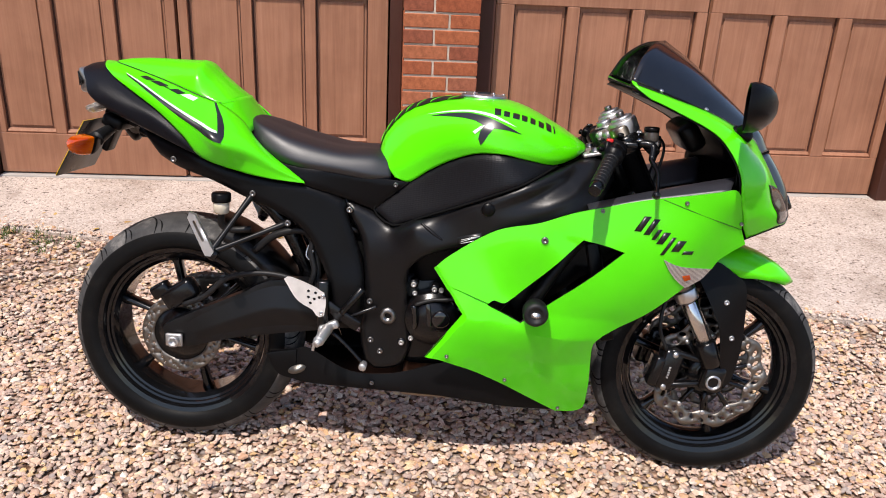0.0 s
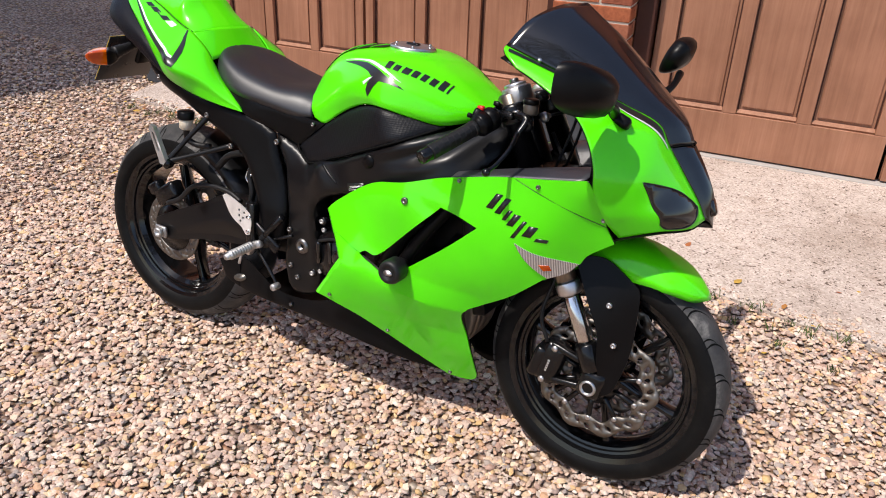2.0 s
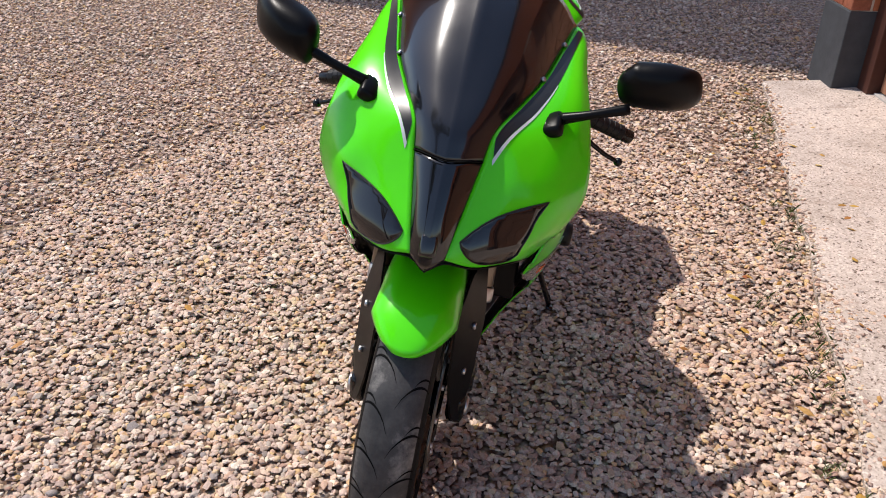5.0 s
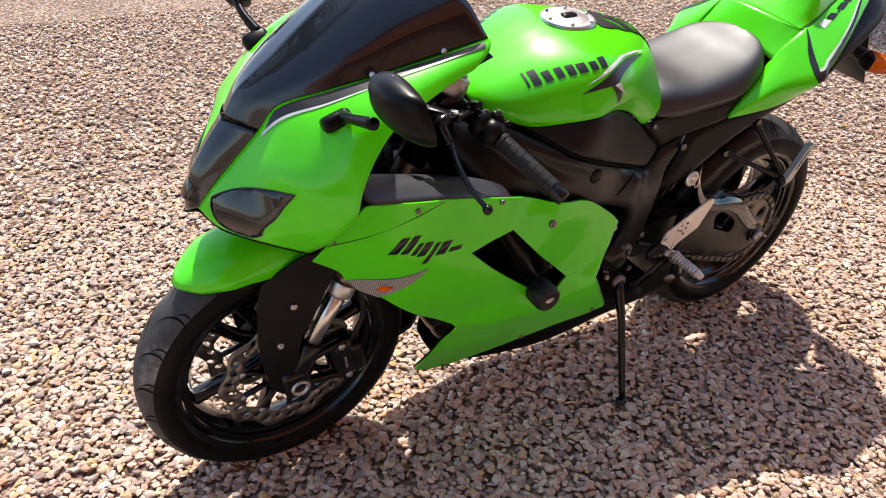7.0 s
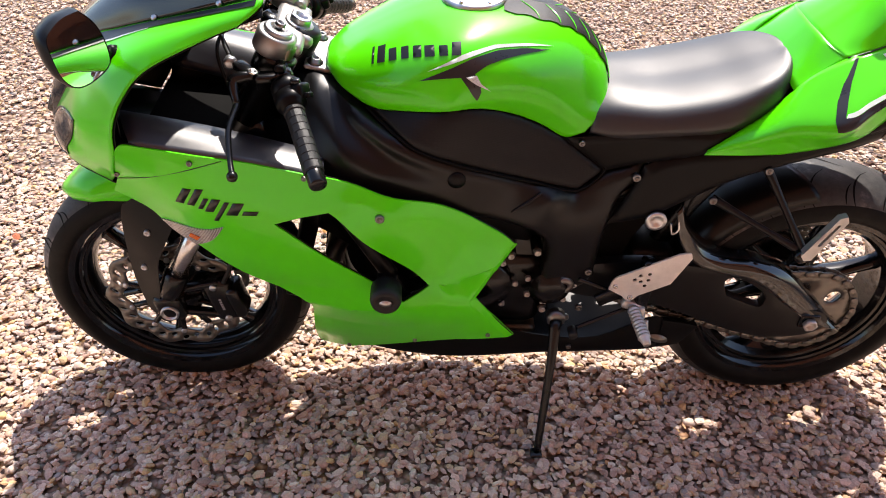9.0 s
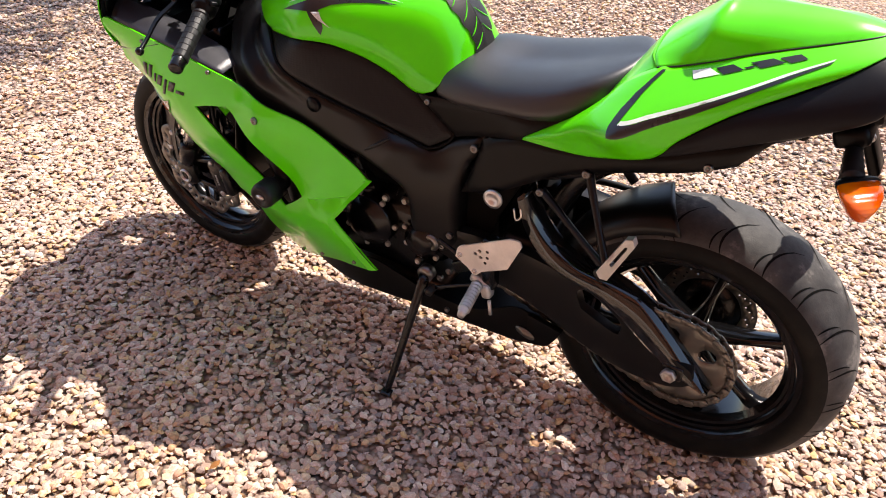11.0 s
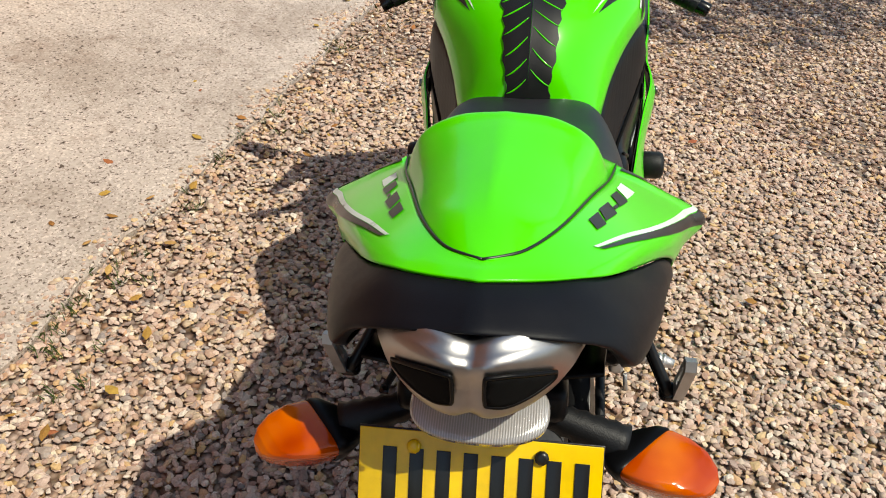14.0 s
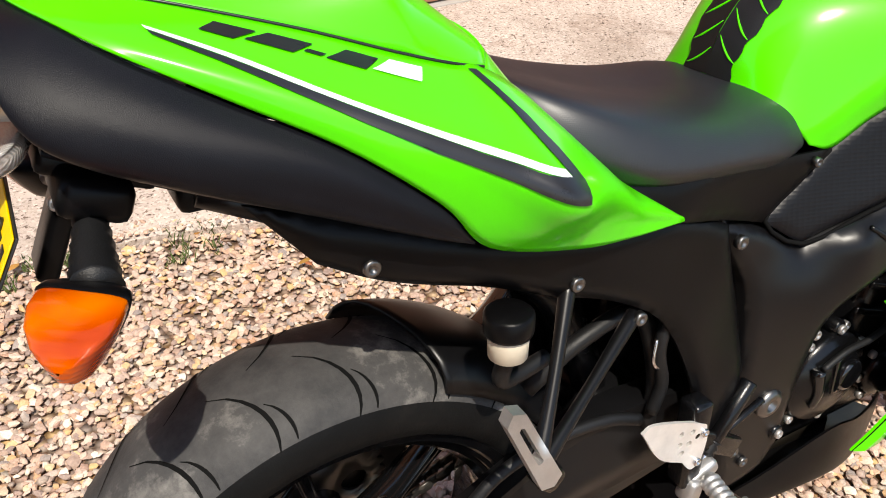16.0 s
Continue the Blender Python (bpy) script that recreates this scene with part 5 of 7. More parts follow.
VENT_REST = [[(0.190, 0.452), (0.248, 0.495)], [(0.248, 0.495), (0.345, 0.574), (0.420, 0.643)], [(0.420, 0.643), (0.372, 0.657), (0.322, 0.666)]]
VENT = {-1: joined([[(0.322, 0.666), (0.240, 0.582), (0.171, 0.512)], [(0.171, 0.512), (0.148, 0.497), (0.122, 0.503), (0.106, 0.491)], [(0.106, 0.491), (0.150, 0.471), (0.190, 0.452)]] + VENT_REST),
        1: joined([[(0.322, 0.666), (0.234, 0.578), (0.139, 0.491)], [(0.139, 0.491), (0.160, 0.472), (0.190, 0.452)]] + VENT_REST)}


def bars(count, slant, gaps, widths, heights, x0, z0, run, rise):
    """Slanted blocks along a line, for print that is not lettered."""
    out = []
    for k in range(count):
        t = gaps[k]
        x, z = x0 + run * t, z0 + rise * t
        w, h = widths[k], heights[k]
        out.append([(x, z), (x + w, z + w * rise / run), (x + w + slant * h, z + h + w * rise / run), (x + slant * h, z + h)])
    return out


for s in (-1, 1):
    f = panel("side_fairing", M_GREEN, FAIR_LINE, FAIR, s, [VENT[s]], 0.0035, label="lime green side fairing with an open vent", step=0.0095,
              lines=[STEP_LINE, [(x + 0.001, z - 0.004) for x, z in STEP_LINE], RIDGE_LINE[:-1], TOP_FOLD[:-1], VENT_FOLD[:-1], [(-0.012, 0.557), (0.033, 0.500), (0.060, 0.463), (0.034, 0.422), (-0.016, 0.349)]], fold=17)
    for x, z in ((0.231, 0.662), (0.549, 0.769), (0.69, 0.722), (0.016, 0.348), (0.166, 0.272), (0.318, 0.165), (0.36, 0.738)):
        bolt((x, FAIR(x, z) + 0.001, z), s, 0.005 if (x, z) != (0.231, 0.662) else 0.0085, None, f)
    seam = [(0.495, 0.774), (0.56, 0.752), (0.63, 0.728), (0.695, 0.706)]
    part("panel_seam", tube([(x, s * (FAIR(x, z) + 0.0002), z) for x, z in seam], 0.0008, 6), M_INK, f)
    part("fairing_liner", sheet("fairing_liner", FAIR_LINE, FAIR_BASE, s, [VENT[s]], 0.001, -0.0075, 0.02), M_PLASTIC, bike)
    grow = [(x + (x - 0.24) * 0.22, z + (z - 0.56) * 0.22) for x, z in VENT[-1]]
    pts, faces = fill(grow, (), 0.03)
    duct = bm_mesh("vent_duct", [(x, s * (0.150 + 0.2 * max(0, x - 0.33)), z) for x, z in pts], faces, 0.004)
    part("vent_duct", duct, M_PLASTIC, bike, "black duct inside the fairing vent")
    part("vent_strut", tube([(0.215, s * 0.205, 0.49), (0.262, s * 0.20, 0.57), (0.335, s * 0.18, 0.68)], 0.017), M_PLASTIC, bike)
    # crash bung on its tube
    bung = part("frame_slider", lathe([(0.020, 0), (0.020, 0.030), (0.027, 0.032), (0.030, 0.038), (0.0305, 0.070), (0.027, 0.080), (0.019, 0.083), (0.017, 0.080), (0.0, 0.080)], 28,
                                      along((0.222, s * 0.205, 0.487), (0.222, s * 1.0, 0.487))), M_RUBBER, bike, "black nylon crash bung")
    part("slider_badge", lathe([(0.012, 0), (0.012, 0.002), (0.0, 0.0025)], 16, Matrix.Translation((0.222, s * 0.2845, 0.487)) @ pose(0, 0, 0, -90 * s) @ Matrix.Diagonal((1, 0.62, 1, 1))), M_ALLOY, bung)
    # flush indicator in the lower edge
    ind = joined([[(0.512, 0.632), (0.56, 0.613), (0.644, 0.600)], [(0.644, 0.600), (0.622, 0.574), (0.583, 0.553)], [(0.583, 0.553), (0.556, 0.574), (0.534, 0.598), (0.512, 0.632)]])
    lens_ob = panel("front_indicator", M_RIBBED, ind, FAIR, s, (), 0.008, 0.0035, label="clear ribbed front indicator with an amber bulb")
    panel("amber_bulb", M_AMBER, [(0.566, 0.587), (0.586, 0.589), (0.592, 0.577), (0.576, 0.573)], FAIR, s, (), 0.002, 0.0055, lens_ob)
    # slanted dark print along the flank, as plain marks
    for a, w, lo, hi in ((0.000, 0.016, 0.026, 0.064), (0.024, 0.014, 0.022, 0.062), (0.048, 0.009, 0.014, 0.040), (0.064, 0.016, 0.006, 0.036), (0.090, 0.009, -0.018, 0.028), (0.108, 0.020, -0.006, 0.022), (0.138, 0.026, -0.010, -0.001)):
        a = a if s < 0 else 0.164 - a - w
        tri = [(0.432 + a + k * w + (z - 0.02) * 0.55 * (1 if s < 0 else -1), 0.672 + z * 0.95 - a * 0.13) for k, z in ((0, lo), (1, lo), (1, hi), (0, hi))]
        part("print_stroke", sheet("print_stroke", tri, FAIR, s, thick=0.0005, out=0.0012, step=0.02), M_INK, f)

# ---- nose fairing, screen, lamps ----
NOSE = Net([
    [(0.405, 0.178, 1.036), (0.407, 0.190, 1.030), (0.419, 0.200, 1.018), (0.446, 0.208, 0.999)],
    [(0.500, 0.156, 1.003), (0.500, 0.178, 1.001), (0.500, 0.198, 0.993), (0.498, 0.212, 0.978)],
    [(0.592, 0.134, 0.974), (0.598, 0.168, 0.969), (0.600, 0.203, 0.955), (0.594, 0.228, 0.932)],
    [(0.663, 0.104, 0.946), (0.668, 0.152, 0.934), (0.662, 0.205, 0.913), (0.638, 0.240, 0.886)],
    [(0.730, 0.071, 0.915), (0.722, 0.135, 0.893), (0.704, 0.200, 0.866), (0.662, 0.249, 0.836)],
    [(0.762, 0.060, 0.868), (0.760, 0.125, 0.848), (0.738, 0.195, 0.820), (0.670, 0.248, 0.786)],
    [(0.800, 0.049, 0.815), (0.792, 0.115, 0.795), (0.754, 0.182, 0.765), (0.690, 0.222, 0.735)],
    [(0.838, 0.038, 0.762), (0.827, 0.098, 0.748), (0.781, 0.161, 0.736), (0.698, 0.203, 0.712)],
    [(0.860, 0.030, 0.722), (0.840, 0.082, 0.709), (0.788, 0.146, 0.706), (0.718, 0.173, 0.681)]])
SCREEN = Net([
    [(0.405, 0.178, 1.036), (0.432, 0.135, 1.090), (0.470, 0.070, 1.124), (0.508, 0.0, 1.132)],
    [(0.500, 0.156, 1.003), (0.528, 0.125, 1.045), (0.562, 0.068, 1.074), (0.585, 0.0, 1.080)],
    [(0.592, 0.134, 0.974), (0.617, 0.105, 1.002), (0.643, 0.058, 1.018), (0.660, 0.0, 1.018)],
    [(0.663, 0.104, 0.946), (0.685, 0.080, 0.962), (0.705, 0.045, 0.970), (0.716, 0.0, 0.968)],
    [(0.730, 0.071, 0.915), (0.750, 0.050, 0.921), (0.763, 0.028, 0.922), (0.772, 0.0, 0.920)]])
CENTRE = Net([
    [(0.7295, 0.071, 0.9148), (0.7495, 0.050, 0.9208), (0.7625, 0.028, 0.9218), (0.7715, 0.0, 0.9198)],
    [(0.762, 0.060, 0.868), (0.780, 0.042, 0.873), (0.793, 0.022, 0.874), (0.800, 0.0, 0.874)],
    [(0.800, 0.049, 0.815), (0.818, 0.034, 0.820), (0.830, 0.018, 0.821), (0.836, 0.0, 0.821)],
    [(0.838, 0.038, 0.762), (0.852, 0.026, 0.765), (0.860, 0.013, 0.766), (0.864, 0.0, 0.766)],
    [(0.860, 0.030, 0.722), (0.868, 0.020, 0.716), (0.872, 0.010, 0.708), (0.874, 0.0, 0.702)]])
LAMP = joined([[(5.20, 1.86), (5.62, 1.36), (6.20, 0.79), (6.73, 0.43), (7.16, 0.22)], [(7.16, 0.22), (7.42, 0.37), (7.68, 0.70), (7.84, 1.10), (7.88, 1.48)], [(7.88, 1.48), (7.80, 1.76), (7.45, 1.90)], [(7.45, 1.90), (6.60, 1.81), (5.85, 1.73), (5.20, 1.86)]])
for s in (-1, 1):
    nose = one_side("nose_fairing", M_GREEN, NOSE.grid(6, 7), s, 0.003, label="lime green upper fairing")
    lin = NOSE.grid(4, 5)
    lin = lin - np.array([[NOSE.normal(u, v) for v in np.linspace(0, 3, lin.shape[1])] for u in np.linspace(0, 8, lin.shape[0])]) * 0.007
    one_side("fairing_liner", M_PLASTIC, lin, s, 0.001)
    lamp = part("headlight", NOSE.patch(LAMP, s, 0.0015, 0.16, 0.001), M_SMOKE, bike, "dark smoked headlight lens")
    edge = [NOSE.at(u, v) + NOSE.normal(u, v) * 0.001 for u, v in LAMP]
    part("lamp_seal", tube([(p[0], s * p[1], p[2]) for p in edge], 0.0013, 6, 1, closed=True), M_INK, lamp)
    trim = joined([[(0.10, 1.20), (1.0, 0.98), (2.0, 0.74), (3.0, 0.60), (3.7, 0.42), (4.75, 0.20)], [(4.75, 0.20), (4.2, 0.08)], [(4.2, 0.08), (3.0, 0.10), (2.0, 0.14), (1.0, 0.22), (0.10, 0.42)], [(0.10, 0.42), (0.10, 1.20)]], 4)
    part("decal_stripe", NOSE.patch(trim, s, 0.0014, 0.12), M_INK, nose)
    pale = joined([[(2.0, 0.80), (3.0, 0.69), (3.8, 0.49), (4.98, 0.24)], [(4.98, 0.24), (4.82, 0.19)], [(4.82, 0.19), (3.7, 0.43), (3.0, 0.61), (2.0, 0.76)], [(2.0, 0.76), (2.0, 0.80)]], 4)
    part("decal_stripe", NOSE.patch(pale, s, 0.0014, 0.12), M_SILVER, nose)
    for u in (0.75, 2.0):
        p = SCREEN.at(u, 0.06)
        part("screen_bolt", lathe([(0.005, 0), (0.005, 0.004), (0.002, 0.005)], 12, along((p[0], s * p[1], p[2]), (p[0] + 0.3, s * (p[1] + 0.6), p[2] + 0.8))), M_ALLOY, bike)
    # dark inner panels beside the instruments
    inner = Net([
        [(0.642, 0.241, 0.803), (0.55, 0.238, 0.786), (0.45, 0.236, 0.768), (0.33, 0.228, 0.736)],
        [(0.660, 0.205, 0.822), (0.56, 0.195, 0.802), (0.46, 0.185, 0.778), (0.33, 0.180, 0.742)],
        [(0.672, 0.165, 0.824), (0.57, 0.150, 0.795), (0.47, 0.140, 0.765), (0.34, 0.138, 0.728)],
        [(0.665, 0.110, 0.770), (0.57, 0.110, 0.745), (0.47, 0.110, 0.720), (0.34, 0.112, 0.690)]])
    one_side("inner_panel", M_CARBON, inner.grid(4, 5), s, 0.003, label="dark grey inner cockpit panel")
    side_in = Net([
        [(0.655, 0.238, 0.815), (0.648, 0.232, 0.880), (0.595, 0.216, 0.930), (0.500, 0.200, 0.975), (0.405, 0.198, 1.012)],
        [(0.690, 0.180, 0.820), (0.675, 0.170, 0.880), (0.62, 0.150, 0.930), (0.53, 0.150, 0.975), (0.42, 0.165, 1.020)],
        [(0.730, 0.060, 0.820), (0.715, 0.060, 0.880), (0.67, 0.070, 0.925), (0.60, 0.110, 0.962), (0.50, 0.145, 0.998)]])
    one_side("inner_cowl", M_PLASTIC, side_in.grid(4, 4), s, 0.002, label="black inside of the nose fairing")
    # mirror
    mir = new("mirror")
    mir.parent = bike
    tagged(mir, "black rear-view mirror on a short stalk")
    rings = []
    loop = joined([[(0.272, 0.942), (0.335, 0.944), (0.392, 0.968), (0.408, 1.010), (0.404, 1.052), (0.370, 1.066), (0.300, 1.060), (0.266, 1.035), (0.258, 0.980), (0.272, 0.942)]], 4)
    cy, cz = 0.333, 1.004
    loop = [(cy + (y - cy) * 0.93, cz + (z - cz) * 0.93) for y, z in loop]
    tip = radians(10)
    slope, deep, wide, high, lean, rake, cx, mid = -0.24, 1.3, 0.94, 0.86, 0.45, 0.0, 0.632, 0.998
    loop = [(cy + (y - cy) * math.cos(tip) - (z - cz) * math.sin(tip), mid + (y - cy) * math.sin(tip) + (z - cz) * math.cos(tip)) for y, z in loop]
    if s > 0:
        slope, deep, wide, high, lean, rake, cx, mid = 0.10, 0.86, 1.0, 1.0, 0.55, 0.33, 0.6435, 1.017
        loop = joined([[(0.284, 1.0535), (0.267, 1.030), (0.266, 1.002), (0.284, 0.9755), (0.334, 0.975), (0.3765, 0.9845), (0.394, 1.003), (0.393, 1.025), (0.380, 1.053), (0.354, 1.0595), (0.322, 1.060), (0.284, 1.0535)]], 4)
        loop = [(cy + (y - 0.330) * 1.05 - 0.003, mid + (z - mid) * 1.06) for y, z in loop]
    for dx, k in ((-0.008, 0.965), (0.0, 1.0), (0.012, 0.97), (0.028, 0.84), (0.040, 0.60), (0.047, 0.30), (0.049, 0.004)):
        rings.append([(cx + dx * deep + (y - cy) * k * slope + (z - mid) * k * high * rake, cy + (y - cy) * k * wide - dx * lean, mid + (z - mid) * k * high) for y, z in loop])
    shell = part("shell", grid_mesh("shell", np.array(rings) * (1, s, 1), closed=True), M_PLASTIC, mir)
    glass = [(cx - 0.006 + (y - cy) * 0.945 * slope + (z - mid) * 0.945 * high * rake, s * (cy + (y - cy) * 0.945 * wide + 0.003), mid + (z - mid) * 0.945 * high) for y, z in loop]
    pane = part("glass", bm_mesh("glass", glass, [tuple(range(len(glass)))], 0.002), M_MIRROR, mir, "mirror glass")
    sharp(pane, 30)
    part("stalk", tube([(0.664, s * 0.175, 0.935), (0.676, s * 0.225, 0.957), (0.672, s * 0.285, 0.978)], [0.011, 0.008, 0.010], 12), M_PLASTIC, mir)
    foot = box((0.050, 0.034, 0.026), (0.672, s * 0.166, 0.925), pose(0, 0, 0, s * 28, 20, 0), 0.008)
    part("stalk_foot", foot, M_PLASTIC, mir)
FACE = Net(np.concatenate([SCREEN.g, CENTRE.g[1:]]))
both_sides("windscreen", M_SCREEN, FACE.grid(7, 7, 0.0, 5.0), 0.003, label="dark smoked windscreen")
both_sides("nose_centre", M_GLOSS, FACE.grid(7, 7, 5.01, 8.0), 0.003, label="gloss black centre strip of the nose")
part("panel_gap", tube([(p[0] + 0.0006, p[1] * s, p[2] + 0.0006) for s, vs in ((1, (0, 1, 2)), (1, (3,)), (-1, (2, 1, 0))) for p in [FACE.at(5.0, v) for v in vs]], 0.0012, 6, 4), M_HOLLOW, bike)
duct = bmesh.new()
bm_box(duct, (0.02, 0.030, 0.040), (0.862, 0.0, 0.745), pose(0, 0, 0, 0, -25, 0), 0.006)
part("ram_air_scoop", duct, M_GLOSS, bike, "small glossy intake scoop")
UNDER = Net([[(0.874, 0.0, 0.702), (0.858, 0.030, 0.716), (0.838, 0.081, 0.706), (0.785, 0.144, 0.703), (0.714, 0.172, 0.679)],
             [(0.80, 0.0, 0.690), (0.79, 0.03, 0.692), (0.76, 0.07, 0.682), (0.72, 0.11, 0.668), (0.66, 0.16, 0.650)],
             [(0.66, 0.0, 0.690), (0.65, 0.03, 0.688), (0.63, 0.07, 0.680), (0.60, 0.11, 0.668), (0.56, 0.15, 0.650)]])
both_sides("nose_underside", M_PLASTIC, UNDER.grid(4, 4), 0.003, label="black underside of the nose")
# added sheet: its black stands for the shaded space below the instruments
part("dark_cockpit_sheet", box((0.34, 0.26, 0.012), (0.515, 0.0, 0.700), pose(0, 0, 0, 0, -8, 0), 0.004), M_HOLLOW, bike, "added black sheet for the shade under the instruments")
dash = bmesh.new()
bm_box(dash, (0.05, 0.17, 0.075), (0.585, 0.0, 0.905), pose(0, 0, 0, 0, -35, 0), 0.015)
part("dashboard", dash, M_PLASTIC, bike, "black instrument binnacle")

# ---- fuel tank and knee panels ----
TANK = Net([
    [(-0.140, 0.120, 0.768), (-0.160, 0.112, 0.790), (-0.176, 0.092, 0.806), (-0.186, 0.065, 0.814), (-0.192, 0.034, 0.817), (-0.194, 0, 0.818)],
    [(-0.104, 0.124, 0.760), (-0.127, 0.122, 0.796), (-0.150, 0.098, 0.828), (-0.166, 0.070, 0.850), (-0.174, 0.038, 0.868), (-0.176, 0, 0.876)],
    [(-0.058, 0.134, 0.791), (-0.078, 0.137, 0.826), (-0.100, 0.117, 0.862), (-0.118, 0.086, 0.895), (-0.128, 0.046, 0.918), (-0.131, 0, 0.928)],
    [(-0.004, 0.152, 0.822), (-0.018, 0.159, 0.853), (-0.035, 0.146, 0.890), (-0.055, 0.108, 0.924), (-0.068, 0.056, 0.947), (-0.072, 0, 0.956)],
    [(0.058, 0.178, 0.846), (0.053, 0.185, 0.869), (0.045, 0.177, 0.908), (0.030, 0.134, 0.944), (0.020, 0.068, 0.963), (0.015, 0, 0.968)],
    [(0.121, 0.197, 0.850), (0.119, 0.199, 0.868), (0.115, 0.188, 0.908), (0.105, 0.152, 0.948), (0.095, 0.075, 0.966), (0.090, 0, 0.971)],
    [(0.180, 0.175, 0.837), (0.185, 0.178, 0.856), (0.188, 0.168, 0.895), (0.182, 0.132, 0.930), (0.172, 0.065, 0.950), (0.168, 0, 0.955)],
    [(0.245, 0.142, 0.825), (0.252, 0.146, 0.842), (0.256, 0.136, 0.872), (0.252, 0.105, 0.900), (0.246, 0.055, 0.916), (0.243, 0, 0.920)],
    [(0.295, 0.100, 0.836), (0.300, 0.105, 0.845), (0.304, 0.098, 0.862), (0.303, 0.075, 0.878), (0.300, 0.040, 0.886), (0.298, 0, 0.888)],
    [(0.325, 0.055, 0.850), (0.328, 0.056, 0.853), (0.331, 0.050, 0.858), (0.332, 0.038, 0.862), (0.333, 0.020, 0.864), (0.334, 0, 0.865)]])
tank = both_sides("fuel_tank", M_GREEN, TANK.grid(6, 6), 0.003, label="lime green fuel tank with dark decals")
capz = 0.972
cap = part("filler_cap", lathe([(0.058, -0.006), (0.058, 0.003), (0.052, 0.006), (0.046, 0.004), (0.040, 0.006), (0.012, 0.007)], 36, pose(0.068, 0, capz - 0.002, 0, 1.5, 0)), M_ALLOY, tank, "alloy fuel filler cap")
part("lock_cover", box((0.034, 0.018, 0.006), (0.068, 0, capz + 0.007), bevel=0.003), M_ENGINE, cap)
for k in range(6):
    a = math.pi * k / 3
    part("cap_screw", lathe([(0.004, 0), (0.004, 0.004), (0.002, 0.005)], 8, pose(0.068 + 0.049 * math.cos(a), 0.049 * math.sin(a), capz + 0.002)), M_STEEL, cap)
pad_u = np.linspace(0.16, 4.0, 30)
pad = []
for u in pad_u:
    v0 = 4.02 + 0.05 * math.cos((u - 0.35) * 3.4) + 0.05 * math.cos(u * 12.5) - 0.30 * max(0.0, 0.5 - u) + 0.10 * max(0.0, u - 2.2)
    pad.append([TANK.at(u, v0 + (5 - v0) * k / 10) + TANK.normal(u, v0 + (5 - v0) * k / 10) * 0.0022 for k in range(11)])
pad_ob = part("tank_pad", grid_mesh("tank_pad", np.array(pad), 0.0, both=True), M_RUBBER, tank, "black rubber tank protector shaped like a spine")
for k in range(7):
    for s in (-1, 1):
        u0 = 0.30 + 0.50 * k + (0.25 if s < 0 else 0)
        rib = [(u0 + 0.36 * t ** 1.5, 4.06 + 0.86 * t) for t in (0, 0.25, 0.5, 0.75, 1.0)]
        rib = [TANK.at(u, v) + TANK.normal(u, v) * 0.0026 for u, v in rib]
        part("pad_rib", tube([(p[0], s * p[1], p[2]) for p in rib], [0.0006, 0.0013, 0.0014, 0.0011, 0.0005], 6, 3), M_GREEN, pad_ob)
for s in (-1, 1):
    dark = [(2.92, 3.00), (3.45, 2.93), (4.0, 2.80), (4.6, 2.54), (5.15, 2.22), (5.66, 1.90), (5.1, 1.98), (4.72, 1.98), (4.5, 1.60), (4.20, 0.92), (4.14, 1.35), (4.22, 1.75), (4.40, 2.08), (4.15, 2.34), (3.8, 2.55), (3.4, 2.76)]
    part("decal_blade", TANK.patch(dark, s, 0.001, 0.10), M_GREY, tank)
    pale = [(2.85, 3.16), (3.4, 3.10), (4.1, 2.97), (4.8, 2.70), (5.50, 2.22), (4.75, 2.55), (4.05, 2.86), (3.45, 3.00)]
    part("decal_blade", TANK.patch(pale, s, 0.001, 0.10), M_WHITE, tank)
    tick = [(3.92, 1.40), (4.20, 1.72), (4.34, 2.02), (4.60, 1.98), (4.30, 1.68)] if s > 0 else [(3.98, 1.75), (4.25, 2.02), (4.42, 2.12), (4.22, 1.82), (4.05, 1.62)]
    part("decal_blade", TANK.patch(tick, s, 0.0013, 0.10), M_SILVER, tank)
    for k in range(8):
        u, w = 4.86 + 0.282 * k, (0.24, 0.22, 0.25, 0.22, 0.21, 0.22, 0.23, 0.10)[k]
        tall = 1.0 if k in (0, 6, 7) else 0.72
        top = 2.70 + (0.42 + 0.045 * k) * tall
        part("print_block", TANK.patch([(u - 0.03, 2.70), (u + w - 0.07, 2.70), (u + w - 0.01, top), (u + 0.03, top)], s, 0.001, 0.10), M_INK, tank)

KNEE = Side([(-0.189, 0.122, 0.685), (-0.142, 0.141, 0.648), (-0.106, 0.125, 0.757), (-0.058, 0.134, 0.789), (-0.004, 0.152, 0.820), (0.058, 0.178, 0.843), (0.121, 0.197, 0.848), (0.185, 0.173, 0.837),
             (0.253, 0.139, 0.823), (-0.057, 0.162, 0.684), (0.030, 0.188, 0.721), (0.110, 0.209, 0.757), (0.182, 0.205, 0.787), (0.040, 0.181, 0.78), (-0.06, 0.147, 0.73)])
KNEE_LINE = joined([[(-0.190, 0.684), (-0.106, 0.757)], [(-0.106, 0.757), (-0.058, 0.789), (-0.004, 0.820), (0.058, 0.844), (0.121, 0.848), (0.185, 0.837), (0.255, 0.822)],
                    [(0.255, 0.822), (0.182, 0.787), (0.110, 0.756), (0.030, 0.720), (-0.057, 0.683), (-0.140, 0.650)], [(-0.140, 0.650), (-0.19, 0.684)]])
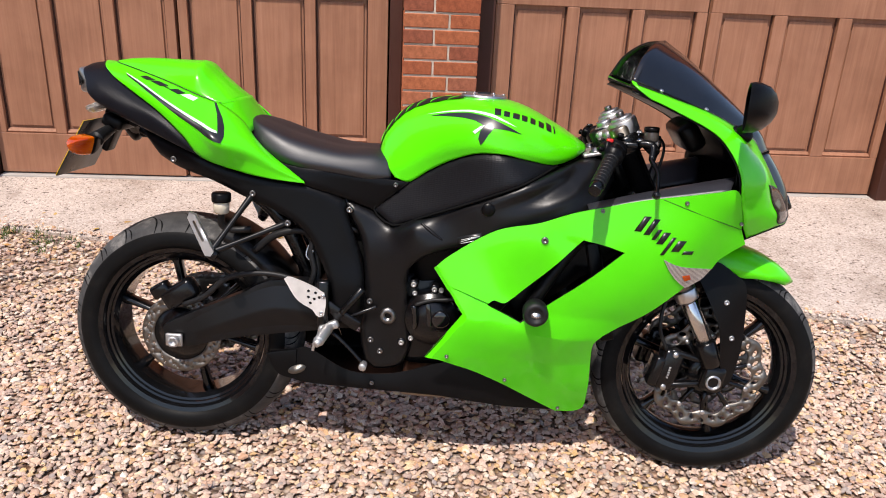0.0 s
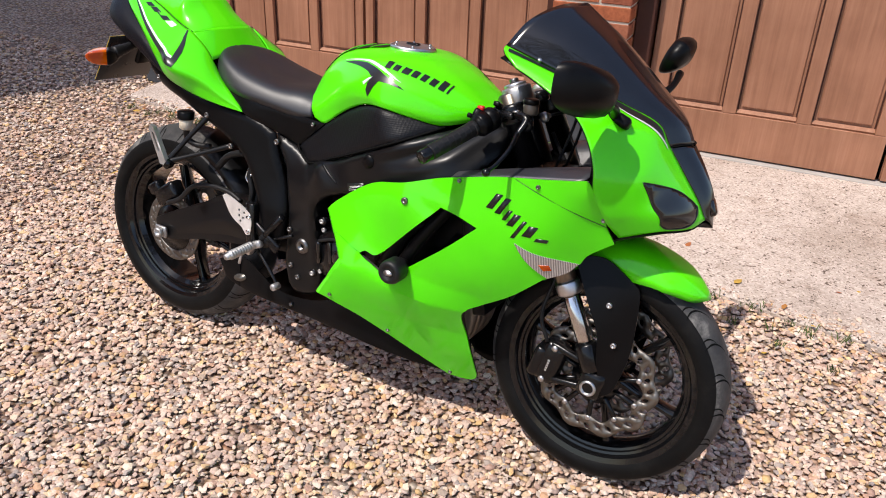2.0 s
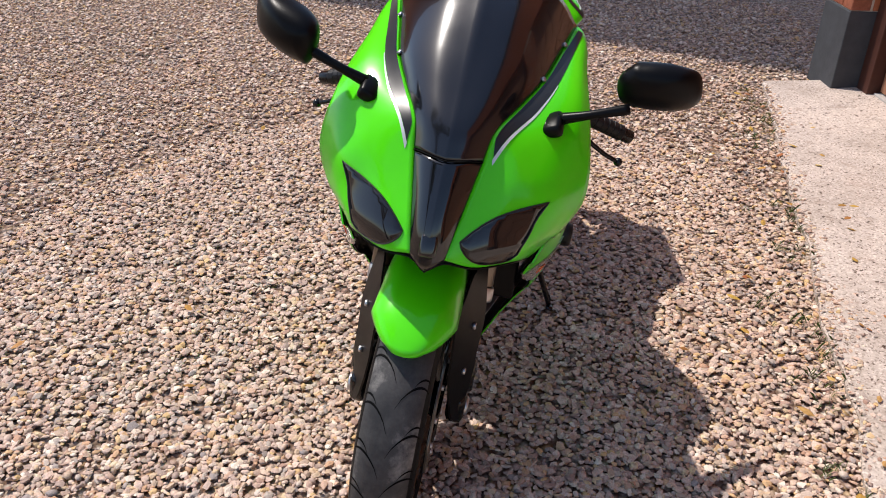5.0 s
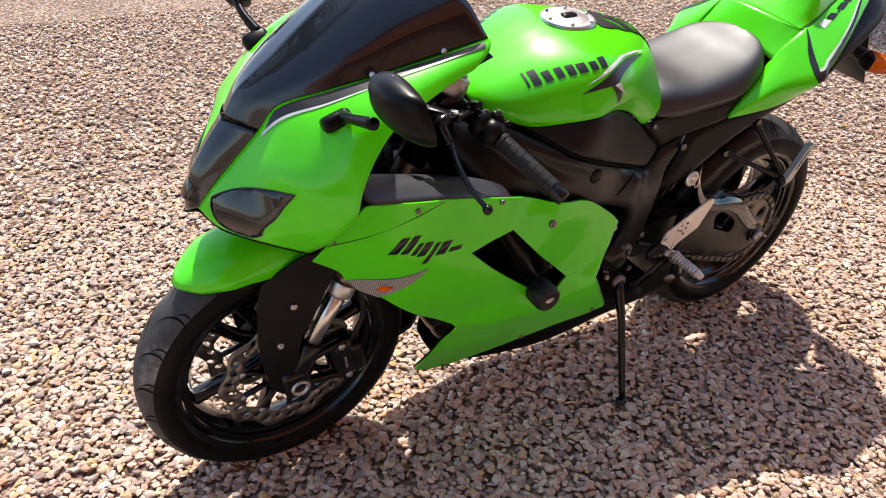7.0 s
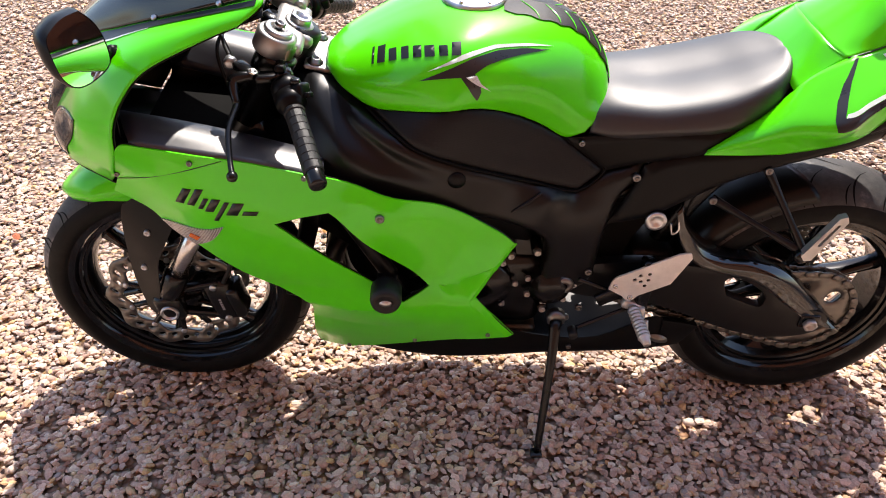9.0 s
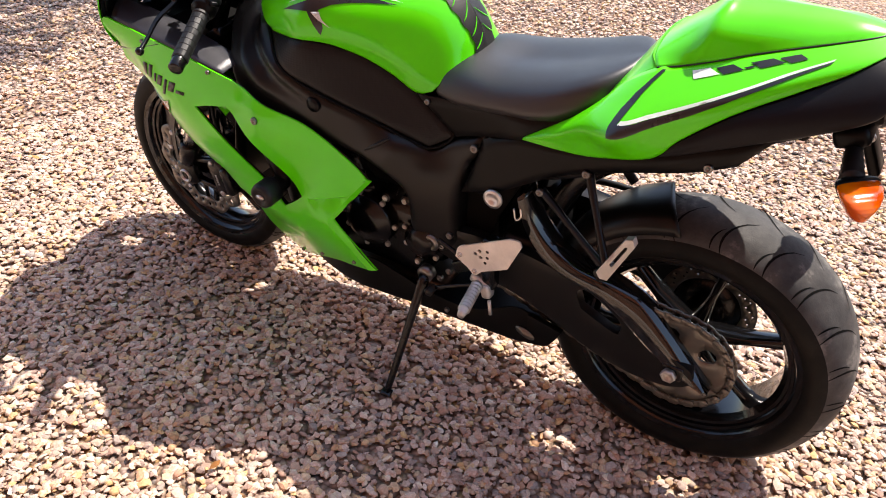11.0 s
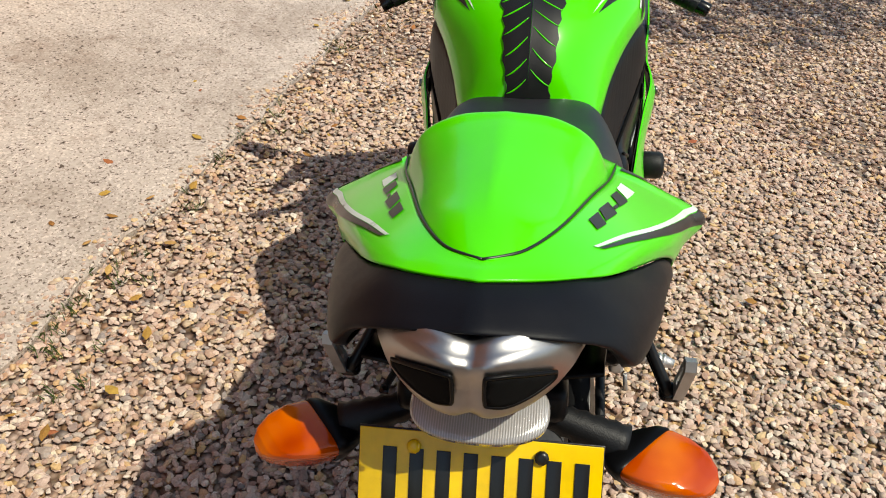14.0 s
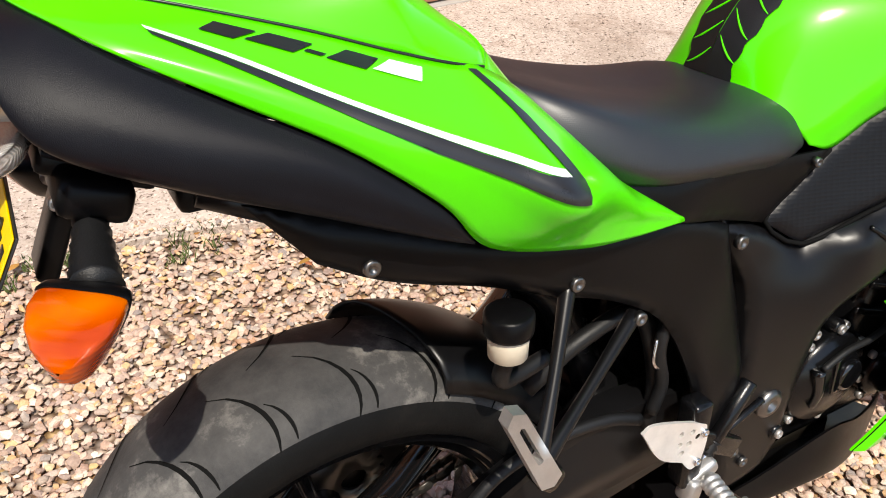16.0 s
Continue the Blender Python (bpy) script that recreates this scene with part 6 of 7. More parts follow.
SEATSIDE = Side([(-0.136, 0.127, 0.751), (-0.28, 0.137, 0.75), (-0.40, 0.142, 0.76), (-0.247, 0.130, 0.702), (-0.36, 0.148, 0.742), (-0.465, 0.125, 0.80), (-0.19, 0.122, 0.69)])
SEATSIDE_LINE = joined([[(-0.47, 0.812), (-0.394, 0.790), (-0.28, 0.778), (-0.195, 0.765), (-0.15, 0.762)], [(-0.15, 0.762), (-0.104, 0.758)], [(-0.104, 0.758), (-0.19, 0.682)],
                        [(-0.19, 0.682), (-0.247, 0.704), (-0.30, 0.722)], [(-0.30, 0.722), (-0.36, 0.740), (-0.42, 0.765), (-0.47, 0.812)]])
COVER = Side([(-0.77, 0.120, 0.835), (-0.69, 0.136, 0.783), (-0.63, 0.152, 0.795), (-0.50, 0.150, 0.74), (-0.40, 0.146, 0.72), (-0.30, 0.138, 0.70), (-0.25, 0.137, 0.67), (-0.30, 0.150, 0.58),
              (-0.24, 0.154, 0.50), (-0.25, 0.155, 0.40), (-0.22, 0.140, 0.55)])
COVER_LINE = joined([[(-0.78, 0.850), (-0.70, 0.825), (-0.629, 0.803)], [(-0.629, 0.803), (-0.552, 0.776), (-0.454, 0.754), (-0.356, 0.741), (-0.30, 0.723), (-0.262, 0.704)],
                     [(-0.262, 0.704), (-0.248, 0.650), (-0.218, 0.566), (-0.206, 0.49), (-0.212, 0.42)], [(-0.212, 0.42), (-0.24, 0.375), (-0.268, 0.382)],
                     [(-0.268, 0.382), (-0.288, 0.46), (-0.306, 0.525), (-0.356, 0.616), (-0.43, 0.668), (-0.508, 0.700), (-0.59, 0.738), (-0.68, 0.765), (-0.73, 0.79)], [(-0.73, 0.79), (-0.78, 0.85)]])
COVER_SHORT = joined([[(-0.78, 0.850), (-0.70, 0.825), (-0.629, 0.803)], [(-0.629, 0.803), (-0.552, 0.776), (-0.454, 0.754), (-0.356, 0.741), (-0.30, 0.723), (-0.262, 0.704)],
                      [(-0.262, 0.704), (-0.248, 0.655), (-0.228, 0.605), (-0.212, 0.565)], [(-0.212, 0.565), (-0.287, 0.592), (-0.357, 0.637), (-0.430, 0.682), (-0.508, 0.716), (-0.59, 0.746), (-0.68, 0.770), (-0.73, 0.79)],
                      [(-0.73, 0.79), (-0.78, 0.85)]])
for s in (-1, 1):
    # black sheet added where only shade lies behind the frame
    slab_part("dark_backing", M_HOLLOW, [(-0.33, 0.60), (-0.27, 0.70), (-0.20, 0.67), (-0.13, 0.62), (-0.12, 0.40), (-0.24, 0.36), (-0.28, 0.50)], 0.088, 0.096, s, label="added black sheet for the shade behind the frame", bevel=0.0)
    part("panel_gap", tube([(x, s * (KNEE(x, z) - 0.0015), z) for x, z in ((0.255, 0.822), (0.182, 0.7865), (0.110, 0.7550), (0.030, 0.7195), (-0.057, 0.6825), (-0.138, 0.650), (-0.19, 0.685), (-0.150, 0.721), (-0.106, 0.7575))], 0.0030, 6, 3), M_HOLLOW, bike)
    panel("knee_panel", M_KNEE, KNEE_LINE, KNEE, s, thick=0.006, label="black textured rubber knee panel", step=0.009, roll=(0.012, 0.005))
    panel("seat_side_panel", M_PLASTIC, SEATSIDE_LINE, SEATSIDE, s, thick=0.004, out=0.001, label="black panel below the seat", step=0.009, roll=(0.010, 0.004))
    cov = panel("rear_side_cover", M_PLASTIC, COVER_LINE if s < 0 else COVER_SHORT, COVER, s, thick=0.004, out=0.004, label="sweeping black rear side cover", step=0.009, roll=(0.018, 0.009))
    bolt((-0.248, 0.140, 0.683), s, 0.0085, None, cov)
    bolt((-0.136, 0.131, 0.751), s, 0.006)
    bolt((-0.690, 0.139, 0.783), s, 0.008, None, cov)

# ---- seat and tail ----
SEAT = Net([
    [(-0.150, 0.112, 0.757), (-0.150, 0.118, 0.775), (-0.158, 0.100, 0.805), (-0.172, 0.060, 0.822), (-0.180, 0, 0.826)],
    [(-0.195, 0.126, 0.758), (-0.197, 0.132, 0.778), (-0.200, 0.112, 0.812), (-0.203, 0.065, 0.826), (-0.205, 0, 0.827)],
    [(-0.280, 0.138, 0.771), (-0.280, 0.143, 0.790), (-0.280, 0.122, 0.818), (-0.285, 0.070, 0.828), (-0.288, 0, 0.826)],
    [(-0.380, 0.142, 0.783), (-0.382, 0.148, 0.803), (-0.385, 0.127, 0.838), (-0.388, 0.075, 0.850), (-0.390, 0, 0.848)],
    [(-0.450, 0.126, 0.800), (-0.452, 0.132, 0.826), (-0.453, 0.114, 0.862), (-0.455, 0.068, 0.871), (-0.456, 0, 0.870)],
    [(-0.492, 0.100, 0.826), (-0.494, 0.106, 0.848), (-0.492, 0.090, 0.876), (-0.490, 0.055, 0.882), (-0.490, 0, 0.881)],
    [(-0.517, 0.060, 0.850), (-0.520, 0.064, 0.864), (-0.515, 0.052, 0.884), (-0.511, 0.030, 0.889), (-0.510, 0, 0.888)],
    [(-0.526, 0.010, 0.860), (-0.530, 0.010, 0.868), (-0.524, 0.008, 0.885), (-0.519, 0.004, 0.890), (-0.518, 0, 0.890)]])
both_sides("seat", M_SEAT, SEAT.grid(6, 6), 0.004, label="black vinyl rider's seat")
TAIL = Net([
    [(-0.884, 0.000, 1.008), (-0.891, 0.000, 1.008), (-0.898, 0.000, 1.009), (-0.905, 0.000, 1.009), (-0.911, 0.000, 1.009)],
    [(-0.867, 0.029, 1.005), (-0.875, 0.033, 1.004), (-0.883, 0.038, 1.003), (-0.890, 0.041, 1.002), (-0.896, 0.043, 1.001)],
    [(-0.831, 0.051, 0.998), (-0.844, 0.059, 0.996), (-0.857, 0.067, 0.994), (-0.868, 0.072, 0.993), (-0.877, 0.075, 0.992)],
    [(-0.782, 0.069, 0.986), (-0.800, 0.084, 0.982), (-0.818, 0.097, 0.978), (-0.832, 0.103, 0.975), (-0.843, 0.104, 0.971)],
    [(-0.711, 0.089, 0.966), (-0.733, 0.112, 0.958), (-0.753, 0.134, 0.950), (-0.769, 0.138, 0.945), (-0.783, 0.133, 0.938)],
    [(-0.645, 0.107, 0.944), (-0.658, 0.140, 0.929), (-0.672, 0.172, 0.913), (-0.694, 0.173, 0.906), (-0.713, 0.164, 0.899)],
    [(-0.602, 0.115, 0.931), (-0.600, 0.155, 0.908), (-0.602, 0.203, 0.878), (-0.622, 0.198, 0.862), (-0.649, 0.186, 0.849)],
    [(-0.574, 0.120, 0.925), (-0.562, 0.172, 0.890), (-0.552, 0.229, 0.848), (-0.565, 0.205, 0.812), (-0.605, 0.184, 0.799)],
    [(-0.520, 0.118, 0.885), (-0.505, 0.155, 0.862), (-0.480, 0.190, 0.822), (-0.490, 0.184, 0.792), (-0.510, 0.178, 0.768)],
    [(-0.470, 0.116, 0.820), (-0.440, 0.142, 0.805), (-0.420, 0.165, 0.780), (-0.425, 0.165, 0.765), (-0.435, 0.166, 0.753)],
    [(-0.364, 0.148, 0.752), (-0.362, 0.151, 0.751), (-0.360, 0.154, 0.750), (-0.359, 0.155, 0.748), (-0.358, 0.155, 0.745)]])
HUMP = Net([
    [(-0.8835, 0.008, 1.008), (-0.884, 0.005, 1.0082), (-0.884, 0.002, 1.0084), (-0.884, 0, 1.0084)],
    [(-0.867, 0.029, 1.005), (-0.868, 0.020, 1.009), (-0.869, 0.010, 1.0115), (-0.870, 0, 1.012)],
    [(-0.831, 0.051, 0.998), (-0.832, 0.037, 1.009), (-0.833, 0.019, 1.016), (-0.834, 0, 1.018)],
    [(-0.782, 0.069, 0.986), (-0.784, 0.052, 1.001), (-0.786, 0.027, 1.014), (-0.787, 0, 1.021)],
    [(-0.711, 0.089, 0.966), (-0.714, 0.070, 0.992), (-0.716, 0.038, 1.012), (-0.718, 0, 1.021)],
    [(-0.660, 0.104, 0.949), (-0.662, 0.086, 0.988), (-0.664, 0.049, 1.012), (-0.666, 0, 1.0215)],
    [(-0.636, 0.109, 0.941), (-0.640, 0.089, 0.988), (-0.642, 0.050, 1.0125), (-0.643, 0, 1.019)],
    [(-0.615, 0.113, 0.934), (-0.612, 0.089, 0.963), (-0.607, 0.047, 0.980), (-0.605, 0, 0.985)],
    [(-0.572, 0.119, 0.925), (-0.553, 0.086, 0.929), (-0.546, 0.045, 0.932), (-0.543, 0, 0.933)]])
SLOPE = Net([
    [(-0.574, 0.120, 0.924), (-0.556, 0.086, 0.932), (-0.549, 0.045, 0.937), (-0.546, 0, 0.938)],
    [(-0.545, 0.120, 0.902), (-0.533, 0.086, 0.904), (-0.528, 0.045, 0.906), (-0.526, 0, 0.907)],
    [(-0.500, 0.118, 0.860), (-0.500, 0.086, 0.864), (-0.500, 0.045, 0.866), (-0.500, 0, 0.866)]])
tail = both_sides("tail_cowl", M_GREEN, TAIL.grid(6, 5), 0.003, label="lime green tail cowl")
both_sides("seat_cowl", M_GREEN, HUMP.grid(6, 5), 0.003, label="lime green single seat cowl")
both_sides("seat_cowl_step", M_GREEN, SLOPE.grid(4, 5), 0.003)
for s in (-1, 1):
    seam = [TAIL.at(u, 0) for u in (0, 0.5, 1, 1.5, 2, 2.5, 3, 4, 5, 6, 7)]
    part("panel_seam", tube([(p[0], s * p[1], p[2] + 0.0006) for p in seam], 0.0014, 6, 3), M_INK, tail)
    white = joined([[(2.80, 1.66), (3.60, 1.66), (4.60, 1.86), (5.70, 1.80), (6.95, 1.58)], [(6.95, 1.58), (6.98, 1.68)], [(6.98, 1.68), (5.72, 1.98), (4.60, 2.04), (3.62, 1.84), (2.88, 1.80)], [(2.88, 1.80), (2.80, 1.66)]], 4)
    part("decal_stripe", TAIL.patch(white, s, 0.0012, 0.10), M_WHITE, tail)
    dark = [(2.90, 1.83), (3.62, 1.87), (4.60, 2.07), (5.20, 2.06), (5.72, 2.01), (6.40, 1.86), (7.00, 1.66), (6.92, 1.25), (6.80, 0.80), (6.55, 0.36), (6.38, 0.11),
            (6.64, 0.11), (6.86, 0.40), (7.10, 0.80), (7.22, 1.25), (7.22, 1.70), (7.14, 2.08), (6.60, 2.22), (6.00, 2.42), (5.40, 2.56), (4.80, 2.52), (4.20, 2.32), (3.60, 2.10), (3.00, 1.98)]
    part("decal_stripe", TAIL.patch(dark, s, 0.0012, 0.10), M_GREY, tail)
    for a, b, c, d, lo, hi in ((3.24, 3.55, 3.66, 3.28, 1.06, 0.52), (3.62, 4.05, 4.16, 3.75, 0.95, 0.47), (4.12, 4.27, 4.31, 4.14, 0.80, 0.68), (4.31, 4.66, 4.77, 4.45, 0.81, 0.36), (4.72, 5.26, 5.33, 4.89, 0.74, 0.30)):
        part("print_block", TAIL.patch([(a, lo), (b, lo), (c, hi), (d, hi)], s, 0.0012, 0.10), M_WHITE if a > 4.7 else M_INK, tail)
BLACK = Net([
    [(-0.910, 0.000, 1.006), (-0.926, 0.000, 1.004), (-0.941, 0.000, 1.001), (-0.956, 0.000, 0.996), (-0.950, 0.000, 0.990)],
    [(-0.895, 0.043, 0.998), (-0.913, 0.049, 0.996), (-0.929, 0.055, 0.992), (-0.945, 0.060, 0.986), (-0.939, 0.060, 0.979)],
    [(-0.876, 0.075, 0.989), (-0.892, 0.085, 0.983), (-0.907, 0.094, 0.974), (-0.921, 0.100, 0.962), (-0.914, 0.098, 0.953)],
    [(-0.842, 0.103, 0.968), (-0.862, 0.117, 0.958), (-0.882, 0.126, 0.945), (-0.899, 0.127, 0.927), (-0.892, 0.116, 0.914)],
    [(-0.782, 0.131, 0.935), (-0.800, 0.146, 0.924), (-0.816, 0.152, 0.909), (-0.828, 0.146, 0.890), (-0.822, 0.120, 0.876)],
    [(-0.712, 0.162, 0.896), (-0.722, 0.171, 0.885), (-0.732, 0.170, 0.869), (-0.738, 0.162, 0.852), (-0.730, 0.122, 0.842)],
    [(-0.649, 0.183, 0.846), (-0.653, 0.186, 0.837), (-0.655, 0.184, 0.828), (-0.655, 0.176, 0.818), (-0.648, 0.127, 0.810)],
    [(-0.618, 0.182, 0.808), (-0.618, 0.182, 0.807), (-0.618, 0.181, 0.806), (-0.618, 0.176, 0.804), (-0.618, 0.130, 0.802)]])
both_sides("tail_lower", M_TAIL, BLACK.grid(6, 6), 0.003, label="dark grey textured lower tail moulding")
FLOOR = Net([[(-0.90, 0.100, 0.915), (-0.90, 0.05, 0.905), (-0.90, 0, 0.902)], [(-0.795, 0.110, 0.862), (-0.795, 0.055, 0.852), (-0.795, 0, 0.850)],
             [(-0.645, 0.120, 0.808), (-0.645, 0.06, 0.795), (-0.645, 0, 0.792)], [(-0.45, 0.12, 0.735), (-0.45, 0.06, 0.73), (-0.45, 0, 0.73)]])
both_sides("undertray", M_PLASTIC, FLOOR.grid(3, 3), 0.004, label="black undertray")


EX_HALF = [(0.0, 0.984), (0.020, 0.990), (0.044, 0.988), (0.068, 0.977), (0.083, 0.957), (0.077, 0.940), (0.056, 0.930), (0.032, 0.925), (0.014, 0.925), (0.0, 0.928)]


def ex_x(y, z):
    return 0.050 * (y / 0.09) ** 2 * 1.38 - 0.06 * (z - 0.958)


def exhaust_end():
    """The broad twin-outlet silencer end under the tail, with a soft groove down its middle."""
    half = smooth_line(EX_HALF, 4)
    loop = [(p[0], p[1]) for p in half] + [(-p[0], p[1]) for p in half[-2:0:-1]]
    rings = []
    for x, k in ((-0.870, 1.14), (-0.918, 1.17), (-0.936, 1.17), (-0.943, 1.14), (-0.944, 1.085), (-0.955, 1.075), (-0.962, 1.04), (-0.963, 0.985), (-0.971, 0.965), (-0.977, 0.88), (-0.9785, 0.78), (-0.979, 0.5), (-0.976, 0.15), (-0.976, 0.005)):
        rings.append([(x + ex_x(y * k, 0.958 + (z - 0.958) * k) + 0.004 * math.exp(-(y * k / 0.008) ** 2), y * k, 0.958 + (z - 0.958) * k) for y, z in loop])
    return grid_mesh("silencer", np.array(rings), closed=True)


sil = part("silencer_end", exhaust_end(), M_EXHAUST, bike, "brushed silver twin-outlet silencer end")
for s in (-1, 1):
    tri = joined([[(0.012, 0.975), (0.030, 0.973), (0.050, 0.964), (0.064, 0.954)], [(0.064, 0.954), (0.062, 0.947), (0.045, 0.941), (0.026, 0.938), (0.014, 0.941)], [(0.014, 0.941), (0.010, 0.945), (0.010, 0.971), (0.012, 0.975)]], 4)
    tri = [(0.034 + (y - 0.034) * 0.92, 0.961 + (z - 0.957) * 0.90) for y, z in tri]
    rim = [(-0.9815 + ex_x(y, z), s * y, z) for y, z in tri]
    part("outlet", tube(rim, 0.0017, 8, 1, closed=True), M_PLASTIC, sil, "black outlet rim")
    # a black plate paints the dark depth of the outlet; there is no opening
    pts, faces = fill(tri, (), 0.006)
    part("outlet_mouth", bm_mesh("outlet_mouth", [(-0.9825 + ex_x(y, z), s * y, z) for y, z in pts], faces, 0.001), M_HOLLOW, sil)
TL = Matrix.Translation((-0.931, -0.003, 0.891)) @ pose(0, 0, 0, 0, -24, 0)
rings = []
for z, k in ((0.009, 0.02), (0.009, 0.80), (0.0085, 0.94), (0.007, 0.99), (0.0062, 0.965), (0.002, 0.985), (-0.006, 0.90), (-0.011, 0.70), (-0.013, 0.35), (-0.0132, 0.02)):
    row = []
    for i in range(48):
        a = i * math.tau / 48
        c, d = math.cos(a), math.sin(a)
        row.append(tuple(TL @ Vector((0.030 * k * abs(c) ** 0.75 * (1 if c > 0 else -1), 0.057 * k * abs(d) ** 0.82 * (1 if d > 0 else -1), z))))
    rings.append(row)
part("tail_light", grid_mesh("tail_light", np.array(rings), closed=True), M_TAILLENS, bike, "clear ribbed tail light lens")
part("tail_light_backing", box((0.040, 0.075, 0.010), (-0.915, 0, 0.898), pose(0, 0, 0, 0, -24, 0), 0.004), M_PLASTIC, bike)

# ---- number plate, its bracket and the rear indicators ----
PLATE = Matrix.Translation((-0.930, -0.003, 0.861)) @ pose(0, 0, 0, 0, 29.5, 0)
bracket = part("plate_bracket", box((0.018, 0.050, 0.13), (-0.895, 0.0, 0.835), pose(0, 0, 0, 0, 25, 0), 0.006), M_PLASTIC, bike, "black plate bracket")
part("bracket_arm", box((0.09, 0.075, 0.022), (-0.865, 0.0, 0.868), pose(0, 0, 0, 0, 22, 0), 0.006), M_PLASTIC, bracket)
part("bracket_wing", box((0.055, 0.15, 0.034), (-0.874, 0.0, 0.858), pose(0, 0, 0, 0, 20, 0), 0.010), M_PLASTIC, bracket)
part("bracket_root", box((0.05, 0.10, 0.030), (-0.79, 0.0, 0.835), None, 0.008), M_PLASTIC, bracket)
for s in (-1, 1):
    bolt((-0.850, 0.040, 0.866), s, 0.007, M_ALLOY, bracket)
    bolt((-0.900, 0.028, 0.846), s, 0.006, M_ALLOY, bracket)
plate = part("number_plate", box((0.002, 0.206, 0.166), (0.0015, 0, -0.083), None, 0.0008), M_GREY, bike, "yellow rear number plate with dark bars")
plate.matrix_local = PLATE
part("plate_face", box((0.0015, 0.204, 0.164), (-0.0008, 0, -0.083), None, 0.0005), M_YELLOW, plate, "yellow reflective face")
for row, (z, marks, y0) in enumerate(((-0.046, 4, 0.082), (-0.122, 3, 0.055))):
    for k in range(marks):
        y = y0 - k * 0.046 - 0.018
        for half in (-0.0115, 0.0115):
            part("plate_bar", box((0.001, 0.012, 0.060), (-0.002, y + half, z), None, 0.0004), M_INK, plate)
for y in (0.083, -0.083):
    part("plate_mark", box((0.001, 0.026, 0.034), (-0.002, y, -0.130), None, 0.0003), M_RED, plate)
for y in (0.055, -0.052):
    part("plate_screw", lathe([(0.006, 0), (0.006, 0.003), (0.002, 0.004)], 10, along((-0.0015, y, -0.014), (-0.5, y, -0.014))), M_YELLOW if y > 0 else M_INK, plate)
for s in (-1, 1):
    ind = new("rear_indicator")
    ind.parent = bike
    tagged(ind, "amber rear indicator on a ribbed rubber stalk")
    up, back = (-0.010, 0.007) if s > 0 else (-0.013, 0.002)
    stalk = lathe([(0.011 + 0.0018 * (i % 2) + 0.0006 * i, 0.0068 * i) for i in range(12)], 16, along((-0.880, s * 0.055, 0.842), (-0.890 - back, s * 0.135, 0.830 + up)))
    part("stalk", stalk, M_RUBBER, ind)
    loop = smooth_line([(0.031, 0.018), (0.026, 0.029), (0.000, 0.031), (-0.026, 0.030), (-0.033, 0.020), (-0.026, -0.002), (-0.009, -0.036), (0.004, -0.038), (0.014, -0.026)], 4, closed=True)

    def solid(levels):
        return np.array([[(-0.897 - back + x * k * 0.82 - 0.45 * (y - 0.14), s * (y + 0.70 * x * k), 0.823 + up + z * 0.70 * k) for x, z in loop] for y, k in levels])
    part("housing", grid_mesh("housing", solid(((0.112, 0.10), (0.114, 0.42), (0.124, 0.74), (0.134, 0.98), (0.142, 1.03), (0.144, 0.99))), closed=True), M_PLASTIC, ind)
    part("lens", grid_mesh("lens", solid(((0.142, 0.95), (0.146, 1.0), (0.162, 0.98), (0.178, 0.84), (0.191, 0.58), (0.198, 0.30), (0.200, 0.04))), closed=True), M_AMBER, ind, "amber ribbed lens")

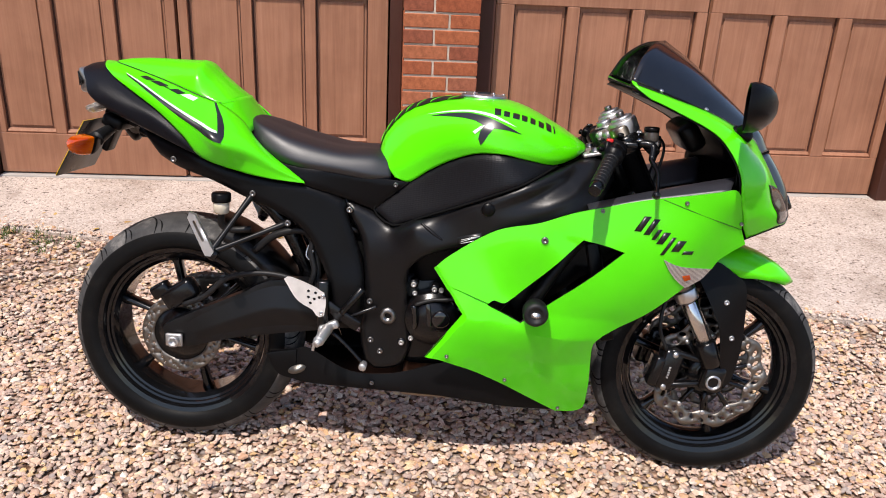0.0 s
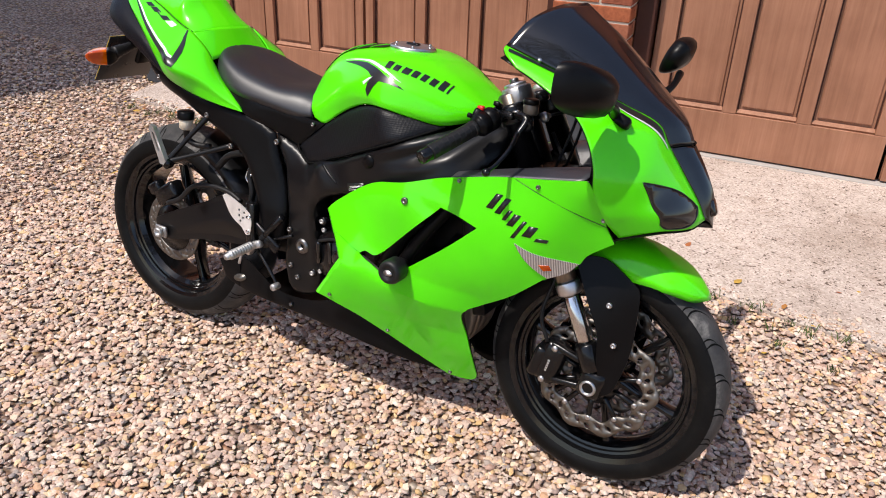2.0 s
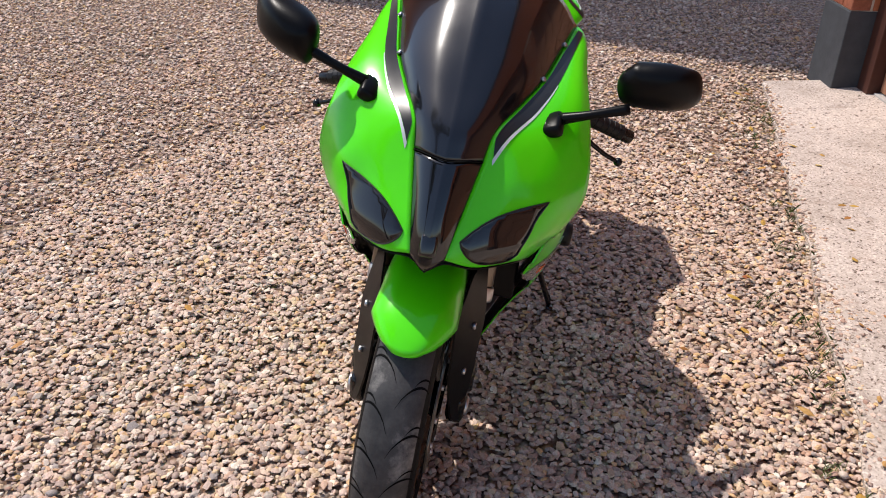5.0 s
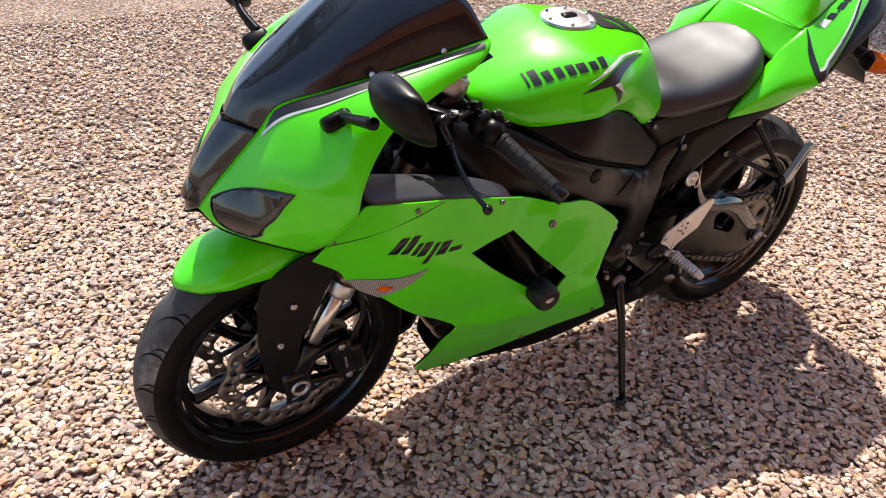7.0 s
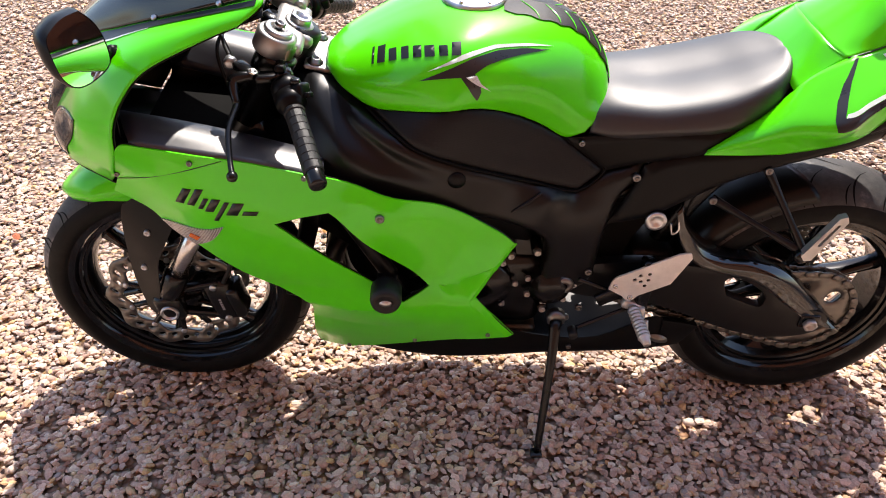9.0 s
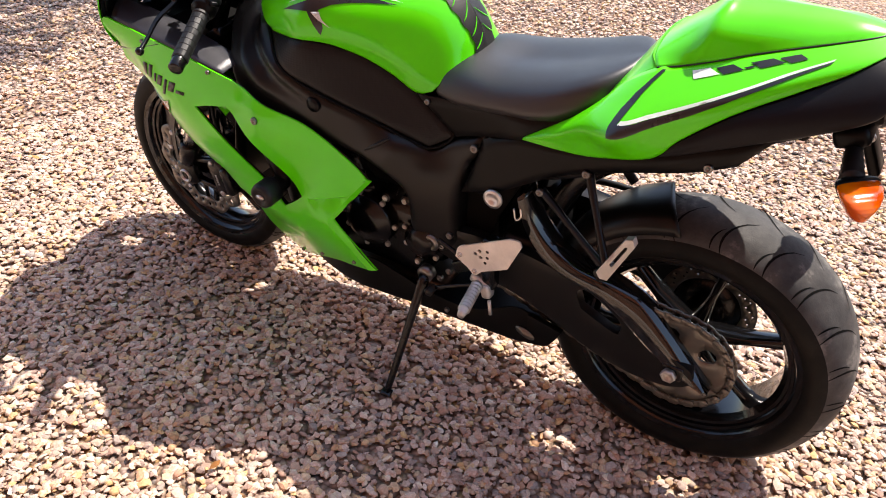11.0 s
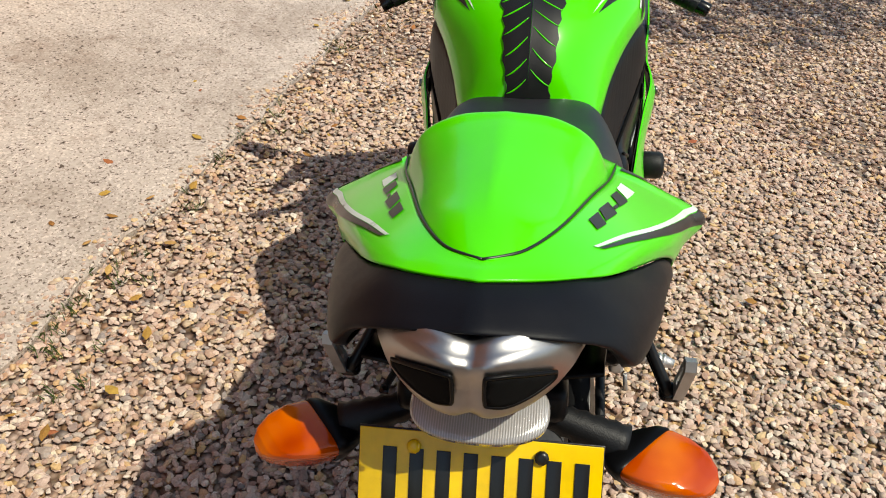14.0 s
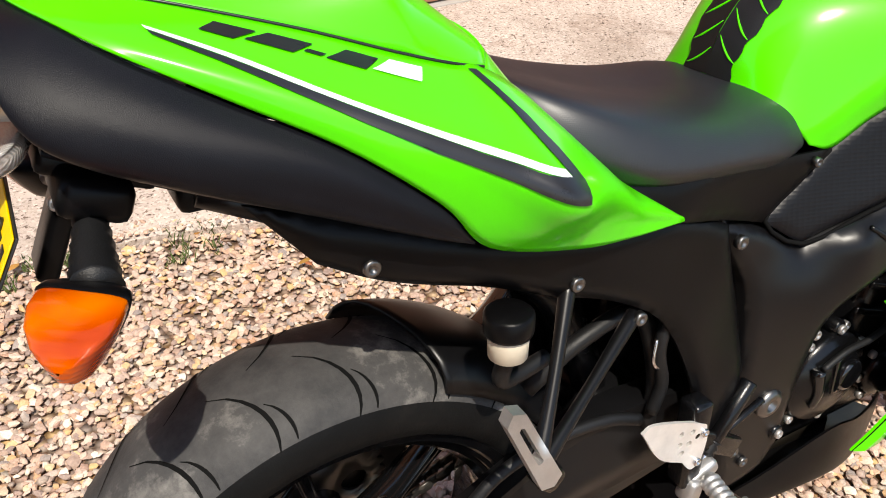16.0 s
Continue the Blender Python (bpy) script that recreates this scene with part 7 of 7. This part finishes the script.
# ---- fork, front mudguard, brakes ----
for s in (-1, 1):
    y = s * 0.104 - 0.010
    top, knee, low = (0.395, y, 0.925), (0.618, y, 0.497), (0.672, y, 0.392)
    leg = part("fork_leg", rod(top, knee, 0.026), M_TUBE, bike, "bronze anodised upside-down fork leg")
    part("bar_clamp", lathe([(0.026, 0.0), (0.035, 0.003), (0.036, 0.010), (0.036, 0.040), (0.034, 0.045), (0.0275, 0.047), (0.0275, 0.150)], 24, along((0.4065, y, 0.903), knee)), M_ENGINE, leg, "black handlebar clamp")
    part("collar", lathe([(0.028, 0), (0.0295, 0.004), (0.0295, 0.028), (0.027, 0.032)], 20, along((0.602, y, 0.528), knee)), M_ALLOY, leg)
    part("stanchion", rod(knee, low, 0.0205), M_STEEL, leg, "bright fork stanchion")
    foot = bmesh.new()
    rod(low, (0.700, y, 0.325), 0.027, 16, foot)
    bm_box(foot, (0.062, 0.040, 0.075), (0.704, y, 0.293), pose(0, 0, 0, 0, 10, 0), 0.014)
    part("fork_foot", foot, M_ENGINE, leg, "black fork bottom casting")
    part("axle_end", lathe([(0.020, 0), (0.020, 0.012), (0.017, 0.014), (0.014, 0.012), (0.013, 0.0)], 24, along((0.7025, y + s * 0.012, 0.287), (0.7025, y + s * 0.5, 0.287))), M_ALLOY, leg)
    guard_y = Side([(0.63, 0.112, 0.58), (0.74, 0.088, 0.54), (0.775, 0.082, 0.42), (0.76, 0.098, 0.30), (0.70, 0.128, 0.40), (0.67, 0.125, 0.50)])
    gl = joined([[(0.615, 0.595), (0.68, 0.60), (0.745, 0.560)], [(0.745, 0.560), (0.768, 0.53), (0.775, 0.42), (0.772, 0.36)], [(0.772, 0.36), (0.755, 0.290), (0.735, 0.272)],
                 [(0.735, 0.272), (0.712, 0.35), (0.700, 0.43), (0.672, 0.49)], [(0.672, 0.49), (0.64, 0.55), (0.615, 0.595)]])
    gd = panel("fork_guard", M_PLASTIC, gl, guard_y, s, thick=0.004, label="black plastic mudguard side")
    gd.location.y = -0.010
    for x, z in ((0.712, 0.50), (0.738, 0.405)):
        b = bolt((x, guard_y(x, z) + 0.001, z), s, 0.007, M_ALLOY, gd)
    cal = bmesh.new()
    bm_box(cal, (0.062, 0.055, 0.115), (0.592, y - s * 0.022, 0.305), pose(0, 0, 0, 0, 14, 0), 0.016)
    bm_box(cal, (0.030, 0.060, 0.085), (0.560, y - s * 0.022, 0.300), pose(0, 0, 0, 0, 14, 0), 0.010)
    bm_box(cal, (0.10, 0.020, 0.016), (0.640, y - s * 0.006, 0.345), pose(0, 0, 0, 0, 14, 0), 0.005)
    bm_box(cal, (0.10, 0.020, 0.016), (0.640, y - s * 0.006, 0.268), pose(0, 0, 0, 0, -6, 0), 0.005)
    c = part("front_caliper", cal, M_ENGINE, bike, "black radial front caliper")
    for k in range(5):
        part("print_block", box((0.0055, 0.001, 0.0045), (0.588 + 0.0013 * k, y + s * 0.0062, 0.287 + 0.0068 * k), pose(0, 0, 0, 0, 14, 0), 0.0002), M_PEGMETAL, c)
    part("brake_line", tube([(0.58, y, 0.36), (0.555, y, 0.43), (0.57, y * 0.8, 0.56), (0.52, y * 0.7, 0.70), (0.45, y * 0.6, 0.82)], 0.005), M_RUBBER, bike)
    for dz in (-0.045, 0.045):
        q = (0.592 + 0.25 * dz, y + s * 0.004, 0.305 + dz)
        part("caliper_bolt", lathe([(0.008, 0), (0.008, 0.004), (0.003, 0.005)], 8, along(q, (q[0], q[1] + s, q[2]))), M_ALLOY, c)


def front_guard():
    rows = []
    for i in range(30):
        t = i / 29
        a = radians(51 + (128 - 51) * t)
        half = 0.030 + 0.052 * min(1, (t * 6) ** 0.6) - 0.004 * t
        r = 0.335 + 0.012 * math.sin(math.pi * t) - 0.008 * (1 - t) ** 6
        row = []
        for j in range(17):
            k = -1 + 2 * j / 16
            reach = 0.055 * min(1.0, t * 3) + 0.012
            rr = r - reach * abs(k) ** 3
            row.append((FRONT[0] + rr * math.cos(a) - 0.02 * abs(k) ** 2 * (1 - t), FRONT[1] + half * math.sin(k * 1.4) / math.sin(1.4), FRONT[2] + rr * math.sin(a)))
        rows.append(row)
    return grid_mesh("front_mudguard", np.array(rows), 0.003)


part("front_mudguard", front_guard(), M_GREEN, bike, "lime green front mudguard")

# ---- steering: yokes, bars, levers ----
RAKE = Vector((-0.42, 0.0, 0.908))
yoke = bmesh.new()
bm_box(yoke, (0.062, 0.170, 0.026), (0.398, -0.002, 0.905), pose(0, 0, 0, 0, -25, 0), 0.010)
bm_box(yoke, (0.060, 0.085, 0.024), (0.384, -0.002, 0.899), pose(0, 0, 0, 0, -25, 0), 0.010)
top_yoke = part("top_yoke", yoke, M_CAST, bike, "flat silver cast top yoke")
for s in (-1, 1):
    top = Vector((0.396, s * 0.097 - 0.002, 0.958))
    base = top - RAKE * 0.058
    part("fork_clamp", lathe([(0.031, 0), (0.034, 0.004), (0.034, 0.034), (0.031, 0.038), (0.026, 0.038)], 28, along(base, top)), M_CAST, top_yoke)
    part("fork_cap", lathe([(0.0255, 0), (0.0255, 0.006), (0.0235, 0.009), (0.0150, 0.010), (0.0140, 0.007)], 24, along(top - RAKE * 0.021, top)), M_ALLOY, top_yoke)
    part("cap_nut", lathe([(0.0105, 0), (0.0105, 0.010), (0.0085, 0.012), (0.006, 0.012), (0.0055, 0.006)], 6, along(top - RAKE * 0.013, top)), M_BOLT, top_yoke)
    bm = bmesh.new()
    lathe([(0.011, 0), (0.013, 0.002), (0.013, 0.040), (0.011, 0.042)], 16, along(base + RAKE * 0.015 + Vector((-0.024, -s * 0.032, -0.006)), base + RAKE * 0.015 + Vector((-0.024, s * 0.2, -0.006))), bm)
    part("pinch_boss", bm, M_CAST, top_yoke)
    part("pinch_bolt", lathe([(0.0085, 0), (0.0085, 0.005), (0.0050, 0.006), (0.0045, 0.003)], 12, along(base + RAKE * 0.015 + Vector((-0.024, s * 0.009, -0.006)), base + RAKE * 0.015 + Vector((-0.024, s * 0.2, -0.006)))), M_BOLT, top_yoke)
stem = Vector((0.3755, -0.002, 0.926))
part("stem_washer", lathe([(0.026, 0), (0.027, 0.002), (0.027, 0.007), (0.025, 0.009)], 28, along(stem - RAKE * 0.020, stem)), M_CAST, top_yoke)
part("stem_nut", lathe([(0.0205, 0), (0.0215, 0.002), (0.0215, 0.010), (0.0195, 0.012), (0.0130, 0.012), (0.0120, 0.004)], 6, along(stem - RAKE * 0.011, stem)), M_ALLOY, top_yoke)
tank_mount = part("tank_mount", box((0.052, 0.136, 0.010), (0.348, -0.016, 0.848), pose(0, 0, 0, 0, -12, 0), 0.004), M_PEGMETAL, bike, "bare metal mounting plate before the tank")
for y in (-0.067, 0.035):
    part("mount_bolt", lathe([(0.015, 0), (0.015, 0.004), (0.011, 0.005), (0.010, 0.011), (0.005, 0.011), (0.005, 0.006)], 16, along((0.354, y, 0.853), (0.340, y, 0.92))), M_BOLT, tank_mount)
part("lower_yoke", box((0.085, 0.25, 0.035), (0.480, -0.005, 0.745), pose(0, 0, 0, 0, 26, 0), 0.012), M_ENGINE, bike)
part("steering_head", rod((0.46, 0, 0.73), (0.37, 0, 0.91), 0.034), M_FRAME, bike)
part("ignition_barrel", rod((0.435, -0.008, 0.90), (0.425, -0.008, 0.925), 0.022), M_ENGINE, bike)
for s in (-1, 1):
    a, b = Vector((0.405, s * 0.118, 0.893)), Vector((0.328, s * 0.325, 0.811))
    d = (b - a).normalized()
    bar = part("handlebar", rod(a, b, 0.011), M_ENGINE, bike, "black clip-on handlebar")
    g0 = a + d * 0.106
    prof = [(0.0165, 0), (0.0185, 0.003), (0.0185, 0.008)]
    for k in range(8):
        z = 0.010 + k * 0.0150
        prof += [(0.0164, z), (0.0172, z + 0.0008), (0.0172, z + 0.0136), (0.0164, z + 0.0144)]
    sharp(part("grip", lathe(prof + [(0.016, 0.131)], 18, along(g0, b)), M_RUBBER, bar, "ribbed black rubber grip"), 20)
    part("bar_end", lathe([(0.012, 0), (0.0145, 0.002), (0.0150, 0.004), (0.0150, 0.030), (0.0135, 0.033), (0.006, 0.032)], 18, along(b - d * 0.006, b + d * 0.1)), M_ENGINE, bar)
    sw = bmesh.new()
    lathe([(0.018, 0), (0.024, 0.003), (0.0265, 0.009), (0.0265, 0.026), (0.0250, 0.027), (0.0250, 0.029), (0.0265, 0.030), (0.0265, 0.047), (0.0245, 0.052), (0.020, 0.054), (0.020, 0.058)], 26, along(a + d * 0.046, b), sw)
    bm_box(sw, (0.022, 0.034, 0.026), tuple(a + d * 0.076 + Vector((-0.020, 0, 0.012))), pose(0, 0, 0, 22 * s, 18, -18 * s), 0.006)
    bm_box(sw, (0.012, 0.016, 0.010), tuple(a + d * 0.088 + Vector((-0.030, 0, 0.014))), pose(0, 0, 0, 22 * s, 18, -18 * s), 0.003)
    bm_box(sw, (0.016, 0.030, 0.012), tuple(a + d * 0.044 + Vector((0.004, 0, 0.026))), pose(0, 0, 0, 22 * s, 0, 0), 0.004)
    switch = part("switch_housing", sw, M_PLASTIC, bar)
    part("switch_button", box((0.016, 0.012, 0.010), tuple(a + d * 0.078 + Vector((-0.012, 0, 0.030))), None, 0.003), M_REDPLASTIC if s < 0 else M_ENGINE, switch)
    # lever on its pivot, with the cable or hose coming into the perch
    pv, elbow, knee, end = Vector((0.441, s * 0.161, 0.891)), Vector((0.473, s * 0.168, 0.890)), Vector((0.466, s * 0.198, 0.858)), Vector((0.460, s * 0.316, 0.797))
    adj = Vector((0.490, s * 0.108, 0.887))
    perch = bmesh.new()
    rod(a + d * 0.020, a + d * 0.044, 0.019, 18, perch)
    bm_box(perch, (0.046, 0.026, 0.015), tuple((pv + a + d * 0.034) / 2), pose(0, 0, 0, 0, 0, 14 * s), 0.005)
    bm_box(perch, (0.024, 0.052, 0.014), tuple((pv + adj) / 2 + Vector((-0.006, 0, 0))), pose(0, 0, 0, 0, 0, 38 * s), 0.005)
    part("lever_perch", perch, M_ENGINE, bar)
    part("pivot_bolt", lathe([(0.009, 0), (0.009, 0.003), (0.006, 0.004), (0.005, 0.002)], 14, along(pv + Vector((0, 0, 0.006)), pv + Vector((-0.05, 0, 0.2)))), M_STEEL, bar)
    part("adjuster", lathe([(0.006, 0), (0.012, 0.002), (0.012, 0.010), (0.007, 0.012), (0.006, 0.022), (0.004, 0.024)], 14, along(adj + Vector((-0.004, s * 0.008, 0)), adj + Vector((0.02, -s * 0.06, 0.012)))), M_ALLOY, bar, "knurled cable adjuster")
    blade = bmesh.new()
    tube([pv, elbow * 0.6 + pv * 0.4, elbow + Vector((0.0, s * 0.004, -0.006)), knee], [0.008, 0.0105, 0.0100, 0.0062], 10, 6, blade)
    part("lever", tube([knee + Vector((0.003, -s * 0.010, 0.012)), knee, knee * 0.62 + end * 0.38 + Vector((0.010, 0, 0.002)), knee * 0.25 + end * 0.75 + Vector((0.006, 0, -0.002)), end], [0.0062, 0.0060, 0.0052, 0.0046, 0.0050], 10, 6, blade), M_ENGINE, bar, "black brake lever" if s < 0 else "black clutch lever")
    part("lever_ball", lathe([(0.002, 0), (0.007, 0.002), (0.0092, 0.007), (0.0092, 0.010), (0.007, 0.015), (0.002, 0.017)], 14, along(end + (knee - end).normalized() * 0.006, end * 2 - knee)), M_ENGINE, bar)
    part("bar_cable", tube([adj + Vector((0.004, -s * 0.020, 0.004)), (0.507, s * 0.058, 0.894), (0.520, s * 0.016, 0.893), (0.53, -s * 0.03, 0.86), (0.50, -s * 0.04, 0.74)], 0.0035), M_RUBBER, bike)
pot = part("brake_reservoir", lathe([(0.015, 0), (0.017, 0.004), (0.017, 0.024), (0.015, 0.026)], 20, along((0.470, -0.150, 0.895), (0.468, -0.150, 0.96))), M_POT, bike, "smoky brake fluid reservoir with a black cap")
part("lid", lathe([(0.018, 0), (0.018, 0.009), (0.015, 0.011)], 20, along((0.469, -0.150, 0.919), (0.467, -0.150, 0.99))), M_PLASTIC, pot)
cyl = part("master_cylinder", rod((0.452, -0.118, 0.900), (0.478, -0.178, 0.872), 0.013, 14), M_ENGINE, bike, "black brake master cylinder")
part("banjo_bolt", rod((0.450, -0.112, 0.902), (0.447, -0.104, 0.906), 0.008, 6), M_STEEL, cyl)

# ---- foot controls, pegs and side stand ----
HEEL = joined([[(-0.402, 0.506), (-0.385, 0.512), (-0.33, 0.492), (-0.300, 0.476)], [(-0.300, 0.476), (-0.295, 0.45), (-0.300, 0.415)], [(-0.300, 0.415), (-0.315, 0.412), (-0.33, 0.430)], [(-0.33, 0.430), (-0.37, 0.455), (-0.402, 0.506)]], 4)
HEEL_LONG = joined([[(-0.228, 0.436), (-0.236, 0.464), (-0.262, 0.480)], [(-0.262, 0.480), (-0.355, 0.531)], [(-0.355, 0.531), (-0.376, 0.533), (-0.382, 0.520)], [(-0.382, 0.520), (-0.352, 0.452)], [(-0.352, 0.452), (-0.292, 0.420)],
                    [(-0.292, 0.420), (-0.275, 0.404), (-0.258, 0.418)], [(-0.258, 0.418), (-0.228, 0.436)]], 4)
for s in (-1, 1):
    dots = []
    for i, (x, z) in enumerate(((-0.340, 0.478), (-0.322, 0.474), (-0.340, 0.462), (-0.325, 0.458), (-0.312, 0.463), (-0.335, 0.447))):
        x += 0.035 if s > 0 else 0
        dots.append([(x + 0.0042 * math.cos(b), z + 0.0042 * math.sin(b)) for b in [k * math.pi / 4 for k in range(8)]])
    slab_part("heel_plate", M_PLATE, HEEL if s < 0 else HEEL_LONG, 0.180, 0.184, s, dots, label="drilled alloy heel plate", bevel=0.0, step=0.012)
    for x, z in ((-0.303, 0.466), (-0.307, 0.422)) if s < 0 else ((-0.240, 0.446), (-0.275, 0.416)):
        bolt((x, 0.184, z), s, 0.0055, M_STEEL)
    br = bmesh.new()
    bm_box(br, (0.11, 0.014, 0.030), (-0.26, s * 0.165, 0.415), pose(0, 0, 0, 0, 32, 0), 0.005)
    bm_box(br, (0.03, 0.030, 0.13), (-0.305, s * 0.168, 0.440), None, 0.006)
    part("footrest_hanger", br, M_ENGINE, bike)
    p0, p1 = Vector((-0.286, s * 0.188, 0.388)), Vector((-0.299, s * 0.283, 0.375))
    prof = [(0.010, 0)]
    for k in range(9):
        prof += [(0.012, 0.004 + k * 0.0085), (0.0135, 0.006 + k * 0.0085), (0.0135, 0.009 + k * 0.0085), (0.0115, 0.011 + k * 0.0085)]
    part("footrest", lathe(prof + [(0.010, 0.084), (0.008, 0.094)], 14, along(p0, p1)), M_PEGMETAL, bike, "knurled alloy footrest")
    lev = bmesh.new()
    tube([(-0.285, s * 0.170, 0.372), (-0.24, s * 0.178, 0.336), (-0.196, s * 0.185, 0.293)] if s < 0 else [(-0.285, s * 0.170, 0.372), (-0.23, s * 0.178, 0.350), (-0.17, s * 0.185, 0.322)], 0.0048, 8, 4, lev)
    part("foot_lever", lev, M_ENGINE, bike, "black brake pedal" if s < 0 else "black gear lever")
    part("lever_toe", lathe([(0.007, 0), (0.010, 0.003), (0.010, 0.026), (0.008, 0.028)], 12, along((-0.196 if s < 0 else -0.168, s * 0.180, 0.292 if s < 0 else 0.321), (-0.196 if s < 0 else -0.168, s * 0.23, 0.292 if s < 0 else 0.321))), M_PEGMETAL if s < 0 else M_RUBBER, bike)
    part("gear_rod", rod((-0.27, s * 0.158, 0.395), (-0.17, s * 0.158, 0.44), 0.005), M_ENGINE, bike)
    # pillion peg hanging from its bracket
    for q in ((-0.400, s * 0.145, 0.642), (-0.488, s * 0.142, 0.712)):
        part("pillion_bracket", tube([q, (q[0] * 0.5 - 0.287, s * 0.185, q[2] * 0.5 + 0.286), (-0.574, s * 0.224, 0.572)], [0.009, 0.0066, 0.009], 10), M_FRAME, bike, "black pillion footrest bracket")
        bolt((q[0], 0.154, q[2]), s, 0.008)
    a0, a1 = Vector((-0.572, 0.578)), Vector((-0.614, 0.668))
    d = (a1 - a0).normalized()
    n = Vector((-d.y, d.x))

    def bar(h, e0, e1):
        q = [a0 - d * e0 + n * h, a0 - d * (e0 + h * 0.6), a0 - d * e0 - n * h, a1 + d * (e1 - h * 0.3) - n * h * 0.85, a1 + d * (e1 + h * 0.5), a1 + d * (e1 - h * 0.3) + n * h * 0.85]
        return [tuple(v) for v in q]
    slab_part("pillion_peg", M_PEGMETAL, bar(0.0120, 0.004, 0.0), 0.228, 0.242, s, [bar(0.0032, -0.030, -0.016)[::-1]], label="folded alloy pillion footrest", bevel=0.003, step=0.02)
    part("peg_hinge", box((0.026, 0.030, 0.028), (-0.566, s * 0.226, 0.570), pose(0, 0, 0, 0, 40, 0), 0.008), M_ENGINE, bike)
    part("frame_tube", tube([(-0.22, s * 0.10, 0.62), (-0.40, s * 0.11, 0.66), (-0.60, s * 0.10, 0.755), (-0.80, s * 0.06, 0.845)], 0.013), M_FRAME, bike)
    part("exhaust_pipe", tube([(-0.30, s * 0.03, 0.30), (-0.42, s * 0.05, 0.60), (-0.55, s * 0.05, 0.72), (-0.70, s * 0.04, 0.80), (-0.86, s * 0.035, 0.93)], 0.022), M_ENGINE, bike)
rear_master = part("rear_master_cylinder", rod((-0.206, -0.160, 0.486), (-0.262, -0.166, 0.416), 0.0105), M_ENGINE, bike, "black rear brake master cylinder")
part("pushrod", rod((-0.262, -0.166, 0.416), (-0.286, -0.170, 0.388), 0.005), M_STEEL, rear_master)
part("boot", lathe([(0.006, 0), (0.011, 0.003), (0.008, 0.007), (0.011, 0.011), (0.008, 0.015), (0.011, 0.019), (0.006, 0.024)], 14, along((-0.258, -0.166, 0.421), (-0.290, -0.170, 0.384))), M_RUBBER, rear_master)
for s in (-1, 1):
    knuckle = bmesh.new()
    bm_box(knuckle, (0.052, 0.020, 0.022), (-0.288, s * 0.176, 0.386), pose(0, 0, 0, 0, -22, 0), 0.006)
    bm_box(knuckle, (0.022, 0.026, 0.034), (-0.304, s * 0.180, 0.372), pose(0, 0, 0, 0, 12, 0), 0.006)
    part("footrest_knuckle", knuckle, M_PEGMETAL, bike, "bright cast footrest knuckle")
    part("peg_feeler", rod((-0.318, s * 0.196, 0.360), (-0.324, s * 0.200, 0.326), 0.0042, 8), M_PEGMETAL, bike)
    part("wire_clip", tube([(-0.350, s * 0.135, 0.585), (-0.356, s * 0.140, 0.560), (-0.345, s * 0.140, 0.548), (-0.338, s * 0.138, 0.572)], 0.0025, 6), M_STEEL, bike)
part("breather_hose", tube([(-0.285, -0.120, 0.640), (-0.330, -0.132, 0.610), (-0.345, -0.136, 0.570), (-0.335, -0.138, 0.520), (-0.345, -0.138, 0.480)], 0.008), M_RUBBER, bike)
res = part("rear_reservoir", lathe([(0.014, 0), (0.019, 0.004), (0.020, 0.030), (0.018, 0.032)], 20, along((-0.566, -0.157, 0.657), (-0.566, -0.157, 0.72))), M_RESERVOIR, bike, "cream rear brake reservoir with a black lid")
part("lid", lathe([(0.023, 0), (0.024, 0.003), (0.024, 0.020), (0.021, 0.023)], 20, along((-0.566, -0.157, 0.687), (-0.566, -0.157, 0.75))), M_PLASTIC, res)
part("reservoir_hose", tube([(-0.566, -0.157, 0.660), (-0.568, -0.150, 0.628), (-0.545, -0.138, 0.613), (-0.50, -0.13, 0.615)], 0.009), M_RUBBER, bike)
part("shock_cap", lathe([(0.019, 0), (0.021, 0.003), (0.021, 0.008), (0.012, 0.009), (0.010, 0.004)], 20, along((-0.30, 0.150, 0.592), (-0.30, 0.5, 0.592))), M_ALLOY, bike, "round alloy adjuster")
stand = bmesh.new()
tube([(-0.135, 0.165, 0.330), (-0.128, 0.215, 0.245), (-0.118, 0.262, 0.150), (-0.108, 0.306, 0.060)], [0.014, 0.010, 0.009, 0.008], 12, 5, stand)
bm_box(stand, (0.026, 0.024, 0.008), (-0.106, 0.308, 0.054), pose(0, 0, 0, -LEAN - 3, 0, 0), 0.004)
part("side_stand", stand, M_ENGINE, bike, "black steel side stand")
part("stand_pivot", lathe([(0.020, 0), (0.020, 0.02), (0.008, 0.022)], 14, along((-0.135, 0.150, 0.332), (-0.135, 0.5, 0.332))), M_BOLT, bike)
